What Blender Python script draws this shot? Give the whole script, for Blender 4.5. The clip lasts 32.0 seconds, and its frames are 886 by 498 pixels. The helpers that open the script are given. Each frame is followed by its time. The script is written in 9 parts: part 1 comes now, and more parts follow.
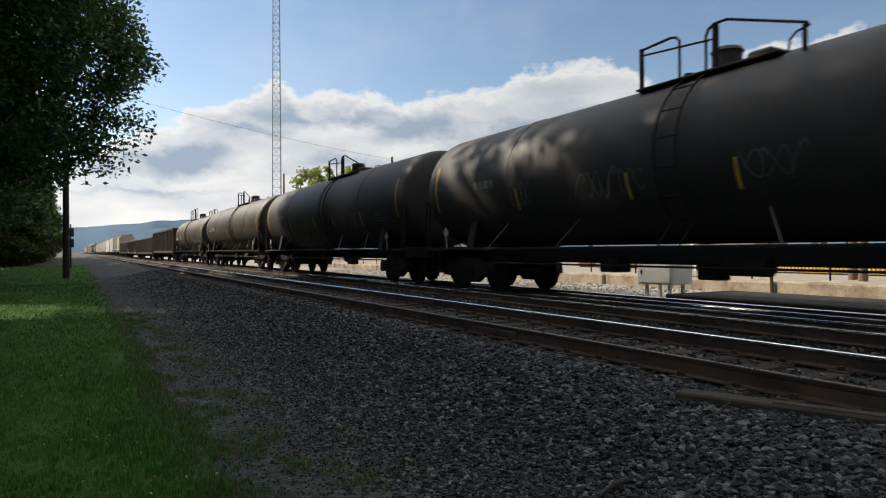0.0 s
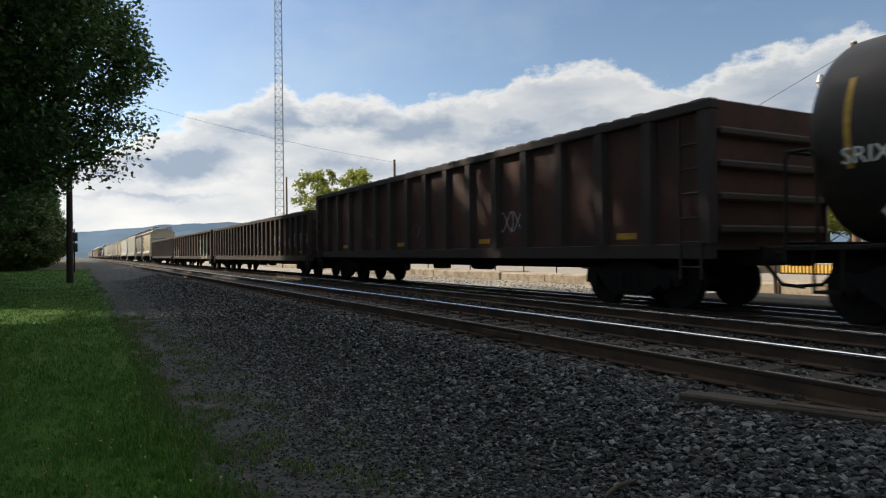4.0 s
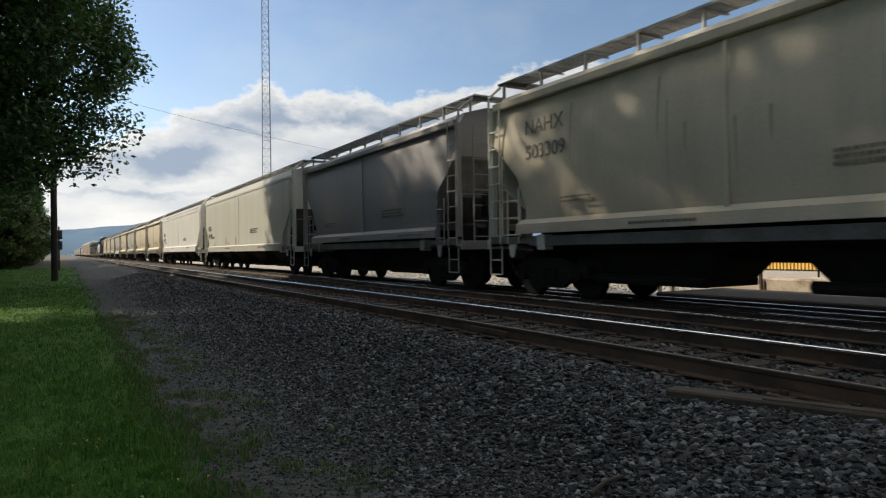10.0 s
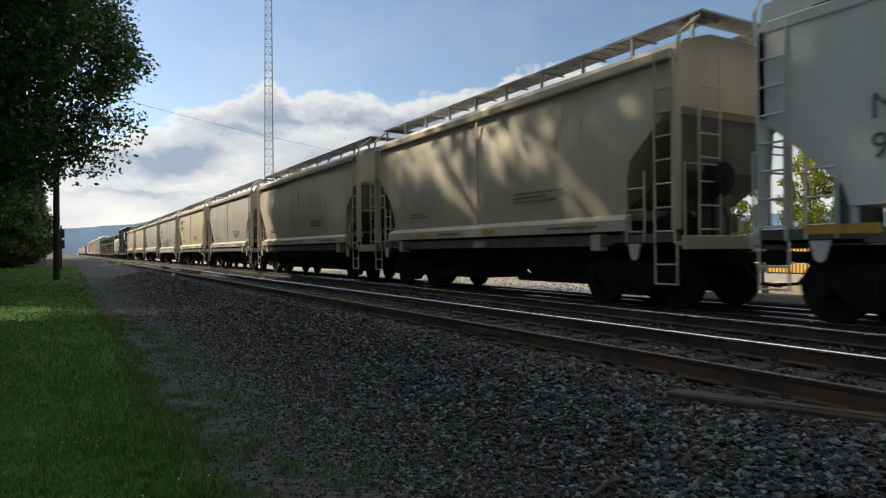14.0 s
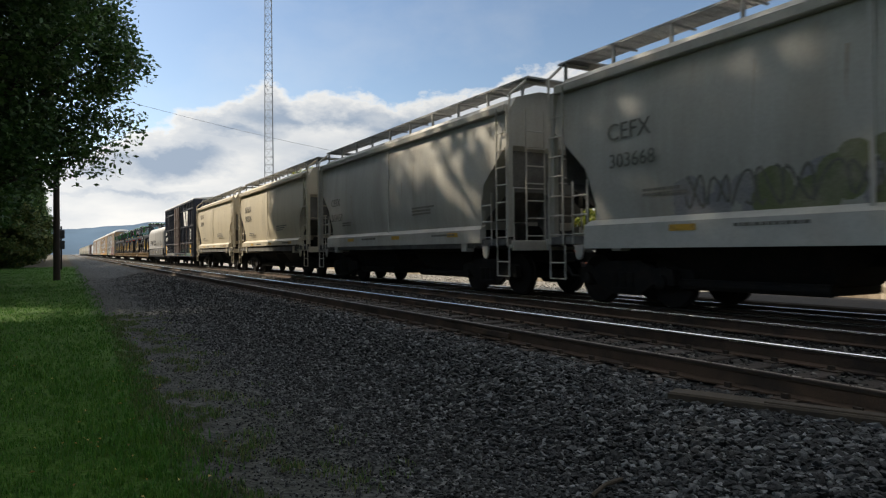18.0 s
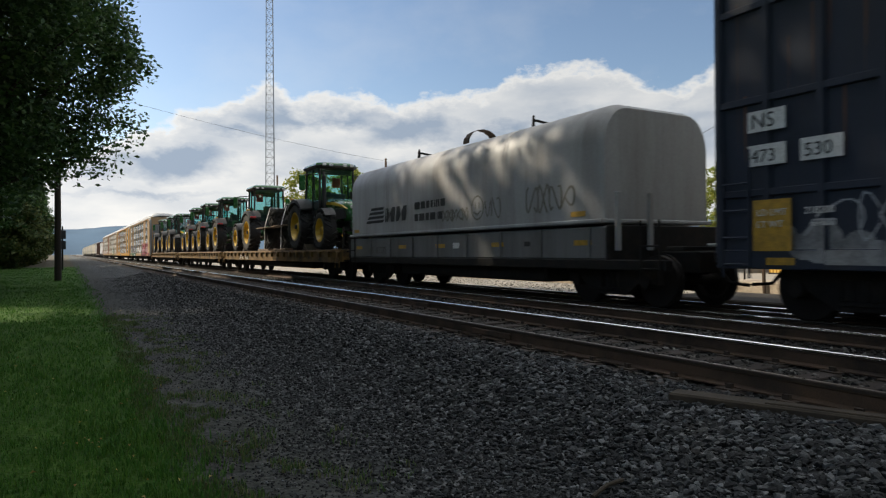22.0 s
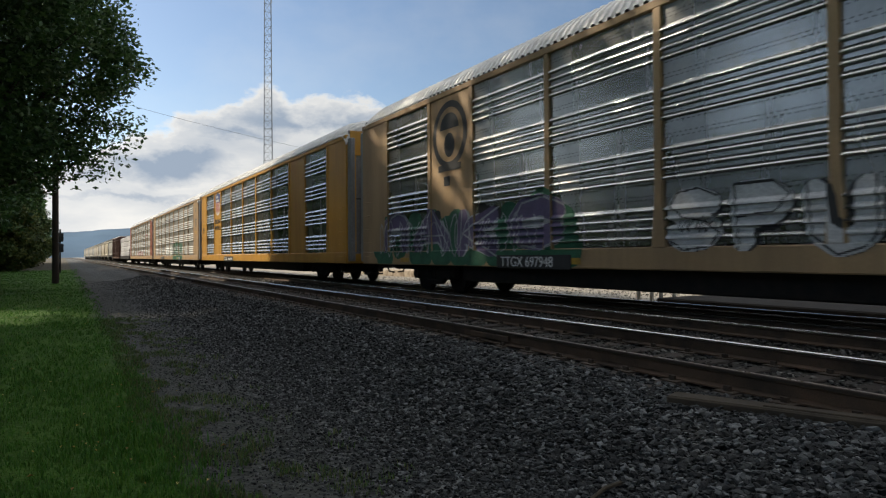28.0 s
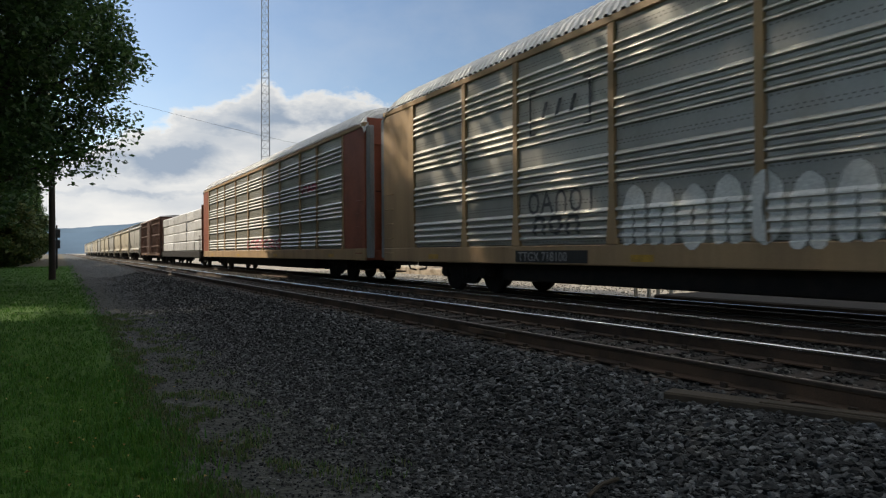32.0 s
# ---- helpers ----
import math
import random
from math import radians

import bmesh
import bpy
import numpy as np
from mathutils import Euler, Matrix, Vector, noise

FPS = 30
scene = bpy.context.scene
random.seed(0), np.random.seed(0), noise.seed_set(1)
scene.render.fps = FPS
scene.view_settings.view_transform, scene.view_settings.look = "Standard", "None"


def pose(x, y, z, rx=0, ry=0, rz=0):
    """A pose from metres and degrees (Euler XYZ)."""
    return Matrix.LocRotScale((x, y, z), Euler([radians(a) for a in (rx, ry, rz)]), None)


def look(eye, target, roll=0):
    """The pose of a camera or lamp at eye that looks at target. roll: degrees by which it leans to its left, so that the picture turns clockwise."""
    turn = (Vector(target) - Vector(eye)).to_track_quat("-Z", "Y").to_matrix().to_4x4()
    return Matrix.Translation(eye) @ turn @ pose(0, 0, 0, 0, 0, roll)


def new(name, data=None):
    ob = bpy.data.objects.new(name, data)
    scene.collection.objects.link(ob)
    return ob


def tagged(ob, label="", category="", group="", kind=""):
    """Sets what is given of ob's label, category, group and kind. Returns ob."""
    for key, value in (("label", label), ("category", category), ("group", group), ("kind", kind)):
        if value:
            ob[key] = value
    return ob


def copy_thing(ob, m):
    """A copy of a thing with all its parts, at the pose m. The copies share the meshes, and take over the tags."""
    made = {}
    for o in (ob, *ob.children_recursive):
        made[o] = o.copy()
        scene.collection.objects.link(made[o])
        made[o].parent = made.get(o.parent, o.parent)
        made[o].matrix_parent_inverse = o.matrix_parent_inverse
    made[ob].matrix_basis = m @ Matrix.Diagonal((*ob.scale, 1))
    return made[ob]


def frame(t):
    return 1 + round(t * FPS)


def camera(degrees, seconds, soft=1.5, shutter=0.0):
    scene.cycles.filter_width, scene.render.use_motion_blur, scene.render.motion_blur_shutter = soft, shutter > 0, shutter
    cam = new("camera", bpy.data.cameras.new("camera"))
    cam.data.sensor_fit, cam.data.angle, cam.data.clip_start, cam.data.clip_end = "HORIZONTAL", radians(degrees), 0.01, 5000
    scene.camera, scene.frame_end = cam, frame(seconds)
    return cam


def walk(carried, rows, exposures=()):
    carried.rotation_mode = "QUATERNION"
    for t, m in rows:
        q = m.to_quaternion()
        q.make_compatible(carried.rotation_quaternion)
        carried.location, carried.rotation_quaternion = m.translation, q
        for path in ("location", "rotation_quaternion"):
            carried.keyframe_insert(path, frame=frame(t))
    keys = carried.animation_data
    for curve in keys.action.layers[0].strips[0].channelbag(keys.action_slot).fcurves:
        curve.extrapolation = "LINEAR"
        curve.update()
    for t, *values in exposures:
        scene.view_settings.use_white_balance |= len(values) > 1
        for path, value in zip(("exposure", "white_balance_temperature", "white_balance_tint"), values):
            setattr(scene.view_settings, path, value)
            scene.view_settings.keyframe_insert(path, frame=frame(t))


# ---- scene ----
# Axes: +Y runs along the rails away from the camera, +X to the far side, z = 0 on top of the rails.
cam = camera(67.56, 32.0, soft=1.2, shutter=0.12)
EYE = (0.0, 0.0, 1.0)
# seconds, turn to the right of the rails, tilt, roll (degrees)
TURNS = [
    (0.0, 29.08, 0.11, -0.29), (0.5, 28.95, 0.03, 0.00), (1.0, 28.75, 0.05, 0.20), (1.5, 28.58, 0.14, 0.18),
    (2.0, 28.54, 0.22, -0.08), (2.5, 28.60, 0.31, -0.49), (3.0, 28.65, 0.35, -0.73), (3.5, 28.70, 0.36, -0.65),
    (5.5, 29.51, 0.05, -0.68), (6.0, 29.73, -0.02, -0.70), (6.5, 29.93, -0.04, -0.81), (7.0, 30.06, -0.04, -0.89),
    (7.5, 30.14, -0.01, -0.79), (8.0, 30.14, 0.00, -0.62), (8.5, 30.07, 0.01, -0.63), (9.0, 29.94, 0.05, -0.66),
    (9.5, 29.86, 0.09, -0.72), (10.0, 29.84, 0.08, -0.71), (11.0, 29.82, 0.04, -0.69), (12.0, 29.84, 0.03, -0.79),
    (12.5, 29.85, 0.06, -0.77), (13.0, 29.82, 0.11, -0.64), (13.5, 29.75, 0.18, -0.46), (14.0, 29.70, 0.17, -0.37),
    (14.5, 29.67, 0.08, -0.35), (16.5, 29.68, 0.18, -0.43), (17.0, 29.72, 0.19, -0.57), (17.5, 29.72, 0.18, -0.54),
    (18.0, 29.69, 0.19, -0.44), (19.0, 29.67, 0.15, -0.44), (20.0, 29.64, 0.12, -0.43), (21.0, 29.64, 0.16, -0.53),
    (21.5, 29.65, 0.20, -0.48), (22.0, 29.61, 0.24, -0.39), (22.5, 29.53, 0.31, -0.30), (23.0, 29.45, 0.38, -0.30),
    (23.5, 29.41, 0.45, -0.39), (24.0, 29.42, 0.50, -0.42), (24.5, 29.48, 0.53, -0.41), (25.0, 29.52, 0.55, -0.40),
    (25.5, 29.56, 0.54, -0.43), (27.5, 29.70, 0.40, -0.42), (28.0, 29.77, 0.48, -0.40), (28.5, 29.77, 0.49, -0.31),
    (29.0, 29.79, 0.42, -0.27), (29.5, 29.83, 0.42, -0.21), (30.0, 29.80, 0.55, -0.18), (30.5, 29.76, 0.64, -0.17),
    (31.0, 29.79, 0.58, -0.21), (31.5, 29.90, 0.39, -0.31), (32.0, 29.98, 0.18, -0.34),
]
walk(cam, [(t, pose(*EYE, 90 + tilt, 0, -turn) @ pose(0, 0, 0, 0, 0, roll)) for t, turn, tilt, roll in TURNS],
     exposures=[(0.0, 0.0), (18.0, 0.0), (32.0, -0.12)])

# ---- world and sun ----
SUN_TURN, SUN_UP = 36.0, 38.0      # degrees to the left of the rails, and above the horizon
SKY, SUN = 0.122, 6.2
HOLLOWS = [(7.8, 7.3, 4.6, 1.4, 0.81), (19.7, 11.5, 6.7, 1.2, 0.85), (26.9, 10.3, 5.4, 1.4, 0.72), (13.0, 10.0, 3.2, 0.7, 0.45), (34.4, 9.8, 7.2, 1.3, 0.65), (41.4, 10.7, 5.1, 1.3, 0.45), (49.1, 10.9, 4.7, 1.2, 0.42), (21.3, 7.3, 5.8, 0.8, 0.45), (5.1, 4.5, 5.0, 0.4, 0.39), (56.8, 10.6, 4.8, 1.7, 0.4), (1.8, 6.3, 1.5, 0.8, 0.39), (57.0, 12.0, 16.0, 6.0, 0.3), (53.0, 14.0, 8.0, 3.0, 0.24), (39.0, 13.0, 6.0, 2.0, 0.23)]


def build_world():
    w = bpy.data.worlds.new("sky")
    scene.world = w
    w.use_nodes = True
    nt = w.node_tree
    nt.nodes.clear()
    N, L = nt.nodes.new, nt.links.new
    out, bg = N("ShaderNodeOutputWorld"), N("ShaderNodeBackground")
    sky = N("ShaderNodeTexSky")
    sky.sky_type, sky.sun_disc = "NISHITA", False
    sky.sun_elevation, sky.sun_rotation = radians(SUN_UP), radians(-SUN_TURN)
    sky.air_density, sky.dust_density, sky.ozone_density = 1.0, 0.6, 1.1

    def math_node(op, a, b=None, c=None, clamp=False):
        n = N("ShaderNodeMath")
        n.operation, n.use_clamp = op, clamp
        for i, val in enumerate((a, b, c)):
            if val is None:
                continue
            if isinstance(val, (int, float)):
                n.inputs[i].default_value = val
            else:
                L(val, n.inputs[i])
        return n.outputs[0]

    co = N("ShaderNodeTexCoord").outputs["Generated"]
    sep = N("ShaderNodeSeparateXYZ")
    L(co, sep.inputs[0])
    x, y, z = sep.outputs
    az = math_node("ARCTAN2", x, y)                       # radians to the right of the rails
    flat = math_node("SQRT", math_node("ADD", math_node("MULTIPLY", x, x), math_node("MULTIPLY", y, y)))
    el = math_node("ARCTAN2", z, flat)
    comb = N("ShaderNodeCombineXYZ")
    L(az, comb.inputs[0])
    L(math_node("MULTIPLY", el, 1.7), comb.inputs[1])

    def noise_tex(scale, detail, rough, off, squash=1.0):
        n = N("ShaderNodeTexNoise")
        n.inputs["Scale"].default_value, n.inputs["Detail"].default_value, n.inputs["Roughness"].default_value = scale, detail, rough
        m = N("ShaderNodeMapping")
        m.inputs["Location"].default_value = off
        m.inputs["Scale"].default_value = (1.0, squash, 1.0)
        L(comb.outputs[0], m.inputs["Vector"])
        L(m.outputs[0], n.inputs["Vector"])
        return n.outputs["Fac"]

    # the bank's top edge rises slowly to the right
    ramp = N("ShaderNodeValToRGB")
    L(math_node("ADD", math_node("MULTIPLY", az, 0.5), 0.3, clamp=True), ramp.inputs[0])
    el_r = ramp.color_ramp
    tops = [(-12, 6.5), (0, 7.0), (4.5, 9.5), (9.5, 11.8), (15, 14.4), (18, 13.2), (22.7, 13.9), (25.5, 12.7), (29, 13.6), (34, 13.9),
            (36, 15.4), (39, 15.9), (44, 15.2), (47.5, 13.6), (50, 13.8), (53, 15.0), (60, 15.8), (70, 15)]
    stops = [(radians(a) * 0.5 + 0.3, radians(b) / 0.45) for a, b in tops]
    el_r.elements[0].position, el_r.elements[0].color = stops[0][0], (stops[0][1],) * 3 + (1,)
    el_r.elements[1].position, el_r.elements[1].color = stops[-1][0], (stops[-1][1],) * 3 + (1,)
    for p, v in stops[1:-1]:
        e = el_r.elements.new(p)
        e.color = (v, v, v, 1)
    edge = math_node("MULTIPLY", ramp.outputs[0], 0.45)
    puff = noise_tex(16.0, 9.0, 0.6, (3.1, 0.4, 0))
    big = noise_tex(5.5, 7.0, 0.55, (7.7, 2.2, 0), 1.7)
    lift = math_node("MULTIPLY", math_node("SUBTRACT", puff, 0.5), 0.085)
    depth = math_node("SUBTRACT", math_node("ADD", edge, lift), el)
    bank = math_node("MULTIPLY", depth, 75.0, clamp=True)
    # thin wisps in the blue above
    thin = math_node("MULTIPLY", math_node("SUBTRACT", noise_tex(3.0, 7.0, 0.6, (1.3, 9.0, 0)), 0.48), 1.5, clamp=True)
    high = math_node("MULTIPLY", math_node("MULTIPLY", math_node("SUBTRACT", el, 0.42), 3.0, clamp=True), math_node("MULTIPLY", math_node("SUBTRACT", big, 0.25), 3.0, clamp=True))
    cover = math_node("MAXIMUM", math_node("MAXIMUM", bank, math_node("MULTIPLY", high, 0.9)), math_node("MULTIPLY", thin, 0.45))
    # bright rim, grey-blue hollows in the bank (degrees: bearing, height, half width, half height, strength), pale haze low down
    rim = math_node("SUBTRACT", 1.0, math_node("MULTIPLY", math_node("SUBTRACT", depth, 0.008), 30.0, clamp=True))
    az_w = math_node("ADD", az, math_node("MULTIPLY", math_node("SUBTRACT", noise_tex(11.0, 6.0, 0.6, (5.0, 1.0, 0)), 0.5), 0.16))
    el_w = math_node("ADD", el, math_node("MULTIPLY", math_node("SUBTRACT", noise_tex(13.0, 7.0, 0.62, (2.0, 6.0, 0)), 0.5), 0.07))
    hollow = None
    for a0, e0, wa, we, amount in HOLLOWS:
        da = math_node("MULTIPLY", math_node("SUBTRACT", az_w, radians(a0)), 1 / radians(wa))
        de = math_node("MULTIPLY", math_node("SUBTRACT", el_w, radians(e0)), 1 / radians(we))
        far = math_node("SQRT", math_node("ADD", math_node("MULTIPLY", da, da), math_node("MULTIPLY", de, de)))
        one = math_node("MULTIPLY", math_node("SUBTRACT", 1.25, far, clamp=True), amount)
        hollow = one if hollow is None else math_node("MAXIMUM", hollow, one)
    body = math_node("MULTIPLY", math_node("SUBTRACT", big, 0.42), 1.6)
    light = math_node("SUBTRACT", math_node("ADD", body, 0.54), hollow)
    low = math_node("MULTIPLY", math_node("SUBTRACT", 1.0, math_node("MULTIPLY", el, 9.0, clamp=True), clamp=True), 0.35)
    bright = math_node("MAXIMUM", math_node("MULTIPLY", rim, 1.0), math_node("ADD", light, low), clamp=True)
    shade = N("ShaderNodeMix")
    shade.data_type = "RGBA"
    L(bright, shade.inputs[0])
    shade.inputs[6].default_value, shade.inputs[7].default_value = (0.33, 0.40, 0.50, 1), (0.85, 0.84, 0.81, 1)
    scale_sky = N("ShaderNodeVectorMath")
    scale_sky.operation = "SCALE"
    scale_sky.inputs[3].default_value = SKY
    L(sky.outputs[0], scale_sky.inputs[0])
    mix = N("ShaderNodeMix")
    mix.data_type = "RGBA"
    L(cover, mix.inputs[0])
    L(scale_sky.outputs[0], mix.inputs[6])
    L(shade.outputs[2], mix.inputs[7])
    L(mix.outputs[2], bg.inputs[0])
    # cloud overhead, out of view, is brightened to fill the shaded car sides,
    # and the sky is brighter round the sun's bearing
    off = math_node("ADD", az, 0.9)
    side = math_node("SUBTRACT", 1.0, math_node("MULTIPLY", math_node("MAXIMUM", off, math_node("MULTIPLY", off, -1.0)), 0.62), clamp=True)
    L(math_node("ADD", math_node("ADD", 1.0, math_node("MULTIPLY", high, 0.85)), math_node("MULTIPLY", side, 0.42)), bg.inputs[1])
    L(bg.outputs[0], out.inputs[0])


build_world()
sun = new("sun", bpy.data.lights.new("sun", "SUN"))
sun.data.energy, sun.data.angle, sun.data.color = SUN, radians(0.8), (1.0, 0.88, 0.70)
sun_dir = Vector((-math.sin(radians(SUN_TURN)) * math.cos(radians(SUN_UP)), math.cos(radians(SUN_TURN)) * math.cos(radians(SUN_UP)), math.sin(radians(SUN_UP))))
sun.matrix_world = look(sun_dir * 100, (0, 0, 0))

# ---- materials ----
MATS = {}


def mat(name, color, rough=0.7, metal=0.0, dirt=None, dirt_amount=0.5, scale=3.0, fine=40.0, bump=0.2, streak=False, spec=0.5, vary=0.0, coat=0.0, trans=0.0, grain=0.19, wander=0.12):
    """A painted, rusted or mineral surface: base colour, dirt in large patches, fine grain in colour and relief."""
    if name in MATS:
        return MATS[name]
    m = bpy.data.materials.new(name)
    m.use_nodes = True
    nt = m.node_tree
    b = nt.nodes["Principled BSDF"]
    N, L = nt.nodes.new, nt.links.new
    b.inputs["Roughness"].default_value, b.inputs["Metallic"].default_value = rough, metal
    b.inputs["Specular IOR Level"].default_value = spec
    b.inputs["Coat Weight"].default_value = coat
    b.inputs["Transmission Weight"].default_value = trans
    tc = N("ShaderNodeTexCoord")
    mp = N("ShaderNodeMapping")
    L(tc.outputs["Object"], mp.inputs[0])
    if streak:
        mp.inputs["Scale"].default_value = (1.0, 1.0, 0.12)
    n1 = N("ShaderNodeTexNoise")
    n1.inputs["Scale"].default_value, n1.inputs["Detail"].default_value, n1.inputs["Roughness"].default_value = scale, 6.0, 0.65
    L(mp.outputs[0], n1.inputs["Vector"])
    n2 = N("ShaderNodeTexNoise")
    n2.inputs["Scale"].default_value, n2.inputs["Detail"].default_value = fine, 3.0
    L(tc.outputs["Object"], n2.inputs["Vector"])
    r1 = N("ShaderNodeMapRange")
    r1.inputs[1].default_value, r1.inputs[2].default_value = 0.42, 0.68
    r1.inputs[4].default_value = dirt_amount
    L(n1.outputs["Fac"], r1.inputs[0])
    mix = N("ShaderNodeMix")
    mix.data_type = "RGBA"
    L(r1.outputs[0], mix.inputs[0])
    mix.inputs[6].default_value = (*color, 1)
    mix.inputs[7].default_value = (*(dirt or [c * 0.55 for c in color]), 1)
    r2 = N("ShaderNodeMapRange")
    r2.inputs[1].default_value, r2.inputs[2].default_value, r2.inputs[3].default_value, r2.inputs[4].default_value = 0.3, 0.7, 1 - grain, 1 + grain
    L(n2.outputs["Fac"], r2.inputs[0])
    fac = r2.outputs[0]
    if vary:
        oi = N("ShaderNodeObjectInfo")
        rv = N("ShaderNodeMapRange")
        rv.inputs[3].default_value, rv.inputs[4].default_value = 1 - vary, 1 + vary
        L(oi.outputs["Random"], rv.inputs[0])
        mu = N("ShaderNodeMath")
        mu.operation = "MULTIPLY"
        L(fac, mu.inputs[0])
        L(rv.outputs[0], mu.inputs[1])
        fac = mu.outputs[0]
    sc = N("ShaderNodeVectorMath")
    sc.operation = "SCALE"
    L(mix.outputs[2], sc.inputs[0])
    L(fac, sc.inputs[3])
    L(sc.outputs[0], b.inputs["Base Color"])
    rr = N("ShaderNodeMapRange")
    rr.inputs[3].default_value, rr.inputs[4].default_value = max(0.02, rough - wander), min(1.0, rough + wander)
    L(n1.outputs["Fac"], rr.inputs[0])
    L(rr.outputs[0], b.inputs["Roughness"])
    if bump:
        bp = N("ShaderNodeBump")
        bp.inputs["Strength"].default_value, bp.inputs["Distance"].default_value = bump, 0.01
        L(n2.outputs["Fac"], bp.inputs["Height"])
        L(bp.outputs[0], b.inputs["Normal"])
    MATS[name] = m
    return m


def island_mat(name, colors, rough=0.85, bump=0.3, fine=60.0, trans=0.0, spec=0.4):
    """For stuff: each loose piece takes its own colour between the given ones."""
    m = bpy.data.materials.new(name)
    m.use_nodes = True
    nt = m.node_tree
    b = nt.nodes["Principled BSDF"]
    N, L = nt.nodes.new, nt.links.new
    g = N("ShaderNodeNewGeometry")
    ramp = N("ShaderNodeValToRGB")
    els = ramp.color_ramp.elements
    els[0].color, els[1].color = (*colors[0], 1), (*colors[-1], 1)
    for i, c in enumerate(colors[1:-1], 1):
        els.new(i / (len(colors) - 1)).color = (*c, 1)
    L(g.outputs["Random Per Island"], ramp.inputs[0])
    tc, n2 = N("ShaderNodeTexCoord"), N("ShaderNodeTexNoise")
    n2.inputs["Scale"].default_value = fine
    L(tc.outputs["Object"], n2.inputs["Vector"])
    r2 = N("ShaderNodeMapRange")
    r2.inputs[1].default_value, r2.inputs[2].default_value, r2.inputs[3].default_value, r2.inputs[4].default_value = 0.3, 0.7, 0.72, 1.25
    L(n2.outputs["Fac"], r2.inputs[0])
    sc = N("ShaderNodeVectorMath")
    sc.operation = "SCALE"
    L(ramp.outputs[0], sc.inputs[0])
    L(r2.outputs[0], sc.inputs[3])
    L(sc.outputs[0], b.inputs["Base Color"])
    b.inputs["Roughness"].default_value, b.inputs["Specular IOR Level"].default_value = rough, spec
    if bump:
        bp = N("ShaderNodeBump")
        bp.inputs["Strength"].default_value, bp.inputs["Distance"].default_value = bump, 0.01
        L(n2.outputs["Fac"], bp.inputs["Height"])
        L(bp.outputs[0], b.inputs["Normal"])
    if trans:
        t = N("ShaderNodeBsdfTranslucent")
        L(sc.outputs[0], t.inputs[0])
        mx = N("ShaderNodeMixShader")
        mx.inputs[0].default_value = trans
        L(b.outputs[0], mx.inputs[1])
        L(t.outputs[0], mx.inputs[2])
        L(mx.outputs[0], nt.nodes["Material Output"].inputs[0])
    MATS[name] = m
    return m


def glass_mat(name, color, rough=0.02, alpha=0.35):
    m = bpy.data.materials.new(name)
    m.use_nodes = True
    nt = m.node_tree
    nt.nodes.remove(nt.nodes["Principled BSDF"])
    clear, gloss, mx = nt.nodes.new("ShaderNodeBsdfTransparent"), nt.nodes.new("ShaderNodeBsdfGlossy"), nt.nodes.new("ShaderNodeMixShader")
    clear.inputs[0].default_value = (*color, 1)
    gloss.inputs["Roughness"].default_value = rough
    mx.inputs[0].default_value = 1 - alpha
    nt.links.new(clear.outputs[0], mx.inputs[1])
    nt.links.new(gloss.outputs[0], mx.inputs[2])
    nt.links.new(mx.outputs[0], nt.nodes["Material Output"].inputs[0])
    MATS[name] = m
    return m


BLACK_TANK = mat("black_tank_paint", (0.015, 0.0135, 0.0125), 0.62, dirt=(0.04, 0.03, 0.024), dirt_amount=0.7, scale=0.9, fine=25, bump=0.12, grain=0.06)
BROWN_TANK = mat("dusty_tank_paint", (0.022, 0.0175, 0.0145), 0.58, dirt=(0.075, 0.05, 0.034), dirt_amount=0.8, scale=0.9, fine=25, bump=0.12, grain=0.06)
DARK_STEEL = mat("dark_truck_steel", (0.014, 0.0133, 0.0127), 0.8, dirt=(0.034, 0.027, 0.021), dirt_amount=0.7, scale=4, fine=60, bump=0.25, spec=0.2)
WHEEL_STEEL = mat("wheel_steel", (0.012, 0.0105, 0.0095), 0.7, 0.0, dirt=(0.02, 0.014, 0.01), scale=6, bump=0.15, spec=0.25)
RAIL_RUST = mat("rail_rust", (0.085, 0.052, 0.03), 0.85, dirt=(0.026, 0.02, 0.014), dirt_amount=0.95, scale=1.6, fine=80, bump=0.3)
RAIL_BRIGHT = mat("rail_bright_steel", (0.95, 0.94, 0.92), 0.2, 1.0, dirt=(0.7, 0.68, 0.64), dirt_amount=0.3, scale=6, fine=90, bump=0.0, wander=0.05)
# steel worn along the rail: the gloss spreads crosswise
for brushed in (RAIL_BRIGHT,):
    bn = brushed.node_tree.nodes["Principled BSDF"]
    across = brushed.node_tree.nodes.new("ShaderNodeCombineXYZ")
    across.inputs[0].default_value = 1.0
    brushed.node_tree.links.new(across.outputs[0], bn.inputs["Tangent"])
    bn.inputs["Anisotropic"].default_value = 0.9
RAIL_DULL = mat("rail_worn_top", (0.46, 0.41, 0.36), 0.28, 0.9, dirt=(0.18, 0.12, 0.08), dirt_amount=0.7, scale=4, fine=90, bump=0.0, wander=0.06)
RAIL_DARK = mat("rail_dark_head", (0.034, 0.028, 0.022), 0.55, 0.2, dirt=(0.06, 0.042, 0.028), dirt_amount=0.6, scale=5, fine=80, bump=0.1, spec=0.3)
SLEEPER = mat("weathered_sleeper", (0.05, 0.038, 0.03), 0.9, dirt=(0.03, 0.024, 0.02), scale=6, fine=50, bump=0.5, vary=0.3)
TIMBER = mat("crossing_timber", (0.05, 0.038, 0.023), 0.85, dirt=(0.026, 0.021, 0.015), dirt_amount=0.8, scale=5, fine=40, bump=0.5)
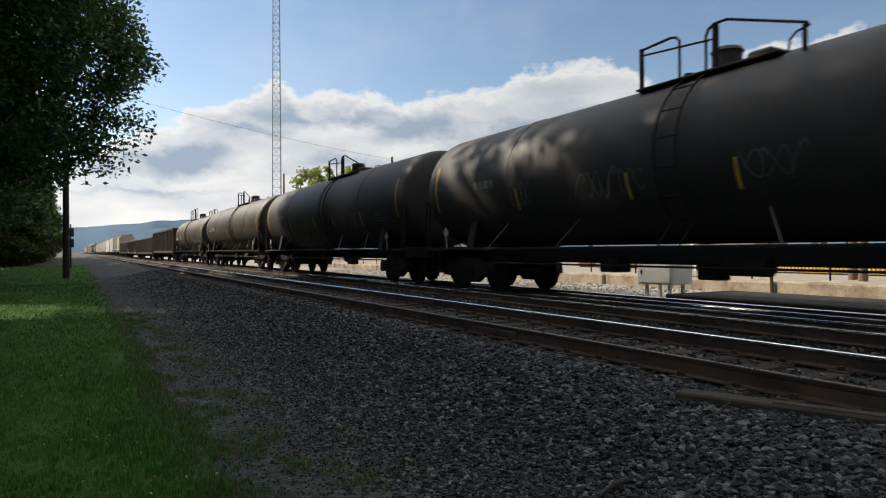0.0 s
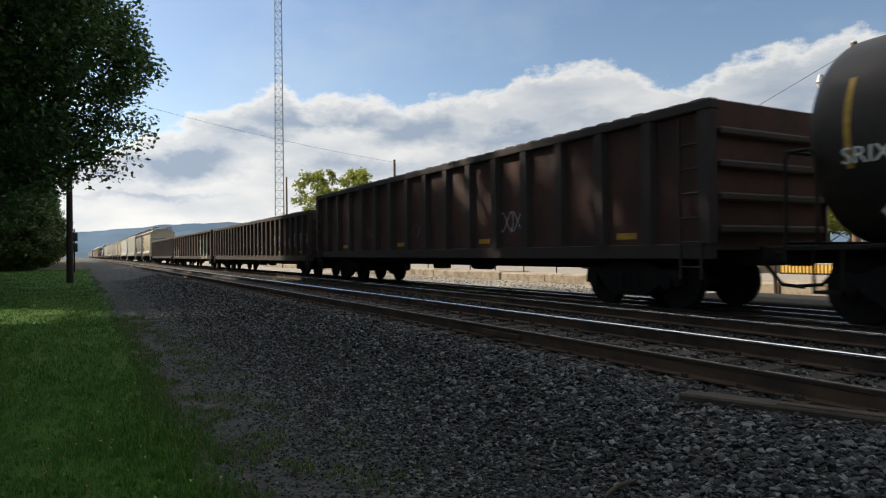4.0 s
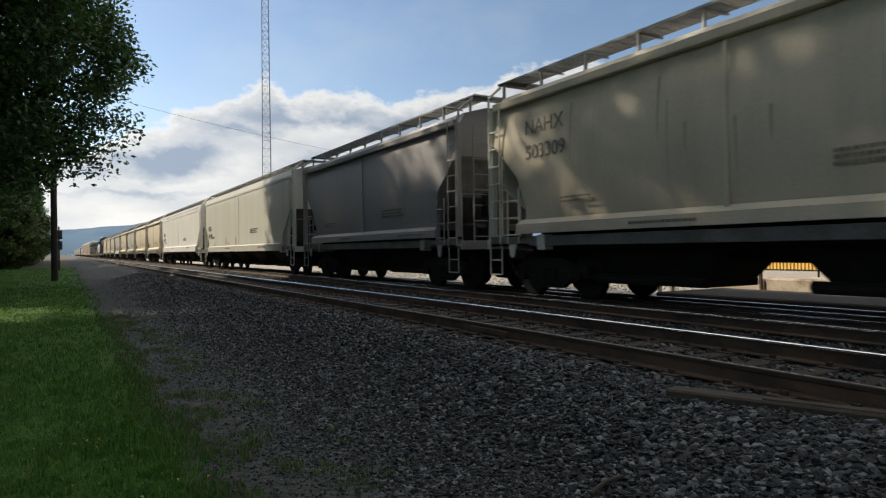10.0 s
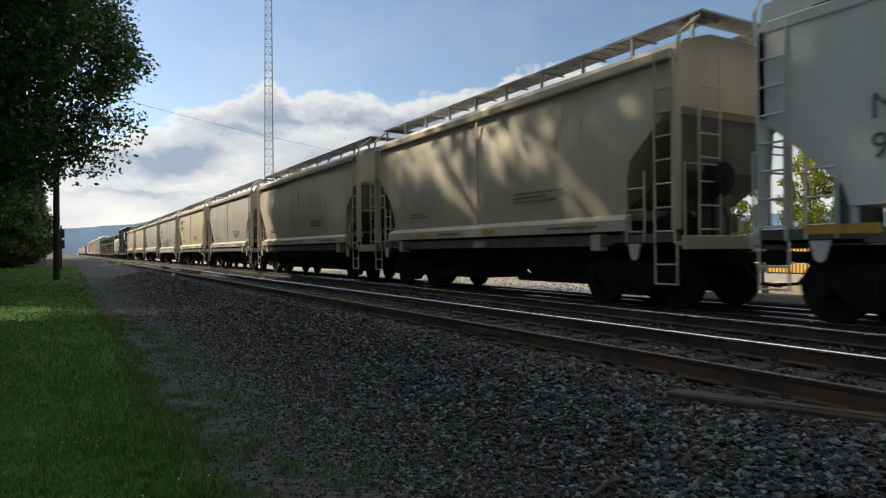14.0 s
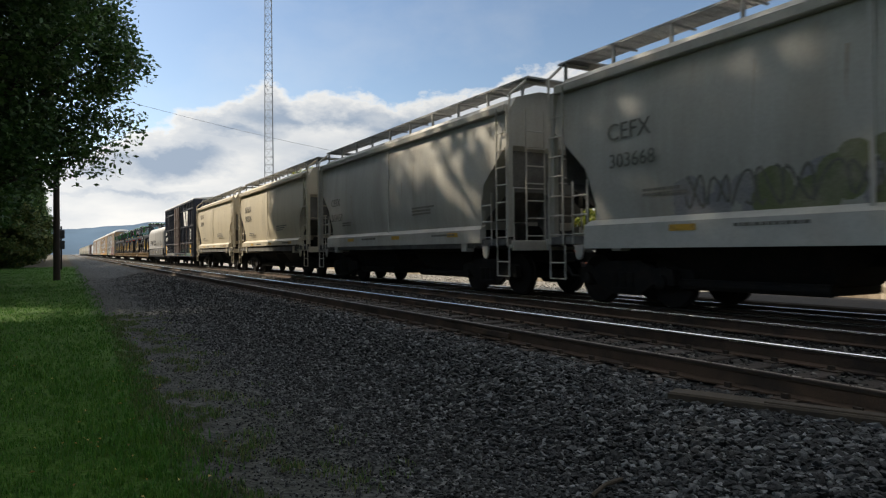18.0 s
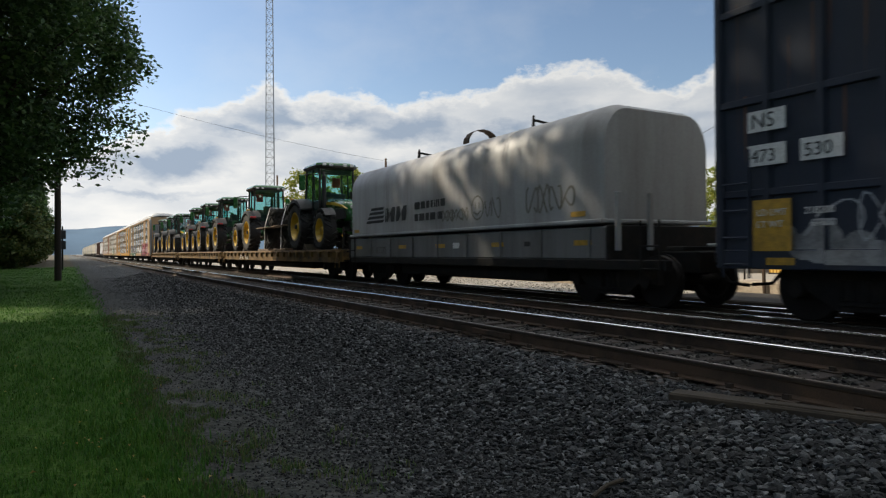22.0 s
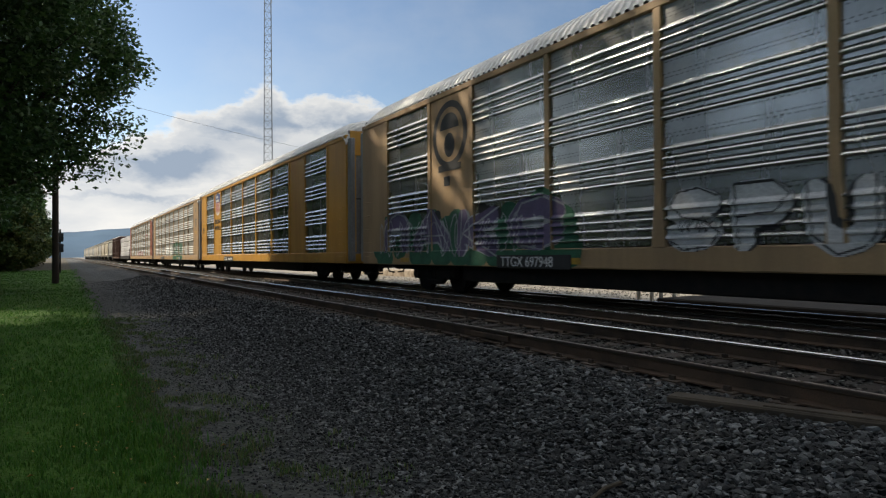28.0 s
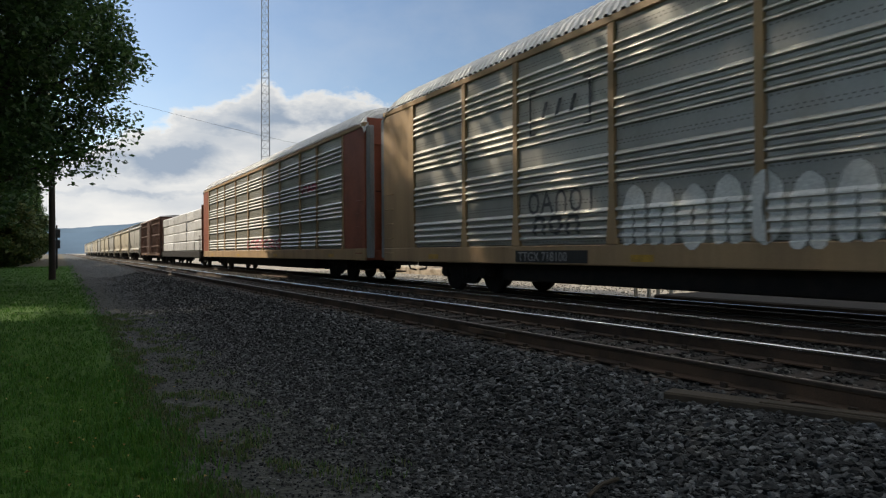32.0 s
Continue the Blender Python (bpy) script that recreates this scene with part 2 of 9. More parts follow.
GON_RUST = mat("gondola_oxide", (0.07, 0.027, 0.019), 0.8, dirt=(0.028, 0.018, 0.016), dirt_amount=0.85, scale=1.3, fine=30, bump=0.2, vary=0.25, grain=0.06)
GON_DARK = mat("gondola_dark", (0.03, 0.024, 0.022), 0.75, dirt=(0.06, 0.034, 0.026), dirt_amount=0.6, scale=1.5, fine=30, bump=0.2)
LILAC_SPRAY = mat("lilac_spray_paint", (0.23, 0.225, 0.235), 0.6, dirt=(0.3, 0.28, 0.24), dirt_amount=0.8, scale=2.0, fine=30, bump=0.03)
OLIVE_SPRAY = mat("dull_green_spray_paint", (0.14, 0.16, 0.07), 0.6, dirt=(0.24, 0.23, 0.17), dirt_amount=0.85, scale=2.0, fine=30, bump=0.03)
# hopper ends and sill plates: the shade there is put into this dark colour
HOP_SHADE = mat("hopper_shade_paint", (0.13, 0.125, 0.115), 0.75, dirt=(0.06, 0.054, 0.046), dirt_amount=0.8, scale=1.5, fine=25, bump=0.1)
HOP_GREY = mat("hopper_grey", (0.39, 0.375, 0.33), 0.55, dirt=(0.24, 0.21, 0.165), dirt_amount=0.6, scale=1.1, fine=20, bump=0.06, streak=True, grain=0.06)
HOP_TAN = mat("hopper_tan", (0.5, 0.44, 0.325), 0.55, dirt=(0.35, 0.305, 0.23), dirt_amount=0.6, scale=1.1, fine=20, bump=0.06, streak=True, grain=0.06)
HOP_DARK = mat("hopper_dark_grey", (0.22, 0.21, 0.21), 0.55, dirt=(0.3, 0.26, 0.22), dirt_amount=0.6, scale=1.1, fine=20, bump=0.06, streak=True, grain=0.06)
HOP_PALE = mat("hopper_pale_olive", (0.5, 0.495, 0.435), 0.42, dirt=(0.4, 0.385, 0.325), dirt_amount=0.5, scale=1.0, fine=20, bump=0.05, streak=True, grain=0.06)
HOP_STAIN = mat("hopper_rust_stain", (0.29, 0.24, 0.175), 0.7, dirt=(0.35, 0.31, 0.24), dirt_amount=0.6, scale=3.0, fine=30, bump=0.03)
HOP_WHITE = mat("hopper_pale_grey", (0.62, 0.61, 0.57), 0.45, dirt=(0.48, 0.465, 0.42), dirt_amount=0.5, scale=1.0, fine=20, bump=0.05, streak=True, grain=0.06)
SILL_WHITE = mat("hopper_white_sill", (0.66, 0.65, 0.62), 0.4, dirt=(0.48, 0.46, 0.42), dirt_amount=0.5, scale=1.4, fine=20, bump=0.05, grain=0.06)
SILL_PALE = mat("hopper_pale_sill", (0.45, 0.445, 0.40), 0.4, dirt=(0.33, 0.31, 0.27), dirt_amount=0.5, scale=1.4, fine=20, bump=0.05, grain=0.06)
GREEN_SPRAY = mat("green_spray_paint", (0.025, 0.13, 0.065), 0.65, dirt=(0.015, 0.06, 0.035), dirt_amount=0.7, scale=2.5, fine=30, bump=0.04)
GALV = mat("galvanised_grating", (0.36, 0.36, 0.35), 0.5, 0.6, dirt=(0.18, 0.17, 0.15), scale=5, fine=60, bump=0.1)
BLUE_BOX = mat("boxcar_dark_blue", (0.018, 0.026, 0.046), 0.6, dirt=(0.034, 0.035, 0.042), dirt_amount=0.7, scale=1.4, fine=30, bump=0.15, streak=True, grain=0.06)
BROWN_BOX = mat("boxcar_brown", (0.12, 0.055, 0.035), 0.65, dirt=(0.06, 0.035, 0.026), dirt_amount=0.8, scale=1.4, fine=30, bump=0.15, streak=True, grain=0.06)
# about half as light as the cover's grey
COIL_BODY = mat("dark_body_grey", (0.17, 0.17, 0.165), 0.65, dirt=(0.075, 0.07, 0.062), dirt_amount=0.75, scale=1.2, fine=25, bump=0.08, streak=True, grain=0.06)
COIL_GREY = mat("coil_cover_grey", (0.35, 0.35, 0.345), 0.55, dirt=(0.19, 0.17, 0.15), dirt_amount=0.7, scale=1.2, fine=25, bump=0.06, streak=True, grain=0.06)
FLAT_YELLOW = mat("flat_car_yellow", (0.20, 0.115, 0.028), 0.75, dirt=(0.022, 0.016, 0.011), dirt_amount=0.92, scale=2.0, fine=30, bump=0.2)
DECK_WOOD = mat("deck_planks", (0.16, 0.11, 0.07), 0.9, dirt=(0.07, 0.05, 0.035), scale=4, fine=40, bump=0.4, vary=0.3)
AUTO_YELLOW = mat("rack_yellow", (0.52, 0.27, 0.035), 0.5, dirt=(0.34, 0.16, 0.03), dirt_amount=0.6, scale=1.3, fine=25, bump=0.06, streak=True, grain=0.06)
AUTO_TAN = mat("rack_faded_tan", (0.40, 0.265, 0.135), 0.6, dirt=(0.22, 0.14, 0.08), dirt_amount=0.7, scale=1.3, fine=25, bump=0.08, streak=True, grain=0.06)
AUTO_RED = mat("rack_red_brown", (0.28, 0.075, 0.035), 0.6, dirt=(0.14, 0.045, 0.026), dirt_amount=0.7, scale=1.5, fine=25, bump=0.08, grain=0.06)
PANEL = mat("galvanised_panel", (0.52, 0.53, 0.52), 0.26, 0.93, dirt=(0.36, 0.36, 0.35), dirt_amount=0.5, scale=1.2, fine=18, bump=0.08, vary=0.12, streak=True, grain=0.06)
END_GREY = mat("rack_end_grey", (0.27, 0.28, 0.29), 0.55, 0.3, dirt=(0.15, 0.14, 0.13), dirt_amount=0.7, scale=2, fine=30, bump=0.1, streak=True)
PANEL_OLD = mat("oxidised_panel", (0.45, 0.44, 0.40), 0.38, 0.5, dirt=(0.34, 0.32, 0.27), dirt_amount=0.55, scale=1.2, fine=18, bump=0.08, vary=0.12, streak=True, grain=0.06)
ROOF_SHEET = mat("roof_sheet", (0.64, 0.63, 0.6), 0.45, 0.25, dirt=(0.42, 0.4, 0.37), scale=2, fine=30, bump=0.1)
T_GREEN = mat("tractor_green", (0.024, 0.125, 0.028), 0.26, dirt=(0.012, 0.06, 0.014), dirt_amount=0.3, scale=2, fine=30, bump=0.02, coat=0.5)
T_YELLOW = mat("tractor_yellow", (0.58, 0.37, 0.016), 0.4, dirt=(0.5, 0.31, 0.02), dirt_amount=0.4, scale=5, fine=30, bump=0.02, coat=0.3)
T_BLACK = mat("tractor_black_plastic", (0.018, 0.018, 0.018), 0.55, dirt=(0.035, 0.034, 0.032), scale=4, fine=50, bump=0.08)
RUBBER = mat("tyre_rubber", (0.02, 0.02, 0.02), 0.82, dirt=(0.045, 0.042, 0.038), dirt_amount=0.6, scale=5, fine=50, bump=0.2)
CAB_GLASS = glass_mat("cab_glass", (0.5, 0.78, 0.78), alpha=0.86)
WHITE_PAINT = mat("white_paint", (0.72, 0.72, 0.70), 0.6, dirt=(0.5, 0.5, 0.48), dirt_amount=0.4, scale=6, bump=0.03)
BLACK_PAINT = mat("black_paint", (0.02, 0.02, 0.02), 0.6, dirt=(0.05, 0.05, 0.05), dirt_amount=0.3, scale=6, bump=0.03)
FADED_BLACK = mat("faded_black_stencil", (0.11, 0.105, 0.09), 0.7, dirt=(0.2, 0.185, 0.15), dirt_amount=0.7, scale=5, fine=40, bump=0.02)
YELLOW_TAPE = mat("yellow_reflector", (0.52, 0.30, 0.035), 0.5, dirt=(0.24, 0.15, 0.035), dirt_amount=0.7, scale=8, bump=0.02)
RED_PAINT = mat("red_paint", (0.45, 0.03, 0.03), 0.5, scale=6, bump=0.03)
BLUE_PAINT = mat("blue_paint", (0.03, 0.07, 0.25), 0.5, scale=6, bump=0.03)
PEACH_DIM = mat("faded_peach_spray_paint", (0.2, 0.13, 0.1), 0.7, dirt=(0.05, 0.045, 0.045), dirt_amount=0.9, scale=1.4, fine=30, bump=0.05)
GREY_SPRAY = mat("grey_spray_paint", (0.3, 0.3, 0.3), 0.65, dirt=(0.05, 0.052, 0.06), dirt_amount=0.9, scale=2.0, fine=30, bump=0.03)
DIM_SPRAY = mat("weathered_pale_spray_paint", (0.13, 0.13, 0.125), 0.65, dirt=(0.04, 0.038, 0.035), dirt_amount=0.8, scale=3.0, fine=30, bump=0.03)
DARK_LINE = mat("thin_dark_spray_paint", (0.13, 0.125, 0.1), 0.65, dirt=(0.2, 0.19, 0.16), dirt_amount=0.8, scale=3.0, fine=30, bump=0.03)
CREAM_SPRAY = mat("stained_cream_spray_paint", (0.4, 0.385, 0.32), 0.65, dirt=(0.12, 0.1, 0.08), dirt_amount=0.85, scale=2.2, fine=30, bump=0.03)
SEA_DIM = mat("dull_teal_spray_paint", (0.09, 0.2, 0.185), 0.65, dirt=(0.05, 0.055, 0.05), dirt_amount=0.85, scale=2.0, fine=30, bump=0.03)
PALE_SPRAY = mat("pale_grey_spray_paint", (0.74, 0.74, 0.7), 0.6, dirt=(0.55, 0.54, 0.5), dirt_amount=0.6, scale=2.0, fine=30, bump=0.03)
DOOR_BROWN = mat("dull_brown_door", (0.085, 0.056, 0.05), 0.6, dirt=(0.045, 0.034, 0.032), dirt_amount=0.8, scale=1.3, fine=25, bump=0.1, streak=True)
TEAL_SPRAY = mat("teal_spray_paint", (0.045, 0.17, 0.15), 0.65, dirt=(0.025, 0.06, 0.055), dirt_amount=0.85, scale=2.5, fine=30, bump=0.05, streak=True)
SILVER_SPRAY = mat("silver_spray_paint", (0.42, 0.43, 0.45), 0.5, dirt=(0.18, 0.175, 0.175), dirt_amount=0.7, scale=2.5, fine=30, bump=0.05, streak=True)
WHITE_SPRAY = mat("white_spray_paint", (0.58, 0.58, 0.57), 0.6, dirt=(0.36, 0.36, 0.37), dirt_amount=0.6, scale=2.0, fine=30, bump=0.03)
DARK_RED_SPRAY = mat("dark_red_spray_paint", (0.13, 0.025, 0.035), 0.6, dirt=(0.05, 0.015, 0.02), dirt_amount=0.7, scale=2.0, fine=30, bump=0.03)
BLACK_FADED = mat("faded_black_spray_paint", (0.06, 0.06, 0.065), 0.6, dirt=(0.16, 0.16, 0.16), dirt_amount=0.6, scale=2.5, bump=0.03)
PURPLE_SPRAY = mat("purple_spray_paint", (0.13, 0.10, 0.19), 0.6, dirt=(0.07, 0.06, 0.1), scale=3, bump=0.02)
PINK_SPRAY = mat("pink_spray_paint", (0.42, 0.06, 0.10), 0.6, scale=3, bump=0.02)
ASPHALT = mat("old_asphalt", (0.03, 0.027, 0.024), 0.95, dirt=(0.055, 0.048, 0.04), scale=3, fine=60, bump=0.4, spec=0.12)
CONCRETE = mat("old_concrete", (0.33, 0.275, 0.205), 0.9, dirt=(0.12, 0.085, 0.052), dirt_amount=0.95, scale=1.6, fine=30, bump=0.4)
CABINET = mat("cabinet_paint", (0.62, 0.62, 0.60), 0.5, dirt=(0.45, 0.44, 0.42), dirt_amount=0.4, scale=3, bump=0.03)
POLE_WOOD = mat("pole_wood", (0.16, 0.10, 0.065), 0.9, dirt=(0.07, 0.045, 0.03), scale=4, fine=30, bump=0.4, streak=True)
TOWER_STEEL = mat("tower_steel", (0.30, 0.31, 0.32), 0.5, 0.5, dirt=(0.2, 0.2, 0.2), scale=1, bump=0.05)
BIN_YELLOW = mat("bin_yellow", (0.62, 0.40, 0.085), 0.6, dirt=(0.5, 0.3, 0.07), dirt_amount=0.5, scale=2, bump=0.05)
# pole against the sky: its silhouette darkness is put into the wood colour
POLE_SHADED = mat("shaded_pole_wood", (0.03, 0.022, 0.016), 0.9, dirt=(0.015, 0.012, 0.01), scale=4, fine=30, bump=0.4, streak=True)
BARK = mat("bark", (0.05, 0.04, 0.032), 0.95, dirt=(0.025, 0.02, 0.017), scale=6, fine=40, bump=0.8)
WRAP = mat("lumber_wrap", (0.62, 0.61, 0.6), 0.45, dirt=(0.35, 0.34, 0.33), dirt_amount=0.5, scale=1.6, fine=12, bump=0.3, vary=0.15)
LEAF = island_mat("leaf_green", [(0.028, 0.065, 0.02), (0.05, 0.11, 0.028), (0.085, 0.15, 0.04)], 0.5, 0.0, trans=0.35)
LEAF_FAR = island_mat("leaf_autumn", [(0.13, 0.19, 0.035), (0.24, 0.27, 0.05), (0.36, 0.33, 0.08)], 0.7, 0.0, trans=0.5)
LEAF_HEDGE = island_mat("leaf_hedge", [(0.04, 0.075, 0.02), (0.08, 0.12, 0.03), (0.15, 0.15, 0.04)], 0.6, 0.0, trans=0.25)
FALLEN = island_mat("fallen_leaf", [(0.30, 0.22, 0.03), (0.22, 0.12, 0.03), (0.42, 0.36, 0.12)], 0.7, 0.0)
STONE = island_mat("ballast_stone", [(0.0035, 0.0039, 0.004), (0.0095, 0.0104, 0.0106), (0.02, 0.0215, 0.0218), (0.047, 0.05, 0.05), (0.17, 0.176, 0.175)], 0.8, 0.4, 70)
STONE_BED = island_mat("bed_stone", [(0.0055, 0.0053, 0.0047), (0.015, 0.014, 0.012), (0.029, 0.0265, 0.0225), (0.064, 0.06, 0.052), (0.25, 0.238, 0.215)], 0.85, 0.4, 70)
STONE_LOT = island_mat("lot_stone", [(0.16, 0.145, 0.125), (0.28, 0.26, 0.22), (0.45, 0.42, 0.37)], 0.9, 0.3)
GRASS = island_mat("grass_blade", [(0.03, 0.108, 0.011), (0.055, 0.165, 0.017), (0.105, 0.207, 0.028)], 0.6, 0.0, trans=0.35)
WEED = island_mat("weed_blade", [(0.045, 0.105, 0.022), (0.09, 0.15, 0.036), (0.16, 0.15, 0.07)], 0.7, 0.0, trans=0.3)


# ---- mesh helpers ----
class Mesh:
    """Collects the faces of one part."""

    def __init__(self):
        self.v, self.f = [], []

    def add(self, vs, fs):
        k = len(self.v)
        self.v += [tuple(p) for p in vs]
        self.f += [tuple(k + i for i in f) for f in fs]
        return self

    def box(self, x0, x1, y0, y1, z0, z1, b=0.0):
        """A box, its edges cut back by b."""
        x0, x1 = min(x0, x1), max(x0, x1)
        y0, y1 = min(y0, y1), max(y0, y1)
        z0, z1 = min(z0, z1), max(z0, z1)
        b = min(b, 0.45 * min(x1 - x0, y1 - y0, z1 - z0))
        if b <= 0:
            return self.add([(x, y, z) for z in (z0, z1) for y in (y0, y1) for x in (x0, x1)],
                            [(0, 2, 3, 1), (4, 5, 7, 6), (0, 1, 5, 4), (2, 6, 7, 3), (0, 4, 6, 2), (1, 3, 7, 5)])
        lim = ((x0, x1), (y0, y1), (z0, z1))
        idx, vs = {}, []
        for c in [(i, j, k) for i in (0, 1) for j in (0, 1) for k in (0, 1)]:
            for a in range(3):
                p = []
                for d in range(3):
                    s = lim[d][c[d]]
                    p.append(s if d == a else s + (b if c[d] == 0 else -b))
                idx[c, a] = len(vs)
                vs.append(tuple(p))
        fs = []
        for a in range(3):
            u, w = (a + 1) % 3, (a + 2) % 3
            for s in (0, 1):
                ring = []
                for iu, iw in ((0, 0), (1, 0), (1, 1), (0, 1)):
                    c = [0, 0, 0]
                    c[a], c[u], c[w] = s, iu, iw
                    ring.append(idx[tuple(c), a])
                fs.append(tuple(ring if s else ring[::-1]))
        for a in range(3):
            u, w = (a + 1) % 3, (a + 2) % 3
            for iu in (0, 1):
                for iw in (0, 1):
                    c0, c1 = [0, 0, 0], [0, 0, 0]
                    c0[a], c1[a] = 0, 1
                    c0[u] = c1[u] = iu
                    c0[w] = c1[w] = iw
                    q = (idx[tuple(c0), u], idx[tuple(c1), u], idx[tuple(c1), w], idx[tuple(c0), w])
                    fs.append(q if iu == iw else q[::-1])
        for c in [(i, j, k) for i in (0, 1) for j in (0, 1) for k in (0, 1)]:
            q = (idx[c, 0], idx[c, 1], idx[c, 2])
            fs.append(q if sum(c) % 2 else q[::-1])
        return self.add(vs, fs)

    def prism(self, prof, y0, y1, axis="y"):
        """A closed outline (x, z) pulled along y (axis x: (y, z) along x; axis z: (x, y) along z)."""
        n = len(prof)
        put = {"y": lambda p, t: (p[0], t, p[1]), "x": lambda p, t: (t, p[0], p[1]), "z": lambda p, t: (p[0], p[1], t)}[axis]
        vs = [put(p, y0) for p in prof] + [put(p, y1) for p in prof]
        return self.add(vs, [(i, (i + 1) % n, n + (i + 1) % n, n + i) for i in range(n)] + [tuple(range(n))[::-1], tuple(range(n, 2 * n))])

    def loft(self, rings, caps=True, closed=True):
        n = len(rings[0])
        vs = [p for r in rings for p in r]
        fs = []
        for k in range(len(rings) - 1):
            for i in range(n if closed else n - 1):
                j = (i + 1) % n
                fs.append((k * n + i, k * n + j, (k + 1) * n + j, (k + 1) * n + i))
        if caps and closed:
            fs += [tuple(range(n))[::-1], tuple(range((len(rings) - 1) * n, len(rings) * n))]
        return self.add(vs, fs)

    def cyl(self, p0, p1, r0, r1=None, n=12):
        p0, p1 = Vector(p0), Vector(p1)
        r1 = r0 if r1 is None else r1
        d = (p1 - p0).normalized()
        a = d.orthogonal().normalized()
        b = d.cross(a)
        ring = lambda p, r: [p + (a * math.cos(2 * math.pi * i / n) + b * math.sin(2 * math.pi * i / n)) * r for i in range(n)]
        return self.loft([ring(p0, r0), ring(p1, r1)])

    def tube(self, pts, r, n=6):
        """A round bar bent along the points, one piece."""
        pts = [Vector(p) for p in pts]
        rings, side = [], None
        for i, p in enumerate(pts):
            d0 = (p - pts[i - 1]).normalized() if i else (pts[1] - p).normalized()
            d1 = (pts[i + 1] - p).normalized() if i < len(pts) - 1 else d0
            t = (d0 + d1).normalized() if (d0 + d1).length > 0.01 else d0
            side = t.orthogonal() if side is None else side - t * side.dot(t)
            side.normalize()
            up = t.cross(side)
            rings.append([p + (side * math.cos(2 * math.pi * k / n) + up * math.sin(2 * math.pi * k / n)) * r for k in range(n)])
        return self.loft(rings)

    def lathe(self, prof, n=32, c=(0, 0), axis="x", caps=True):
        """prof: (along, radius) pairs turned about an axis parallel to x or y through c."""
        rings = []
        for s, r in prof:
            ring = []
            for i in range(n):
                a = 2 * math.pi * i / n
                u, w = c[0] + r * math.cos(a), c[1] + r * math.sin(a)
                ring.append((s, u, w) if axis == "x" else (u, s, w))
            rings.append(ring)
        return self.loft(rings, caps)

    def data(self, name, material, smooth=False):
        me = bpy.data.meshes.new(name)
        me.from_pydata(self.v, [], self.f)
        bm = bmesh.new()
        bm.from_mesh(me)
        bmesh.ops.recalc_face_normals(bm, faces=bm.faces)
        if smooth:
            for e in bm.edges:
                e.smooth = len(e.link_faces) == 2 and e.calc_face_angle(0) < radians(38)
            for f in bm.faces:
                f.smooth = True
        bm.to_mesh(me)
        bm.free()
        me.materials.append(material)
        return me


def stuff_data(name, vs, fs, material):
    me = bpy.data.meshes.new(name)
    me.from_pydata(vs, [], fs)
    me.materials.append(material)
    return me


def part(name, mesh, material, parent, label="", at=None, smooth=False):
    """Links one mesh (a Mesh, or ready data) under a thing or a part."""
    data = mesh if isinstance(mesh, bpy.types.Mesh) else mesh.data(name, material, smooth)
    ob = new(name, data)
    ob.parent = parent
    if at is not None:
        ob.matrix_basis = at if isinstance(at, Matrix) else Matrix.Translation(at)
    if label:
        ob["label"] = label
    return ob


def thing(name, label, category, group="", at=(0, 0, 0), kind=""):
    ob = new(name)
    ob.empty_display_size = 0.3
    ob.matrix_basis = at if isinstance(at, Matrix) else Matrix.Translation(at)
    return tagged(ob, label, category, group, kind)


def single(name, mesh, material, label, category="", group="", kind="", at=None, smooth=False):
    data = mesh if isinstance(mesh, bpy.types.Mesh) else mesh.data(name, material, smooth)
    ob = new(name, data)
    if at is not None:
        ob.matrix_basis = at if isinstance(at, Matrix) else Matrix.Translation(at)
    return tagged(ob, label, category, group, kind)


# lettering in the built-in font, made into meshes first, while the scene is small
WORDS = {}


def make_words(words):
    obs = []
    for w in words:
        c = bpy.data.curves.new("lettering", "FONT")
        c.body, c.size, c.extrude, c.align_x = w, 1.0, 0.004, "LEFT"
        c.resolution_u = 3
        obs.append(new("lettering", c))
    dg = bpy.context.evaluated_depsgraph_get()
    for w, o in zip(words, obs):
        WORDS[w] = bpy.data.meshes.new_from_object(o.evaluated_get(dg))
    for o in obs:
        c = o.data
        bpy.data.objects.remove(o)
        bpy.data.curves.remove(c)


def lettering(word, material, parent, x, y, z, size):
    """A word on the camera's side of a car: it reads from far (left) to near (right), its start at y."""
    me = WORDS[word].copy()
    me.materials.clear()
    me.materials.append(material)
    m = Matrix.Translation((x, y, z)) @ Euler((radians(90), 0, radians(-90))).to_matrix().to_4x4() @ Matrix.Diagonal((size, size, 1, 1))
    me.transform(m)
    return part("lettering", me, material, parent)


make_words(["GATX 69604", "194 742", "194703", "N S", "NS", "473", "530", "LD LMT", "LT WT", "218200", "67800", "CBFX", "490422", "CEFX", "303458", "TTGX 697948", "TTGX 718100", "BUILDING", "AMERICA", "TTX", "NAHX", "503309", "503207", "503274", "503216", "MULX", "91482", "SRIX 23504", "TTGX", "OTTX", "97769", "63332", "303668"])
# ---- the setting ----
NEAR_TRACK, TRAIN_TRACK, GAUGE = 5.72, 9.80, 1.505


def smooth_step(a, b, v):
    t = min(1.0, max(0.0, (v - a) / (b - a)))
    return t * t * (3 - 2 * t)


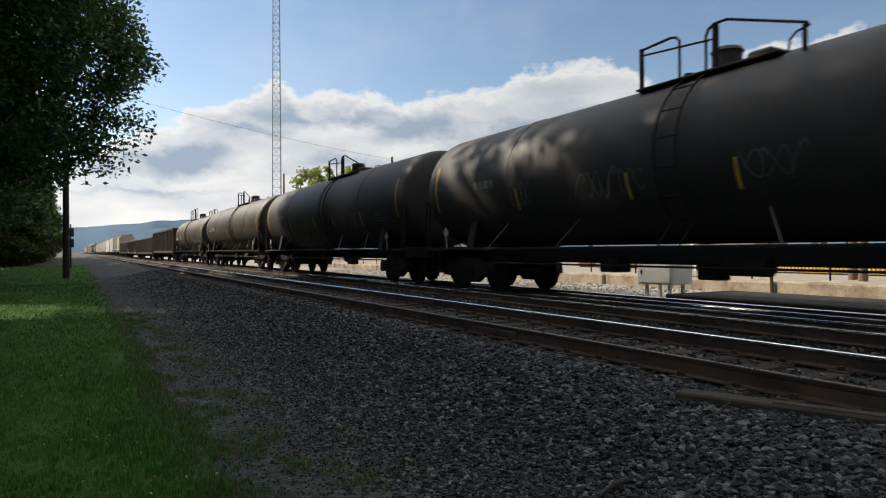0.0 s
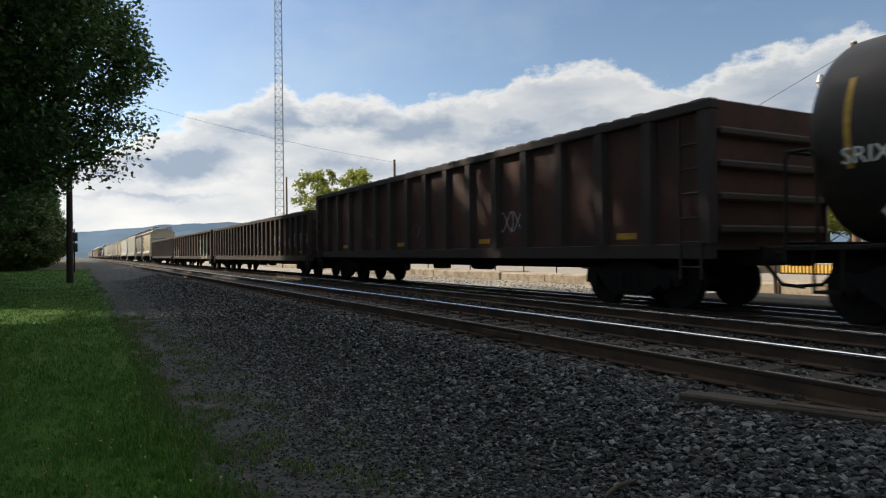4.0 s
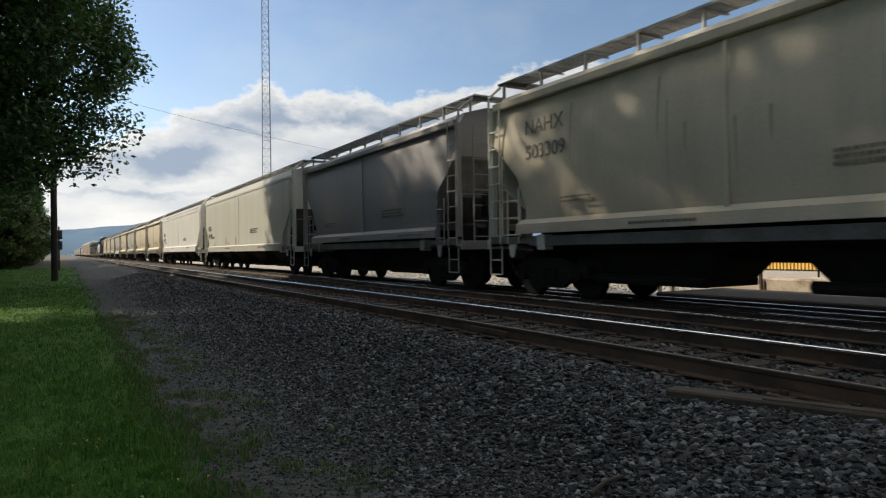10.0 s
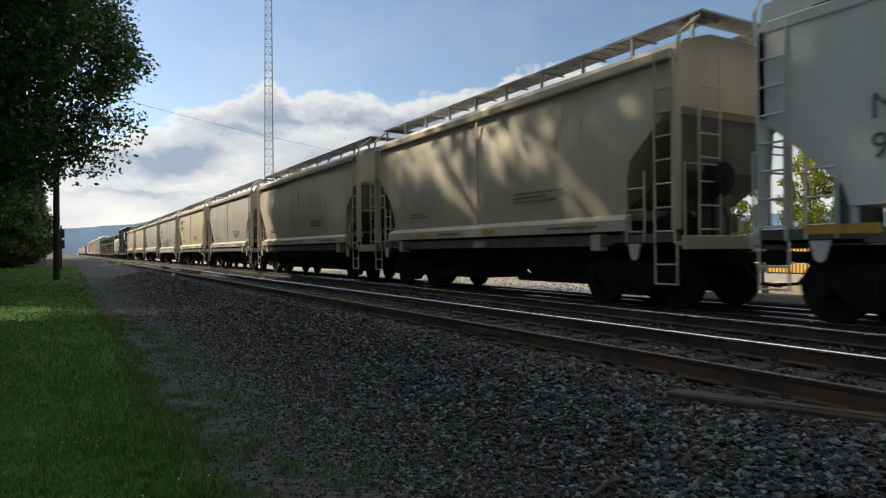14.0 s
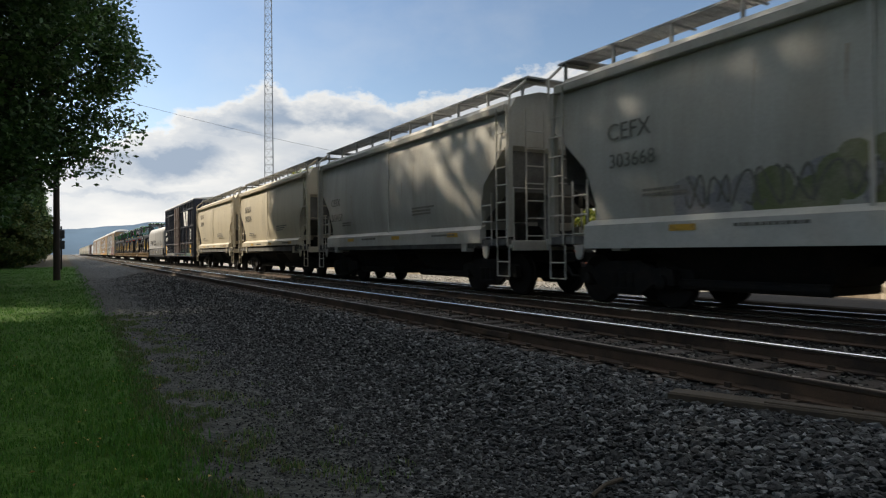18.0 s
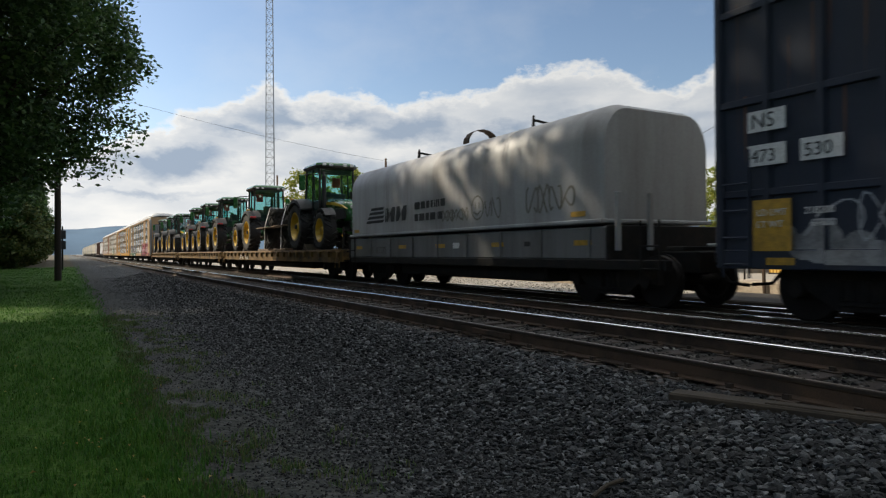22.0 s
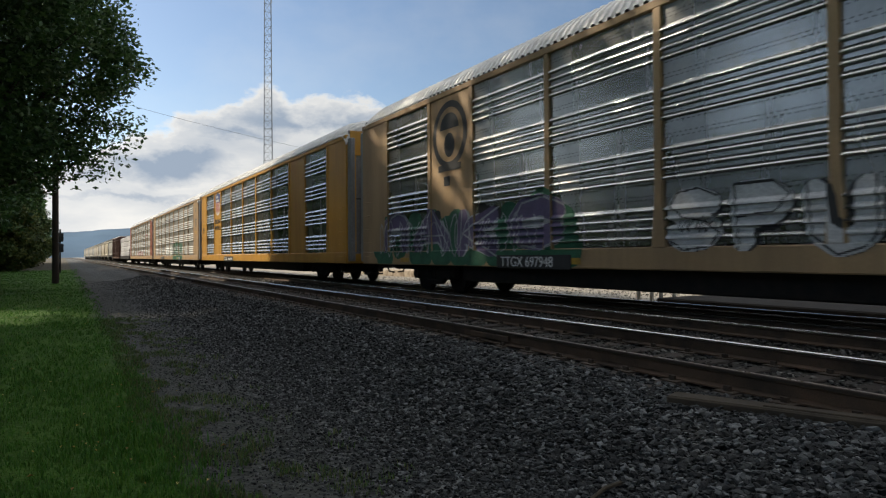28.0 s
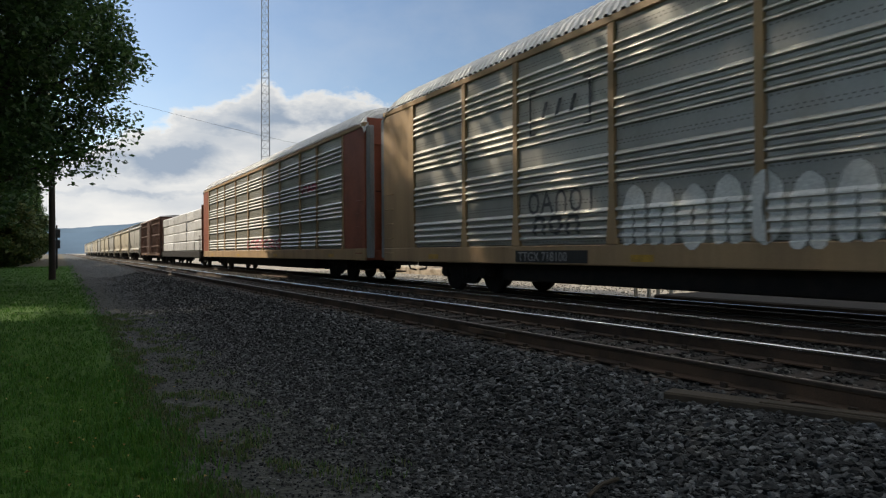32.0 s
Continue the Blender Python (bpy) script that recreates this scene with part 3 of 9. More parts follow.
def ground_z(x, y):
    """Grass and path low by the camera, a ballast bed under the tracks, a lot and a ledge beyond."""
    z = -0.50 + 0.30 * smooth_step(2.6, 4.3, x)
    z -= 0.16 * smooth_step(12.0, 13.6, x)
    z -= 0.06 * smooth_step(1.6, 0.4, x) * smooth_step(10, 40, y)
    z += 0.035 * noise.noise((x * 0.5, y * 0.5, 0.3)) * (1 - 0.8 * smooth_step(3.6, 4.3, x))
    # heaps of dirt by the far end of the path
    z += 0.42 * max(0.0, noise.noise((x * 0.33, y * 0.09, 2.0)) + 0.15) * smooth_step(48, 62, y) * smooth_step(0.3, 1.4, x) * smooth_step(4.4, 3.2, x) * smooth_step(190, 120, y)
    if x < 1.0:
        z += 0.05 * noise.noise((x * 0.25, y * 0.25, 5.0))
    return z


def ground_material():
    m = bpy.data.materials.new("ground_mix")
    m.use_nodes = True
    nt = m.node_tree
    b = nt.nodes["Principled BSDF"]
    N, L = nt.nodes.new, nt.links.new
    tc = N("ShaderNodeTexCoord")
    sep = N("ShaderNodeSeparateXYZ")
    L(tc.outputs["Object"], sep.inputs[0])

    def nz(scale, detail=5.0, rough=0.6):
        n = N("ShaderNodeTexNoise")
        n.inputs["Scale"].default_value, n.inputs["Detail"].default_value, n.inputs["Roughness"].default_value = scale, detail, rough
        L(tc.outputs["Object"], n.inputs["Vector"])
        return n.outputs["Fac"]

    def ramp(fac, *stops):
        r = N("ShaderNodeValToRGB")
        els = r.color_ramp.elements
        els[0].position, els[0].color = stops[0][0], (*stops[0][1], 1)
        els[1].position, els[1].color = stops[-1][0], (*stops[-1][1], 1)
        for p, c in stops[1:-1]:
            els.new(p).color = (*c, 1)
        L(fac, r.inputs[0])
        return r.outputs[0]

    def mix(fac, a, c):
        n = N("ShaderNodeMix")
        n.data_type = "RGBA"
        L(fac, n.inputs[0])
        L(a, n.inputs[6])
        L(c, n.inputs[7])
        return n.outputs[2]

    def band(a, c, wob):
        ad = N("ShaderNodeMath")
        ad.operation = "MULTIPLY_ADD"
        L(nz(1.3), ad.inputs[0])
        ad.inputs[1].default_value = wob
        L(sep.outputs[0], ad.inputs[2])
        r = N("ShaderNodeMapRange")
        r.interpolation_type = "SMOOTHSTEP"
        r.inputs[1].default_value, r.inputs[2].default_value = a + wob / 2, c + wob / 2
        L(ad.outputs[0], r.inputs[0])
        return r.outputs[0]

    vor = N("ShaderNodeTexVoronoi")
    vor.inputs["Scale"].default_value = 22.0
    L(tc.outputs["Object"], vor.inputs["Vector"])
    sepc = N("ShaderNodeSeparateColor")
    L(vor.outputs["Color"], sepc.inputs[0])
    grass = ramp(nz(2.0), (0.3, (0.03, 0.075, 0.008)), (0.7, (0.055, 0.115, 0.013)))
    soil = ramp(nz(6.0), (0.3, (0.037, 0.039, 0.034)), (0.55, (0.069, 0.071, 0.063)), (0.75, (0.118, 0.119, 0.108)))
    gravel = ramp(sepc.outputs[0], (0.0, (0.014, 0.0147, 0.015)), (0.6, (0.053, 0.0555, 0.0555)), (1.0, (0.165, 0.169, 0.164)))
    bed = mix(nz(1.7), gravel, ramp(nz(20.0), (0.3, (0.026, 0.02, 0.015)), (0.7, (0.058, 0.046, 0.034))))
    lot = ramp(nz(14.0), (0.3, (0.19, 0.17, 0.145)), (0.7, (0.34, 0.315, 0.27)))
    # behind the camera the unseen lot is darkened to bounce less light
    back = N("ShaderNodeMapRange")
    back.inputs[1].default_value, back.inputs[2].default_value = -1.0, -9.0
    L(sep.outputs[1], back.inputs[0])
    lot = mix(back.outputs[0], lot, ramp(nz(3.0), (0.3, (0.04, 0.045, 0.03)), (0.7, (0.075, 0.08, 0.05))))
    far = N("ShaderNodeMapRange")
    far.inputs[1].default_value, far.inputs[2].default_value = 84.0, 100.0
    L(sep.outputs[1], far.inputs[0])
    grass = mix(far.outputs[0], grass, ramp(nz(0.4), (0.3, (0.05, 0.045, 0.03)), (0.7, (0.10, 0.085, 0.06))))
    col = mix(band(0.55, 0.95, 0.7), grass, soil)
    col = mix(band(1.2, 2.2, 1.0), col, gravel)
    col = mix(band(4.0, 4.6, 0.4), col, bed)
    col = mix(band(11.6, 12.6, 0.6), col, lot)
    L(col, b.inputs["Base Color"])
    b.inputs["Roughness"].default_value = 0.95
    b.inputs["Specular IOR Level"].default_value = 0.2
    bp = N("ShaderNodeBump")
    bp.inputs["Strength"].default_value, bp.inputs["Distance"].default_value = 0.7, 0.03
    L(vor.outputs["Distance"], bp.inputs["Height"])
    L(bp.outputs[0], b.inputs["Normal"])
    return m


def grid_steps(stops):
    out = []
    for a, b, s in stops:
        k = max(1, round((b - a) / s))
        out += [a + (b - a) * i / k for i in range(k)]
    return out + [stops[-1][1]]


def build_ground():
    xs = grid_steps([(-3000, -200, 400), (-200, -20, 20), (-20, -2, 1.0), (-2, 5, 0.14), (5, 14, 0.5), (14, 60, 4), (60, 300, 40), (300, 3000, 400)])
    ys = grid_steps([(-3000, -100, 400), (-100, -6, 10), (-6, 0, 0.6), (0, 14, 0.14), (14, 40, 0.6), (40, 120, 1.6), (120, 400, 10), (400, 4000, 400)])
    vs = [(x, y, ground_z(x, y)) for y in ys for x in xs]
    n = len(xs)
    fs = [(j * n + i, j * n + i + 1, (j + 1) * n + i + 1, (j + 1) * n + i) for j in range(len(ys) - 1) for i in range(n - 1)]
    me = stuff_data("ground", vs, fs, ground_material())
    for p in me.polygons:
        p.use_smooth = True
    tagged(new("ground", me), "ground of grass, dark crushed stone and pale gravel beside the tracks", "ground", kind="structure")


build_ground()


def stones(name, label, spots, material, seed):
    """Many small angular stones in one mesh: spots of (x, y, z, size)."""
    rnd = random.Random(seed)
    base = [(1, 0, 0), (-1, 0, 0), (0, 1, 0), (0, -1, 0), (0, 0, 1), (0, 0, -1),
            (0.7, 0.7, 0.55), (-0.7, 0.7, 0.55), (-0.7, -0.7, 0.55), (0.7, -0.7, 0.55)]
    tris = [(4, 6, 9), (6, 0, 9), (4, 7, 6), (6, 7, 2), (6, 2, 0), (4, 8, 7), (7, 8, 1), (7, 1, 2), (4, 9, 8), (8, 9, 3), (8, 3, 1), (9, 0, 3), (0, 2, 5), (2, 1, 5), (1, 3, 5), (3, 0, 5)]
    kinds = []
    for _ in range(40):
        # most lie on a flat side
        e = Euler((rnd.gauss(0, 0.38), rnd.gauss(0, 0.38), rnd.uniform(0, 6.28))).to_matrix()
        sq = Vector((rnd.uniform(0.95, 1.45), rnd.uniform(0.65, 1.0), rnd.uniform(0.5, 0.85)))
        kinds.append([e @ Vector([c * s * rnd.uniform(0.84, 1.12) for c, s in zip(p, sq)]) for p in base])
    vs, fs = [], []
    for x, y, z, s in spots:
        k = len(vs)
        for p in kinds[rnd.randrange(40)]:
            vs.append((x + p.x * s, y + p.y * s, z + p.z * s))
        fs += [(k + a, k + b, k + c) for a, b, c in tris]
    return tagged(new(name, stuff_data(name, vs, fs, material)), label, "gravel", kind="stuff")


def scatter_ballast():
    rnd = random.Random(11)
    spots = []
    # the slope between path and near track, dense by the camera, thinning with distance
    y = 0.6
    while y < 46:
        step = 0.025 + 0.0028 * max(0, y - 3)
        for _ in range(int(3.9 / step * 1.55)):
            x = rnd.uniform(0.85, 4.72)
            keep = smooth_step(0.4, 2.25, x + 0.6 * noise.noise((x * 0.8, y * 0.5, 3)))
            side, along = (x - 4.15) * 0.927 + (y - 3.7) * 0.375, (y - 3.7) * 0.927 - (x - 4.15) * 0.375
            if -0.02 < side < 0.22 and -3.2 < along < 0.02:
                continue
            if rnd.random() < keep * 0.95 + 0.03:
                s = rnd.choice((0.011, 0.015, 0.019, 0.023, 0.029)) * (0.42 + 0.73 * smooth_step(1.2, 4, x)) * rnd.uniform(0.8, 1.2)
                yy = y + rnd.uniform(-0.5, 0.5) * step
                spots.append((x, yy, ground_z(x, yy) + s * rnd.uniform(0.0, 0.55), s))
        y += step
    for _ in range(9000):
        x, yy = rnd.uniform(1.2, 4.72), rnd.uniform(-5.0, 0.7)
        s = rnd.uniform(0.011, 0.028)
        spots.append((x, yy, ground_z(x, yy) + s * rnd.uniform(0.0, 0.5), s))
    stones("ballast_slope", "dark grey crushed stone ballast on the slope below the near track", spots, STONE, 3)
    spots = []
    for x0, x1, count in ((4.72, 6.72, 6500), (6.7, 8.9, 8000), (8.9, 12.0, 3000)):
        for _ in range(count):
            x, yy = rnd.uniform(x0, x1), 1.0 + 45 * rnd.random() ** 1.7
            s = rnd.uniform(0.018, 0.034)
            spots.append((x, yy, ground_z(x, yy) + s * 0.3, s))
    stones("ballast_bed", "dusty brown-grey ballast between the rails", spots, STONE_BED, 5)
    spots = []
    for _ in range(5000):
        x, yy = rnd.uniform(12.2, 18), rnd.uniform(4, 45)
        s = rnd.uniform(0.02, 0.05)
        spots.append((x, yy, ground_z(x, yy) + s * 0.2, s))
    stones("lot_gravel", "pale sunlit gravel of the lot behind the tracks", spots, STONE_LOT, 7)


scatter_ballast()


def blades(name, label, spots, material, seed, category="grass"):
    """Spots of (x, y, z, height): each a tuft of narrow blades."""
    rnd = random.Random(seed)
    vs, fs = [], []
    for x, y, z, h in spots:
        for _ in range(4):
            a, w, lean = rnd.uniform(0, 6.28), h * rnd.uniform(0.06, 0.11), h * rnd.uniform(0.1, 0.7)
            bx, by = x + rnd.uniform(-0.03, 0.03), y + rnd.uniform(-0.03, 0.03)
            dx, dy = math.cos(a), math.sin(a)
            k = len(vs)
            hh = h * rnd.uniform(0.6, 1.2)
            vs += [(bx - dy * w, by + dx * w, z - 0.01), (bx + dy * w, by - dx * w, z - 0.01),
                   (bx + dx * lean * 0.4 + dy * w * 0.7, by + dy * lean * 0.4 - dx * w * 0.7, z + hh * 0.6),
                   (bx + dx * lean * 0.4 - dy * w * 0.7, by + dy * lean * 0.4 + dx * w * 0.7, z + hh * 0.6),
                   (bx + dx * lean, by + dy * lean, z + hh)]
            fs += [(k, k + 1, k + 2, k + 3), (k + 3, k + 2, k + 4)]
    return tagged(new(name, stuff_data(name, vs, fs, material)), label, category, kind="stuff")


def grass_edge(y):
    return 0.72 + 0.16 * noise.noise((y * 0.35, 2.0, 0)) + 0.008 * min(y, 40)


def scatter_grass():
    rnd = random.Random(21)
    spots = []
    for _ in range(40000):
        y = 2.2 + 88 * rnd.random() ** 2.6
        x = grass_edge(y) + rnd.gauss(0, 0.10) - rnd.random() * (0.9 + 0.28 * y)
        if x > -12 and noise.noise((x * 1.1, y * 0.7, 4.0)) > -0.42 - 0.3 * rnd.random():
            spots.append((x, y, ground_z(x, y), rnd.uniform(0.03, 0.06) * (1 + 0.012 * y) * (1 + 0.5 * noise.noise((x * 0.8, y * 0.5, 9.0)))))
    for _ in range(9000):
        y = rnd.uniform(-7.0, 2.4)
        x = grass_edge(y) + rnd.gauss(0, 0.10) - 6.0 * rnd.random() ** 1.3
        spots.append((x, y, ground_z(x, y), rnd.uniform(0.03, 0.06)))
    blades("grass", "short green mown grass beside the gravel path", spots, GRASS, 1)
    spots = []
    for _ in range(11000):
        y = 2.2 + 16 * rnd.random() ** 1.6
        x = grass_edge(y) - 0.15 + abs(rnd.gauss(0, 0.62))
        if noise.noise((x * 2.3, y * 1.6, 8.0)) > -0.16 + 0.34 * (x - grass_edge(y)):
            spots.append((x, y, ground_z(x, y), rnd.uniform(0.015, 0.06)))
    blades("weeds", "straggling weeds along the edge of the gravel", spots, WEED, 2, "weeds")


scatter_grass()


def scatter_leaves():
    rnd = random.Random(41)
    vs, fs = [], []
    for _ in range(260):
        y = 2.5 + 22 * rnd.random() ** 1.6
        x = grass_edge(y) + 0.5 - rnd.random() * (1.6 + 0.2 * y)
        z, s, a = ground_z(x, y) + 0.05, rnd.uniform(0.008, 0.024), rnd.uniform(0, 6.28)
        c, d = math.cos(a) * s, math.sin(a) * s
        k = len(vs)
        vs += [(x - c, y - d, z), (x + d * 0.6, y - c * 0.6, z + 0.012), (x + c, y + d, z), (x - d * 0.6, y + c * 0.6, z + 0.012)]
        fs.append((k, k + 1, k + 2, k + 3))
    tagged(new("fallen_leaves", stuff_data("fallen_leaves", vs, fs, FALLEN)), "small yellow and brown leaves fallen on the grass", "leaves", kind="stuff")


scatter_leaves()


# ---- tracks ----
def rail_mesh(points):
    """The rail's outline swept along (x, y) points."""
    half = [(0.075, -0.172), (0.075, -0.158), (0.012, -0.14), (0.009, -0.05), (0.036, -0.038), (0.037, -0.013), (0.034, -0.0062), (0.030, -0.0042)]
    prof = half + [(-a, b) for a, b in half[::-1]]
    return Mesh().loft([[(x + a, y, b) for a, b in prof] for x, y in points])


def rail_crown(points):
    half = [(0.0378, -0.034), (0.0378, -0.012), (0.035, -0.0055), (0.0305, -0.0034)]
    prof = half + [(-a, b) for a, b in half[::-1]]
    return Mesh().loft([[(x + a, y, b) for a, b in prof] for x, y in points])


def rail_band(points, worn):
    """The polished line: on a worn rail a flat lying over to one side, else a narrow ridge."""
    if worn:
        prof = [(-0.0395, -0.017), (-0.0345, -0.0088), (-0.0275, -0.0022), (-0.0175, 0.0036), (0.004, 0.006), (0.012, -0.001)]
    else:
        prof = [(-0.014, -0.006), (-0.01, -0.002), (0.01, -0.002), (0.014, -0.006)]
    return Mesh().loft([[(x + a, y, b) for a, b in prof] for x, y in points])


SLEEPER_DATA = Mesh().box(-1.3, 1.3, -0.115, 0.115, -0.36, -0.176, 0.012).data("sleeper", SLEEPER)
PLATE_DATA = Mesh().box(-0.17, 0.17, -0.095, 0.095, -0.179, -0.166, 0.004).box(-0.125, -0.095, -0.03, 0.03, -0.17, -0.125).box(0.095, 0.125, -0.03, 0.03, -0.17, -0.125).data("tie_plate", RAIL_RUST)
JOINT_DATA = Mesh().box(-0.05, -0.012, -0.45, 0.45, -0.135, -0.055, 0.01).data("joint_bar", RAIL_RUST)


def build_track(x, label, top_mat, dull_mat, y1=1500):
    tr = thing("railway_track", label, "railway track", "tracks", (x, 0, 0))
    ys = [-120, y1]
    for s, m in ((-1, dull_mat), (1, top_mat)):
        r = part("rail", rail_mesh([(s * GAUGE / 2, y) for y in ys]), RAIL_RUST, tr)
        part("rail_head", rail_crown([(s * GAUGE / 2, y) for y in ys]), RAIL_DARK, r, "dark worn head of the rail")
        part("rail_band", rail_band([(s * GAUGE / 2, y) for y in ys], m is RAIL_BRIGHT), m, r, "polished line on the rail")
        for k in range(5):
            part("joint_bar", JOINT_DATA, None, r, at=(s * GAUGE / 2, 7.4 + 11.9 * k + (5 if s > 0 else 0), 0))
    rnd = random.Random(int(x * 10))
    for k in range(90):
        y = 0.4 + 0.55 * k + rnd.uniform(-0.04, 0.04)
        part("sleeper", SLEEPER_DATA, None, tr, at=pose(rnd.uniform(-0.05, 0.05), y, rnd.uniform(-0.012, 0.004), 0, 0, rnd.uniform(-0.8, 0.8)))
        if k < 40:
            for s in (-1, 1):
                part("tie_plate", PLATE_DATA, None, tr, at=(s * GAUGE / 2, y, 0))
    return tr


build_track(NEAR_TRACK, "near railway track with rusty webs and worn bright rail heads", RAIL_BRIGHT, RAIL_DULL)
build_track(TRAIN_TRACK, "railway track under the freight train, dark and rusty", RAIL_BRIGHT, RAIL_BRIGHT)


def build_turnout():
    """A second pair of rails that leaves the train's track towards the camera."""
    tr = thing("turnout", "turnout rails leaving the train's track on long timbers", "railway track", "tracks", (TRAIN_TRACK, 0, 0))
    off = lambda y: -0.10 - 0.72 * (1 - smooth_step(2.0, 34.0, y)) - max(0, 2.0 - y) * 0.03
    ys = [-90, -60, -30] + [-10 + 2 * k for k in range(23)]
    for s, m in ((-1, RAIL_BRIGHT), (1, RAIL_BRIGHT)):
        pts = [(s * GAUGE / 2 + off(y), y) for y in ys]
        r = part("rail", rail_mesh(pts), RAIL_RUST, tr)
        part("rail_head", rail_crown(pts), RAIL_DARK, r, "dark worn head of the rail")
        part("rail_band", rail_band(pts, True), m, r, "polished line on the rail")


build_turnout()

# planks of a crossing laid against the near rail
tim = thing("crossing_timber", "weathered brown timber lying beside the near rail", "timber", at=(0, 0, 0))
tim.matrix_basis = pose(4.15, 3.70, 0, 0, 0, 22)
part("plank", Mesh().box(0.0, 0.2, -3.2, 0.0, -0.36, -0.13, 0.015), TIMBER, tim)
part("splinter", Mesh().box(0.03, 0.09, -1.9, -0.7, -0.135, -0.118, 0.006), TIMBER, tim)
pad = single("rubber_crossing_panel", Mesh().box(12.7, 15.2, -8, 11.6, -0.42, -0.1, 0.03), ASPHALT, "dark asphalt crossing panel beside the far rail", "crossing panel")
stick = Mesh()
stick.tube([(2.72, 3.0, ground_z(2.72, 3.0) + 0.03), (2.86, 3.03, ground_z(2.86, 3.03) + 0.05), (3.0, 3.04, ground_z(3.0, 3.04) + 0.03)], 0.014, 7)
single("broken_stick", stick, TIMBER, "broken piece of grey wood lying on the ballast", "stick", smooth=True)
stick = Mesh()
stick.tube([(2.03, 2.85, -0.49), (2.1, 2.95, -0.42), (2.12, 3.0, -0.4)], 0.016, 6)
single("broken_stick", stick, TIMBER, "short splinter of pale wood standing in the ballast", "stick", smooth=True)

# ---- beyond the train ----


def build_ledge():
    led = thing("loading_ledge", "low crumbling concrete ledge along the gravel lot", "ledge", at=(0, 0, 0))
    rnd = random.Random(4)
    y = -6.0
    while y < 75:
        l = rnd.uniform(2.2, 4.2)
        part("ledge_block", Mesh().box(18.2 + rnd.uniform(-0.08, 0.08), 20.0, y, y + l - 0.03, -0.45, 0.02 + rnd.uniform(-0.03, 0.03), 0.05), CONCRETE, led)
        y += l
    # pipe railing on the ledge
    rl = thing("pipe_railing", "thin grey pipe railing on the concrete ledge", "railing", at=(19.6, 0, 0))
    for k in range(26):
        part("post", Mesh().cyl((0, -4 + 2.6 * k, 0), (0, -4 + 2.6 * k, 1.05), 0.03, n=8), DARK_STEEL, rl)
    for z in (0.55, 1.03):
        part("pipe_rail", Mesh().cyl((0, -5, z), (0, 62, z), 0.025, n=8), GALV, rl)


build_ledge()


def build_bins():
    rnd = random.Random(9)
    for k in range(7):
        bn = thing("storage_container", "yellow corrugated storage container behind the railing", "container", "yellow containers", (34.0, 21.1 - 4.15 * k, -0.4))
        m = Mesh()
        prof = []
        for i in range(20):
            y = -2.0 + 4.0 * i / 20
            prof += [(0.0, y), (0.0, y + 0.1), (0.07, y + 0.13), (0.07, y + 0.17)]
        prof += [(0.0, 2.0), (2.2, 2.0), (2.2, -2.0)]
        m.prism(prof, 0.12, 1.42, "z")
        part("wall", m, BIN_YELLOW, bn)
        part("top_rail", Mesh().box(-0.03, 2.25, -2.04, 2.04, 1.42, 1.5, 0.02), BIN_YELLOW, bn)
        part("base", Mesh().box(-0.02, 2.25, -2.04, 2.04, 0.0, 0.12, 0.02), DARK_STEEL, bn)
    sh = thing("tool_shed", "low dark grey shed with a white trimmed gable end", "shed", at=(34.0, 27.0, -0.4))
    part("wall", Mesh().box(0.0, 3.0, -2.6, 1.5, 0.0, 1.9, 0.02), COIL_BODY, sh)
    part("gable", Mesh().prism([(1.5, 0.0), (3.1, 0.0), (3.1, 1.35), (2.3, 2.0), (1.5, 1.35)], -0.05, 2.6, "x"), COIL_GREY, sh)
    for y in (1.55, 3.05):
        part("corner_trim", Mesh().box(-0.09, -0.05, y - 0.07, y + 0.07, 0.0, 1.4, 0.01), WHITE_PAINT, sh, "white corner board")
    part("gable_trim", Mesh().prism([(1.45, 1.33), (2.3, 2.03), (3.15, 1.33), (3.15, 1.48), (2.3, 2.18), (1.45, 1.48)], -0.1, -0.05, "x"), WHITE_PAINT, sh, "white gable board")
    part("door", Mesh().box(-0.08, -0.05, 1.9, 2.7, 0.02, 1.3, 0.01), DARK_STEEL, sh)
    for y in (-2.0, -1.0, 0.0, 1.0):
        part("shutter", Mesh().box(-0.04, 0.0, y - 0.38, y + 0.38, 0.15, 1.5, 0.01), BLACK_PAINT, sh, "dark opening")
    for y, c, lb in ((35.7, BIN_YELLOW, "yellow"), (37.6, COIL_GREY, "pale grey"), (39.4, AUTO_RED, "faded red")):
        t = thing("storage_box", "%s ribbed steel storage box far behind the lot" % lb, "container", "coloured boxes", (34.5, y, -0.4))
        body = part("body", Mesh().box(0, 2.4, -0.8, 0.8, 0.1, 1.6, 0.03), c, t)
        part("base", Mesh().box(0.05, 2.35, -0.75, 0.75, 0.0, 0.1, 0.01), DARK_STEEL, t)
        for k in range(6):
            part("rib", Mesh().box(-0.05, 0.0, -0.68 + 0.27 * k - 0.04, -0.68 + 0.27 * k + 0.04, 0.15, 1.55, 0.01), c, body)


build_bins()


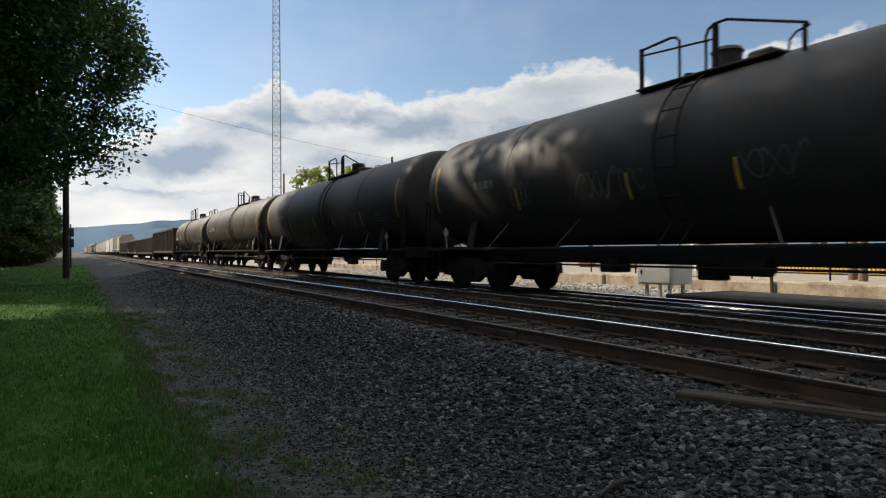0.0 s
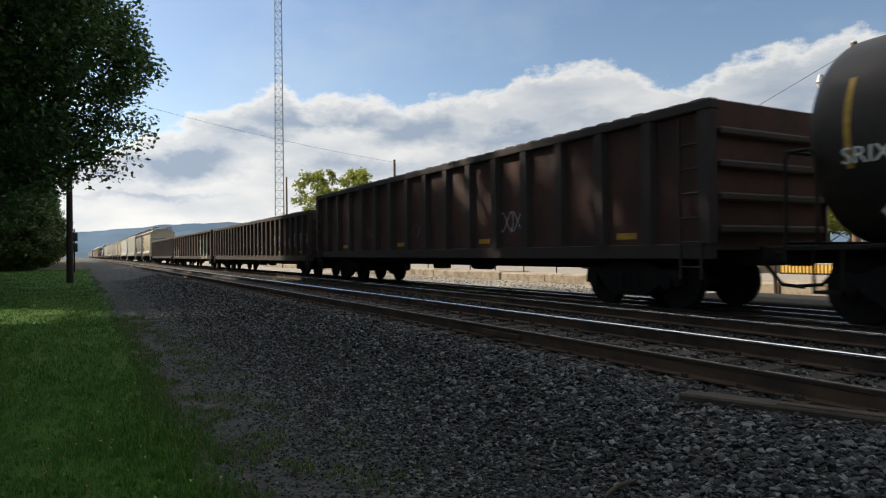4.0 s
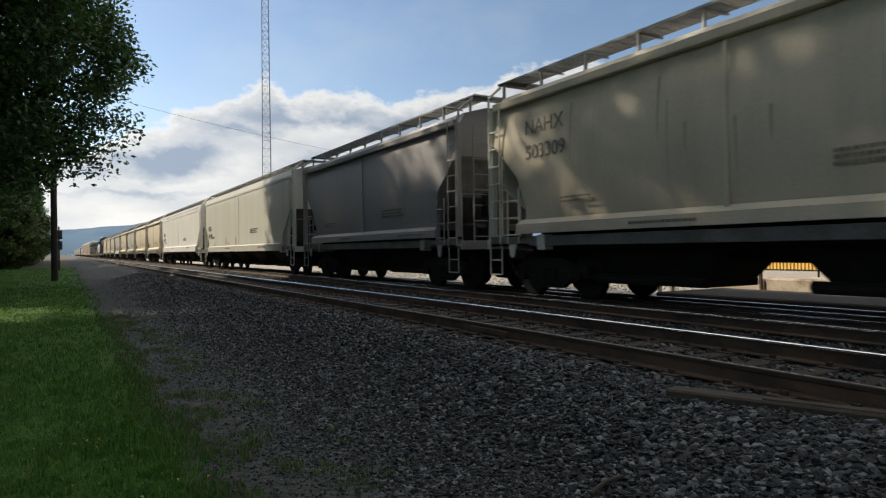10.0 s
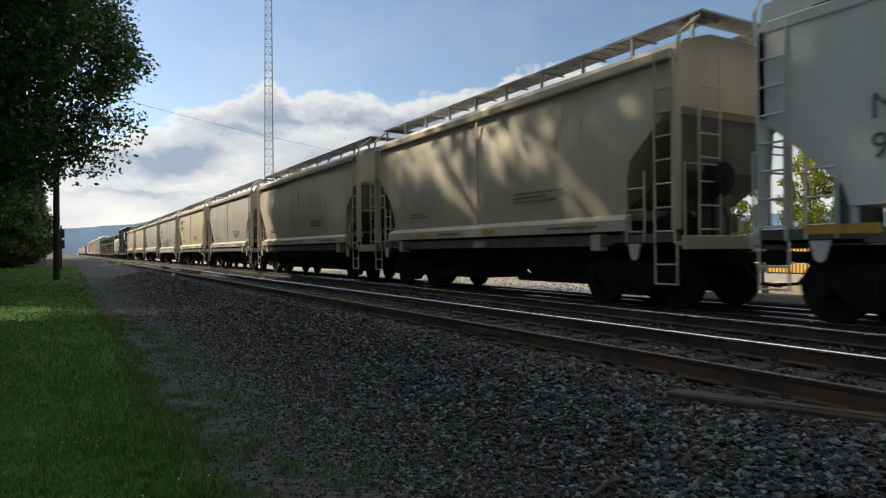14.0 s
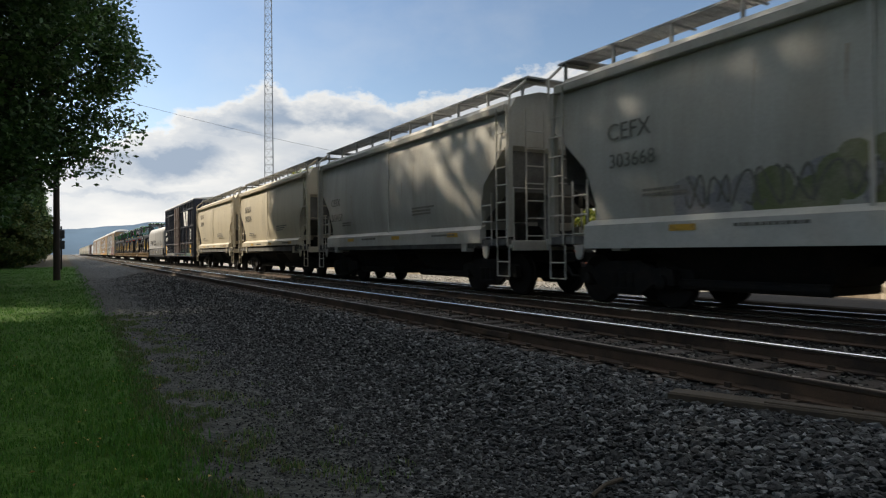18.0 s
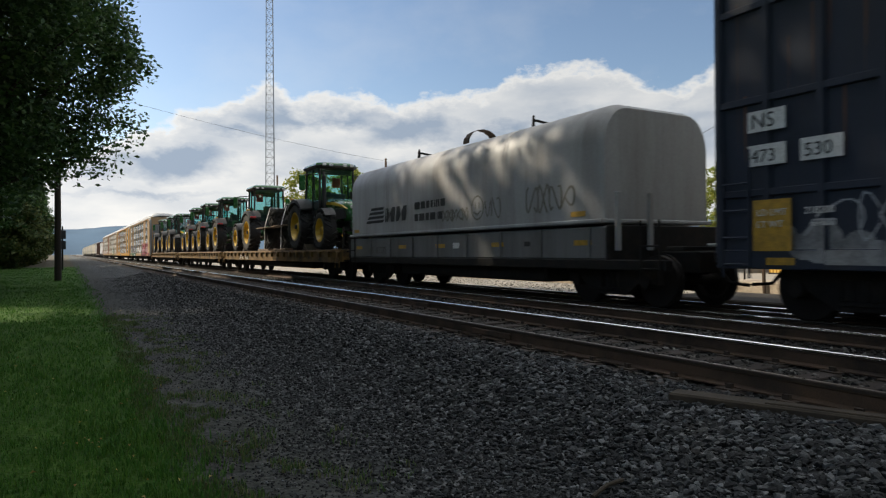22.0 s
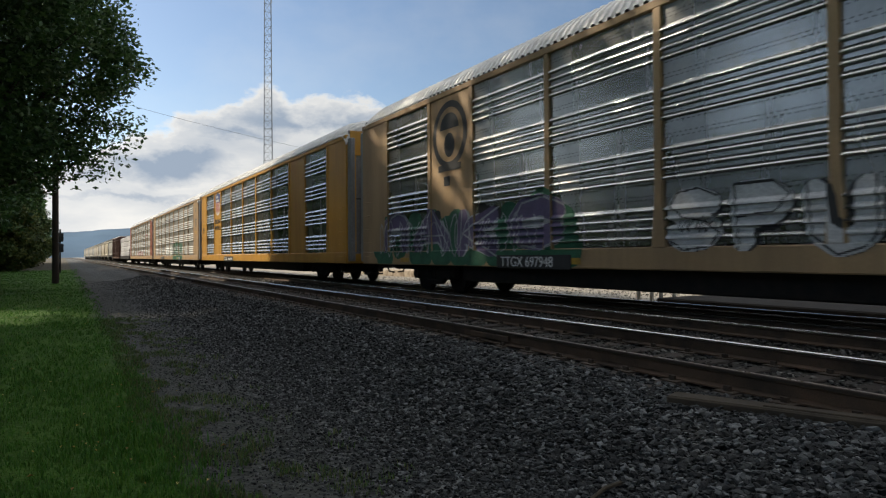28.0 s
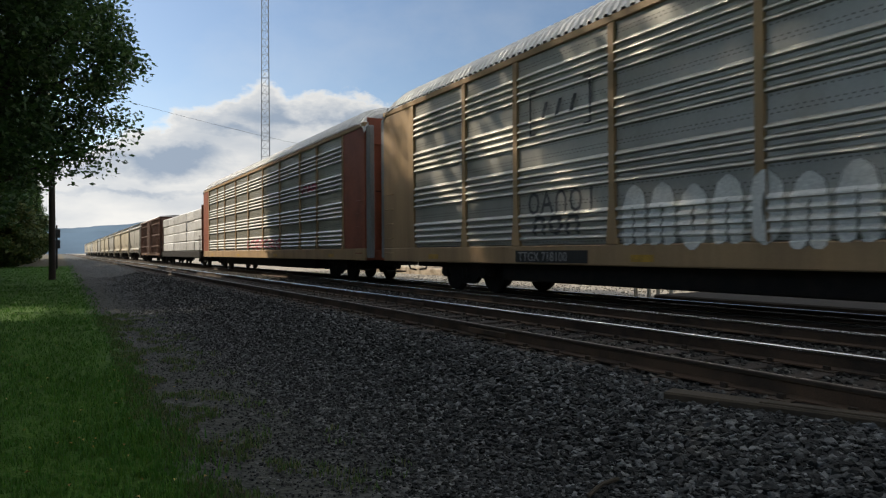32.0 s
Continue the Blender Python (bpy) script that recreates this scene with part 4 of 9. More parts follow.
def build_cabinet():
    c = thing("relay_cabinet", "pale grey steel relay cabinet standing on legs", "cabinet", at=pose(13.9, 12.7, ground_z(13.9, 12.7), 0, 0, 8))
    body = part("body", Mesh().box(-0.45, 0.45, -0.55, 0.55, 0.42, 1.1, 0.02), CABINET, c)
    part("roof", Mesh().box(-0.5, 0.5, -0.6, 0.6, 1.1, 1.14, 0.012), CABINET, c)
    part("door", Mesh().box(-0.475, -0.45, -0.48, 0.48, 0.47, 1.05, 0.008), CABINET, body)
    part("handle", Mesh().box(-0.5, -0.475, 0.38, 0.42, 0.7, 0.8, 0.005), DARK_STEEL, body)
    for i in range(3):
        part("label_plate", Mesh().box(-0.482, -0.476, 0.02 + 0.09 * i, 0.09 + 0.09 * i, 0.78, 0.92), WHITE_PAINT, body, "small white plate")
    for x in (-0.3, 0.3):
        for y in (-0.35, 0.35):
            part("leg", Mesh().box(x - 0.04, x + 0.04, y - 0.04, y + 0.04, -0.05, 0.42, 0.006), CABINET, c)
    s = thing("marker_post", "leaning rusty steel post in the gravel", "post", at=pose(16.0, 11.0, ground_z(16, 11), 3, -7, 0))
    part("post", Mesh().box(-0.04, 0.04, -0.03, 0.03, -0.1, 1.9, 0.006), RAIL_RUST, s)
    part("foot", Mesh().box(-0.12, 0.12, -0.12, 0.12, -0.03, 0.03, 0.01), RAIL_RUST, s)
    s = thing("bollard", "white steel bollard on a concrete foot", "bollard", at=(17.6, 8.7, ground_z(17.6, 8.7)))
    part("post", Mesh().cyl((0, 0, 0), (0, 0, 1.5), 0.06, n=14), WHITE_PAINT, s, smooth=True)
    part("foot", Mesh().cyl((0, 0, -0.05), (0, 0, 0.22), 0.2, 0.18, n=14), CONCRETE, s)
    s = thing("wooden_post", "thick brown wooden post beside the yellow containers", "post", at=(26.3, 14.3, -0.4))
    part("post", Mesh().cyl((0, 0, -0.05), (0, 0, 2.3), 0.17, 0.15, n=14), POLE_WOOD, s, smooth=True)


build_cabinet()


def lamp_pole(x, y, top, name_label, lamp_z, toward):
    p = thing("utility_pole", name_label, "utility pole", "utility poles", (x, y, 0))
    part("shaft", Mesh().cyl((0, 0, -0.3), (0, 0, top), 0.17, 0.12, n=14), POLE_WOOD, p, smooth=True)
    part("cap", Mesh().cyl((0, 0, top), (0, 0, top + 0.05), 0.13, 0.1, n=12), GALV, p)
    ux, uy = toward
    arm = Mesh()
    pts = [(0, 0, lamp_z - 0.6), (ux * 0.3, uy * 0.3, lamp_z - 0.08), (ux * 0.7, uy * 0.7, lamp_z + 0.1), (ux * 1.1, uy * 1.1, lamp_z + 0.08)]
    arm.tube(pts, 0.03, 8)
    part("lamp_arm", arm, GALV, p)
    lm = part("lamp_head", Mesh().cyl((ux * 1.2, uy * 1.2, lamp_z + 0.2), (ux * 1.2, uy * 1.2, lamp_z - 0.12), 0.1, 0.2, n=14), GALV, p, smooth=True)
    part("lamp_globe", Mesh().cyl((ux * 1.2, uy * 1.2, lamp_z - 0.12), (ux * 1.2, uy * 1.2, lamp_z - 0.34), 0.17, 0.08, n=14), WHITE_PAINT, lm, "pale lamp bowl", smooth=True)
    part("insulator", Mesh().cyl((0, -0.12, top - 0.25), (0, -0.22, top - 0.25), 0.05, n=8), WHITE_PAINT, p)
    return p


lamp_pole(27.95, 15.6, 9.45, "brown wooden utility pole with a street lamp arm", 8.1, (-0.5, 0.87))
lamp_pole(29.28, 63.6, 10.85, "distant wooden utility pole with a small lamp", 8.3, (-0.92, 0.4))


def wire(a, b, sag):
    w = thing("overhead_wire", "thin black overhead wire", "wire", "overhead wires", (0, 0, 0))
    a, b = Vector(a), Vector(b)
    pts = [a.lerp(b, i / 24) - Vector((0, 0, sag * 4 * (i / 24) * (1 - i / 24))) for i in range(25)]
    part("strand", Mesh().tube(pts, 0.013, 4), BLACK_PAINT, w)


wire((29.28, 63.6, 10.6), (-4.0, 58.0, 14.9), 0.55)
wire((47, 58, 4.6), (27.95, 15.6, 9.2), 0.1)


def build_tower():
    t = thing("lattice_tower", "tall slender lattice radio tower of grey steel", "radio tower", at=pose(27.3, 101.0, 0, 0, 0, 20))
    H, w0, w1 = 72.0, 0.92, 0.42
    wid = lambda z: w0 + (w1 - w0) * z / H
    legs = [(math.cos(a), math.sin(a)) for a in (0.4, 0.4 + 2.094, 0.4 + 4.189)]
    for c, s in legs:
        part("leg", Mesh().cyl((c * w0, s * w0, 0), (c * w1, s * w1, H), 0.075, 0.06, n=6), TOWER_STEEL, t)
    n = 60
    m = Mesh()
    for k in range(n):
        z0, z1 = H * k / n, H * (k + 1) / n
        for i in range(3):
            (c0, s0), (c1, s1) = legs[i], legs[(i + 1) % 3]
            a, b = wid(z0), wid(z1)
            m.cyl((c0 * a, s0 * a, z0), (c1 * a, s1 * a, z0), 0.028, n=4)
            m.cyl((c0 * a, s0 * a, z0), (c1 * b, s1 * b, z1), 0.025, n=4)
    tagged(part("bracing", m, TOWER_STEEL, t), kind="stuff")
    for z in (40, 52):
        part("antenna", Mesh().cyl((0.7, 0.3, z), (0.7, 0.3, z + 2.5), 0.05, n=6), WHITE_PAINT, t)


build_tower()
single("stub_pole", Mesh().cyl((33.6, 120.4, 0), (33.6, 120.4, 15.2), 0.22, 0.16, n=10), POLE_WOOD, "plain wooden pole standing near the tower", "utility pole")


# ---- trees and hills ----
def leaf_cloud(rnd, clumps, per, size, spread):
    """Leaves round many small clump centres; each leaf a bent four-point blade."""
    vs, fs = [], []
    for c, r in clumps:
        for _ in range(per):
            d = Vector((rnd.gauss(0, 1), rnd.gauss(0, 1), rnd.gauss(0, 0.8)))
            p = c + d.normalized() * r * (rnd.random() ** 0.5) * spread
            a = Vector((rnd.gauss(0, 1), rnd.gauss(0, 1), rnd.gauss(0, 0.6))).normalized()
            b = a.orthogonal().normalized()
            q = rnd.uniform(0, 6.28)
            b = b * math.cos(q) + a.cross(b) * math.sin(q)
            s = size * rnd.uniform(0.6, 1.3)
            k = len(vs)
            vs += [p - a * s, p + b * s * 0.55 + a * s * 0.1, p + a * s, p - b * s * 0.55 + a * s * 0.1]
            fs.append((k, k + 1, k + 2, k + 3))
    return vs, fs


def tree_data(seed, height, crown_r, crown_z0, leaf, n_clump, per, material, trunk_r=0.35, trunk_to=0.7, thin=None):
    rnd = random.Random(seed)
    wood = Mesh()
    z, x, y = -0.3, 0.0, 0.0
    pts = []
    for k in range(8):
        t = k / 7
        pts.append((Vector((x, y, -0.3 + (height * trunk_to + 0.3) * t)), trunk_r * (1 - 0.75 * t) * (1.35 if k == 0 else 1)))
        x += rnd.uniform(-0.18, 0.18)
        y += rnd.uniform(-0.18, 0.18)
    for (p, r), (q, s) in zip(pts[:-1], pts[1:]):
        wood.cyl(p, q, r, s, n=10)
    clumps = []
    mid = (height + crown_z0) / 2
    half = (height - crown_z0) / 2
    for k in range(n_clump):
        th, u = rnd.uniform(0, 6.283), rnd.uniform(-0.97, 1)
        rr = rnd.random() ** 0.4
        w = math.sqrt(max(0.05, 1 - u * u))
        lump = 1 + 0.28 * noise.noise((math.cos(th) * 1.6 + seed, math.sin(th) * 1.6, u * 2))
        c = Vector((math.cos(th) * w * crown_r * rr * lump, math.sin(th) * w * crown_r * rr * lump, mid + u * half * (0.35 + 0.65 * rr)))
        # clumps are dropped high up so dapples of sun reach the train
        if thin and rnd.random() < thin[1] * smooth_step(thin[0], thin[0] + 3.0, c.z):
            continue
        clumps.append((c, crown_r * rnd.uniform(0.10, 0.2)))
    for c, r in clumps[::5]:
        k = rnd.randrange(2, 7)
        p, s = pts[k]
        m = p.lerp(c, 0.5) + Vector((0, 0, rnd.uniform(-0.3, 0.5)))
        wood.cyl(p, m, s * 0.45, s * 0.28, n=6)
        wood.cyl(m, c, s * 0.28, 0.012, n=5)
    vs, fs = leaf_cloud(rnd, clumps, per, leaf, 1.15)
    return wood.data("trunk", BARK, True), stuff_data("crown", vs, fs, material)


def tree(datas, at, label, group="", name="tree"):
    t = thing(name, label, "tree", group, at)
    part("trunk", datas[0], None, t)
    part("crown", datas[1], None, t)
    return t


MAPLE = tree_data(3, 22.0, 6.85, 3.4, 0.125, 520, 240, LEAF, 0.45, thin=(15.5, 0.34))
MAPLE_B = tree_data(8, 24.0, 7.4, 9.2, 0.26, 370, 95, LEAF, 0.4, thin=(12.5, 0.68))
MAPLE_E = tree_data(8, 24.0, 7.4, 9.2, 0.26, 370, 95, LEAF, 0.4, thin=(13.5, 0.45))
MAPLE_C = tree_data(9, 24.0, 7.4, 9.2, 0.19, 1000, 66, LEAF, 0.4, thin=(11.4, 0.70))
tree(MAPLE, (-3.7, 36.0, -0.5), "tall leafy tree with a dense dark green crown beside the track", "shade trees")
tree(MAPLE_C, pose(-5.2, 22.0, -0.5, 0, 0, 60), "broad tall tree with a thin airy top", "shade trees")
tree(MAPLE_E, pose(-12.0, 27.0, -0.5, 0, 0, 20), "broad tall tree, out of view, added to shade the gravel path", "shade trees")
# unseen crowns added to cut the skylight on the near ballast
for x, y, g in ((-4.2, 9.5, 150), (-3.0, -3.5, 100)):
    tree(MAPLE_B, pose(x, y, -0.5, 0, 0, g), "broad tall tree, out of view, added to shade the gravel path", "shade trees")

LOWTREE = tree_data(19, 9.5, 4.6, 0.2, 0.2, 230, 90, LEAF, 0.3)
MIDTREE = tree_data(23, 17.5, 5.0, 3.4, 0.24, 300, 95, LEAF, 0.3)
for x, y, g in ((-8.2, 47.5, 140), (-7.5, 57, 10), (-7.8, 66, 90), (-8.2, 76, 170), (-8.6, 87, 250), (-9.0, 99, 330), (-8.4, 110, 60), (-8.4, 121, 200), (-8.4, 133, 20), (-8.4, 146, 80), (-8.4, 160, 120), (-8.4, 175, 220), (-8.4, 192, 260), (-8.6, 210, 300), (-9, 230, 330)):
    tree(MIDTREE, pose(x, y, -0.6, 0, 0, g), "slender dark tree standing along the grass verge", "verge trees")
for x, y, g in ((-8.2, 49, 0), (-12.5, 55, 120), (-16.0, 52, 200), (-20, 60, 40)):
    tree(LOWTREE, pose(x, y, -0.6, 0, 0, g), "low dense tree in deep shade behind the grass", "shade trees")
BUSH = tree_data(14, 5.6, 3.4, 0.0, 0.16, 120, 80, LEAF_HEDGE, 0.12, 0.5)
rnd = random.Random(31)
for k, x in enumerate((-5.6, -7.4, -9.2, -12.0, -15.0, -18.0)):
    tree(BUSH, pose(x, 88 + (k % 2), -0.6, 0, 0, 67 * k) @ Matrix.Scale(1.35, 4), "dense green bush in the shade behind the grass", "hedge", "bush")
for k in range(20):
    tree(BUSH, pose(-5.9 - 3.6 * (k % 2) - 0.008 * k * k + rnd.uniform(-0.5, 0.5), 90 + 6.0 * k + rnd.uniform(-1, 1), -0.6, 0, 0, rnd.uniform(0, 360)) @ Matrix.Scale(1.3, 4), "dense green bush in the shade behind the grass", "hedge", "bush")

# unseen bushes added so the car sides mirror something dark low down
for k in range(9):
    tree(BUSH, pose(-8.6 - 2.2 * (k % 3), 3.2 + 4.3 * k, -0.6, 0, 0, 53 * k), "dense green bush, unseen, added to darken reflections on the cars", "garden hedge", "bush")

# taller unseen trees added where the rack panels mirror the left side
for k in range(5):
    tree(LOWTREE, pose(-14.5 - 3.0 * (k % 2), 12.8 + 7.2 * k, -0.6, 0, 0, 41 * k), "low dense tree, unseen, added to darken reflections on the cars", "garden trees")

# never in view: added to block light on the ends facing the camera
for x, y, g, k in ((1.6, -17.0, 250, 1.5), (17.5, -15.0, 60, 1.7), (23.5, -13.0, 200, 1.6), (30.0, -10.0, 20, 1.8), (37.0, -13.0, 140, 1.9), (44.0, -8.0, 260, 1.8), (53.0, -6.0, 75, 1.9), (4.0, -38.0, 310, 1.9), (15.0, -40.0, 90, 1.9)):
    tree(LOWTREE, pose(x, y, -0.6, 0, 0, g) @ Matrix.Scale(k, 4), "dense unseen tree added to darken the car ends", "trees behind")

FARTREE = tree_data(5, 15.0, 5.0, 2.0, 0.24, 150, 60, LEAF_FAR, 0.25)
for x, y, s, g in ((32.5, 96, 0, 10), (37.5, 93, 0, 80), (47, 89, 0, 200), (52.5, 86, 0, 300), (57, 83, 0, 30), (80, 60, 0, 120), (84, 50, 0, 40), (90, 40, 0, 190), (95, 30, 0, 250), (50, 56, 0, 20)):
    tree(FARTREE, pose(x, y, -1.0, 0, 0, g), "distant tree with thin yellow-green autumn leaves", "far trees")


def build_hills():
    # the haze of distance is painted into the hills as blue
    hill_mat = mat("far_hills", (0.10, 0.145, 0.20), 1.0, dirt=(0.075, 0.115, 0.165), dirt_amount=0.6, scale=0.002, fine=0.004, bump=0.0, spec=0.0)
    for r, h, seed, name in ((3600, 150, 1.0, "hill_ridge"), (2500, 88, 4.0, "hill_ridge")):
        m = Mesh()
        rows = []
        for k in range(481):
            a = radians(-60 + 180 * k / 480)
            az = -60 + 180 * k / 480
            hh = h * (0.78 + 0.34 * smooth_step(-2, 16, az) + 0.2 * noise.noise((az * 0.07, seed, 0)) + 0.06 * noise.noise((az * 0.6, seed, 1)) + 0.02 * noise.noise((az * 4.0, seed, 2)))
            x, y = math.sin(a), math.cos(a)
            rows.append([(x * (r - 500), y * (r - 500), -5), (x * r, y * r, hh), (x * (r + 400), y * (r + 400), -5)])
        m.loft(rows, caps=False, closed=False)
        single(name, m, hill_mat, "long wooded ridge on the horizon, tinted blue for haze", "hill", kind="structure", smooth=True)


build_hills()

# pole with a pair of signal heads at the end of the grass
sg = thing("signal_pole", "dark wooden pole at the end of the grass", "pole", at=(-0.45, 45.5, -0.56))
part("shaft", Mesh().cyl((0, 0, -0.2), (0, 0, 9.5), 0.2, 0.15, n=12), POLE_SHADED, sg, smooth=True)
part("cross_arm", Mesh().box(-0.9, 0.9, -0.06, 0.06, 9.0, 9.12, 0.01), POLE_SHADED, sg)
sig = thing("railway_signal", "black railway signal mast with two round signal heads", "signal", at=(-0.35, 75.0, -0.85))
part("mast", Mesh().cyl((0, 0, -0.2), (0, 0, 4.6), 0.08, 0.07, n=10), DARK_STEEL, sig)
for z in (2.75, 3.8):
    hd = part("signal_head", Mesh().box(-0.3, 0.3, -0.12, 0.2, z - 0.42, z + 0.42, 0.05), BLACK_PAINT, sig)
    part("hood", Mesh().cyl((0, -0.12, z), (0, -0.4, z), 0.14, n=10), BLACK_PAINT, hd)
# ---- the train ----
# Car-space: -x faces the camera, +y points away from it, z = 0 on the rail.
TRAIN = []           # (thing, place along the train)
WHEELSETS = []


def run(t):
    """How far the train has come towards the camera after t seconds."""
    s = t / 32.0
    return -488.95 * s - 60.06 * s ** 2 + 82.38 * s ** 3 - 26.40 * s ** 4


def aboard(ob, s):
    TRAIN.append((ob, s))
    return ob


def wheelset_data():
    prof = [(-0.86, 0.0), (-0.86, 0.085), (-0.815, 0.085), (-0.815, 0.24), (-0.80, 0.30), (-0.80, 0.445), (-0.79, 0.455), (-0.69, 0.458),
            (-0.685, 0.485), (-0.66, 0.485), (-0.655, 0.36), (-0.70, 0.30), (-0.68, 0.14), (-0.62, 0.09)]
    prof = prof + [(-a, r) for a, r in prof[::-1]]
    m = Mesh().lathe(prof, 28)
    for k in range(3):
        a = 2.094 * k
        m.cyl((-0.885, 0.05 * math.cos(a), 0.05 * math.sin(a)), (-0.855, 0.05 * math.cos(a), 0.05 * math.sin(a)), 0.018, n=6)
    return m.data("wheelset", WHEEL_STEEL, True)


def side_frame_data():
    top = [(-1.15, 0.40), (-1.12, 0.66), (-0.95, 0.70), (-0.72, 0.68), (-0.42, 0.80), (0.42, 0.80), (0.72, 0.68), (0.95, 0.70), (1.12, 0.66), (1.15, 0.40)]
    bot = [(1.02, 0.40), (1.0, 0.52), (0.8, 0.52), (0.72, 0.42), (0.38, 0.2), (-0.38, 0.2), (-0.72, 0.42), (-0.8, 0.52), (-1.0, 0.52), (-1.02, 0.40)]
    m = Mesh()
    m.prism(top + bot, -1.06, -0.92, "x")
    m.box(-1.1, -0.9, -0.3, 0.3, 0.26, 0.33, 0.01)
    for k in range(3):
        y = -0.2 + 0.2 * k
        m.cyl((-1.05, y, 0.33), (-1.05, y, 0.60), 0.075, n=10)
    for y in (-0.89, 0.89):
        m.cyl((-1.12, y, 0.457), (-0.9, y, 0.457), 0.12, n=12)
    return m.data("side_frame", DARK_STEEL)


WHEELSET = wheelset_data()
SIDE_FRAME = side_frame_data()
BOLSTER = Mesh().box(-1.05, 1.05, -0.16, 0.16, 0.46, 0.78, 0.03).cyl((0, 0, 0.78), (0, 0, 0.9), 0.25, n=16).data("truck", DARK_STEEL)
COUPLER = Mesh().box(-0.09, 0.09, 0.0, 0.62, 0.78, 0.96, 0.02).box(-0.16, 0.14, 0.55, 0.78, 0.74, 1.0, 0.04).tube([(0.12, 0.1, 0.75), (0.16, 0.4, 0.45), (0.14, 0.75, 0.42)], 0.03, 6).data("coupler", DARK_STEEL)


def trucks(car, half, inset):
    for s in (-1, 1):
        t = part("truck", BOLSTER, None, car, at=(0, s * (half - inset), 0))
        part("side_frame", SIDE_FRAME, None, t)
        part("side_frame", SIDE_FRAME, None, t, at=pose(0, 0, 0, 0, 0, 180))
        for dy in (-0.89, 0.89):
            w = part("wheelset", WHEELSET, None, t)
            w.matrix_parent_inverse = Matrix.Translation((0, dy, 0.457))
            WHEELSETS.append(w)
        part("coupler", COUPLER, None, car, at=pose(0, s * (half - 0.62), 0, 0, 0, 0 if s > 0 else 180))


def ladder(x, y, z0, z1, width, material, car, along="y", step=0.38, r=0.016):
    """Two stiles and their rungs; along says which way the rungs run."""
    m = Mesh()
    d = (0, width / 2, 0) if along == "y" else (width / 2, 0, 0)
    a, b = Vector((x, y, 0)) - Vector(d), Vector((x, y, 0)) + Vector(d)
    for p in (a, b):
        m.box(p.x - 0.014, p.x + 0.014, p.y - 0.014, p.y + 0.014, z0, z1)
    n = int((z1 - z0) / step)
    for k in range(n):
        z = z0 + step * (k + 0.5)
        m.cyl((a.x, a.y, z), (b.x, b.y, z), r, n=6)
    return part("ladder", m, material, car)


GLYPHS = {
    "S": [[(0.9, 0.85), (0.6, 1), (0.25, 0.95), (0.1, 0.75), (0.3, 0.55), (0.7, 0.45), (0.9, 0.25), (0.7, 0.05), (0.3, 0), (0.05, 0.15)]],
    "P": [[(0.15, 0), (0.15, 1), (0.7, 1), (0.9, 0.8), (0.7, 0.55), (0.15, 0.5)]],
    "U": [[(0.1, 1), (0.12, 0.25), (0.4, 0), (0.7, 0.1), (0.85, 0.3), (0.88, 1)]],
    "E": [[(0.9, 1), (0.15, 1), (0.15, 0), (0.9, 0)], [(0.15, 0.5), (0.75, 0.5)]],
    "R": [[(0.15, 0), (0.15, 1), (0.7, 1), (0.9, 0.8), (0.7, 0.55), (0.15, 0.5)], [(0.45, 0.52), (0.9, 0)]],
    "A": [[(0.05, 0), (0.45, 1), (0.95, 0)], [(0.25, 0.38), (0.75, 0.38)]],
    "K": [[(0.15, 0), (0.15, 1)], [(0.85, 1), (0.18, 0.5), (0.9, 0)]],
    "M": [[(0.08, 0), (0.15, 1), (0.5, 0.35), (0.85, 1), (0.95, 0)]],
    "C": [[(0.9, 0.8), (0.6, 1), (0.25, 0.9), (0.1, 0.5), (0.25, 0.1), (0.6, 0), (0.92, 0.2)]],
    "N": [[(0.1, 0), (0.12, 1), (0.85, 0), (0.9, 1)]],
    "n": [[(0.15, 0), (0.15, 0.65), (0.3, 0.92), (0.5, 1), (0.7, 0.92), (0.85, 0.65), (0.85, 0)]],
    "o": [[(0.5, 0), (0.2, 0.15), (0.1, 0.5), (0.2, 0.85), (0.5, 1), (0.8, 0.85), (0.9, 0.5), (0.8, 0.15), (0.5, 0)]],
    "G": [[(0.9, 0.85), (0.5, 1), (0.15, 0.8), (0.1, 0.3), (0.4, 0), (0.85, 0.1), (0.88, 0.5), (0.55, 0.5)]],
    "I": [[(0.5, 0), (0.5, 1)]]}


def stroke_polys(pts, w):
    """A thick line as simple outlines: a quad for each step and a disc at each point."""
    out = []
    for (y0, z0), (y1, z1) in zip(pts[:-1], pts[1:]):
        l = math.hypot(y1 - y0, z1 - z0) or 1
        dy, dz = -(z1 - z0) / l * w, (y1 - y0) / l * w
        out.append([(y0 + dy, z0 + dz), (y1 + dy, z1 + dz), (y1 - dy, z1 - dz), (y0 - dy, z0 - dz)])
    return out + [[(y + w * math.cos(a), z + w * math.sin(a)) for a in [6.2832 * k / 10 for k in range(10)]] for y, z in pts]


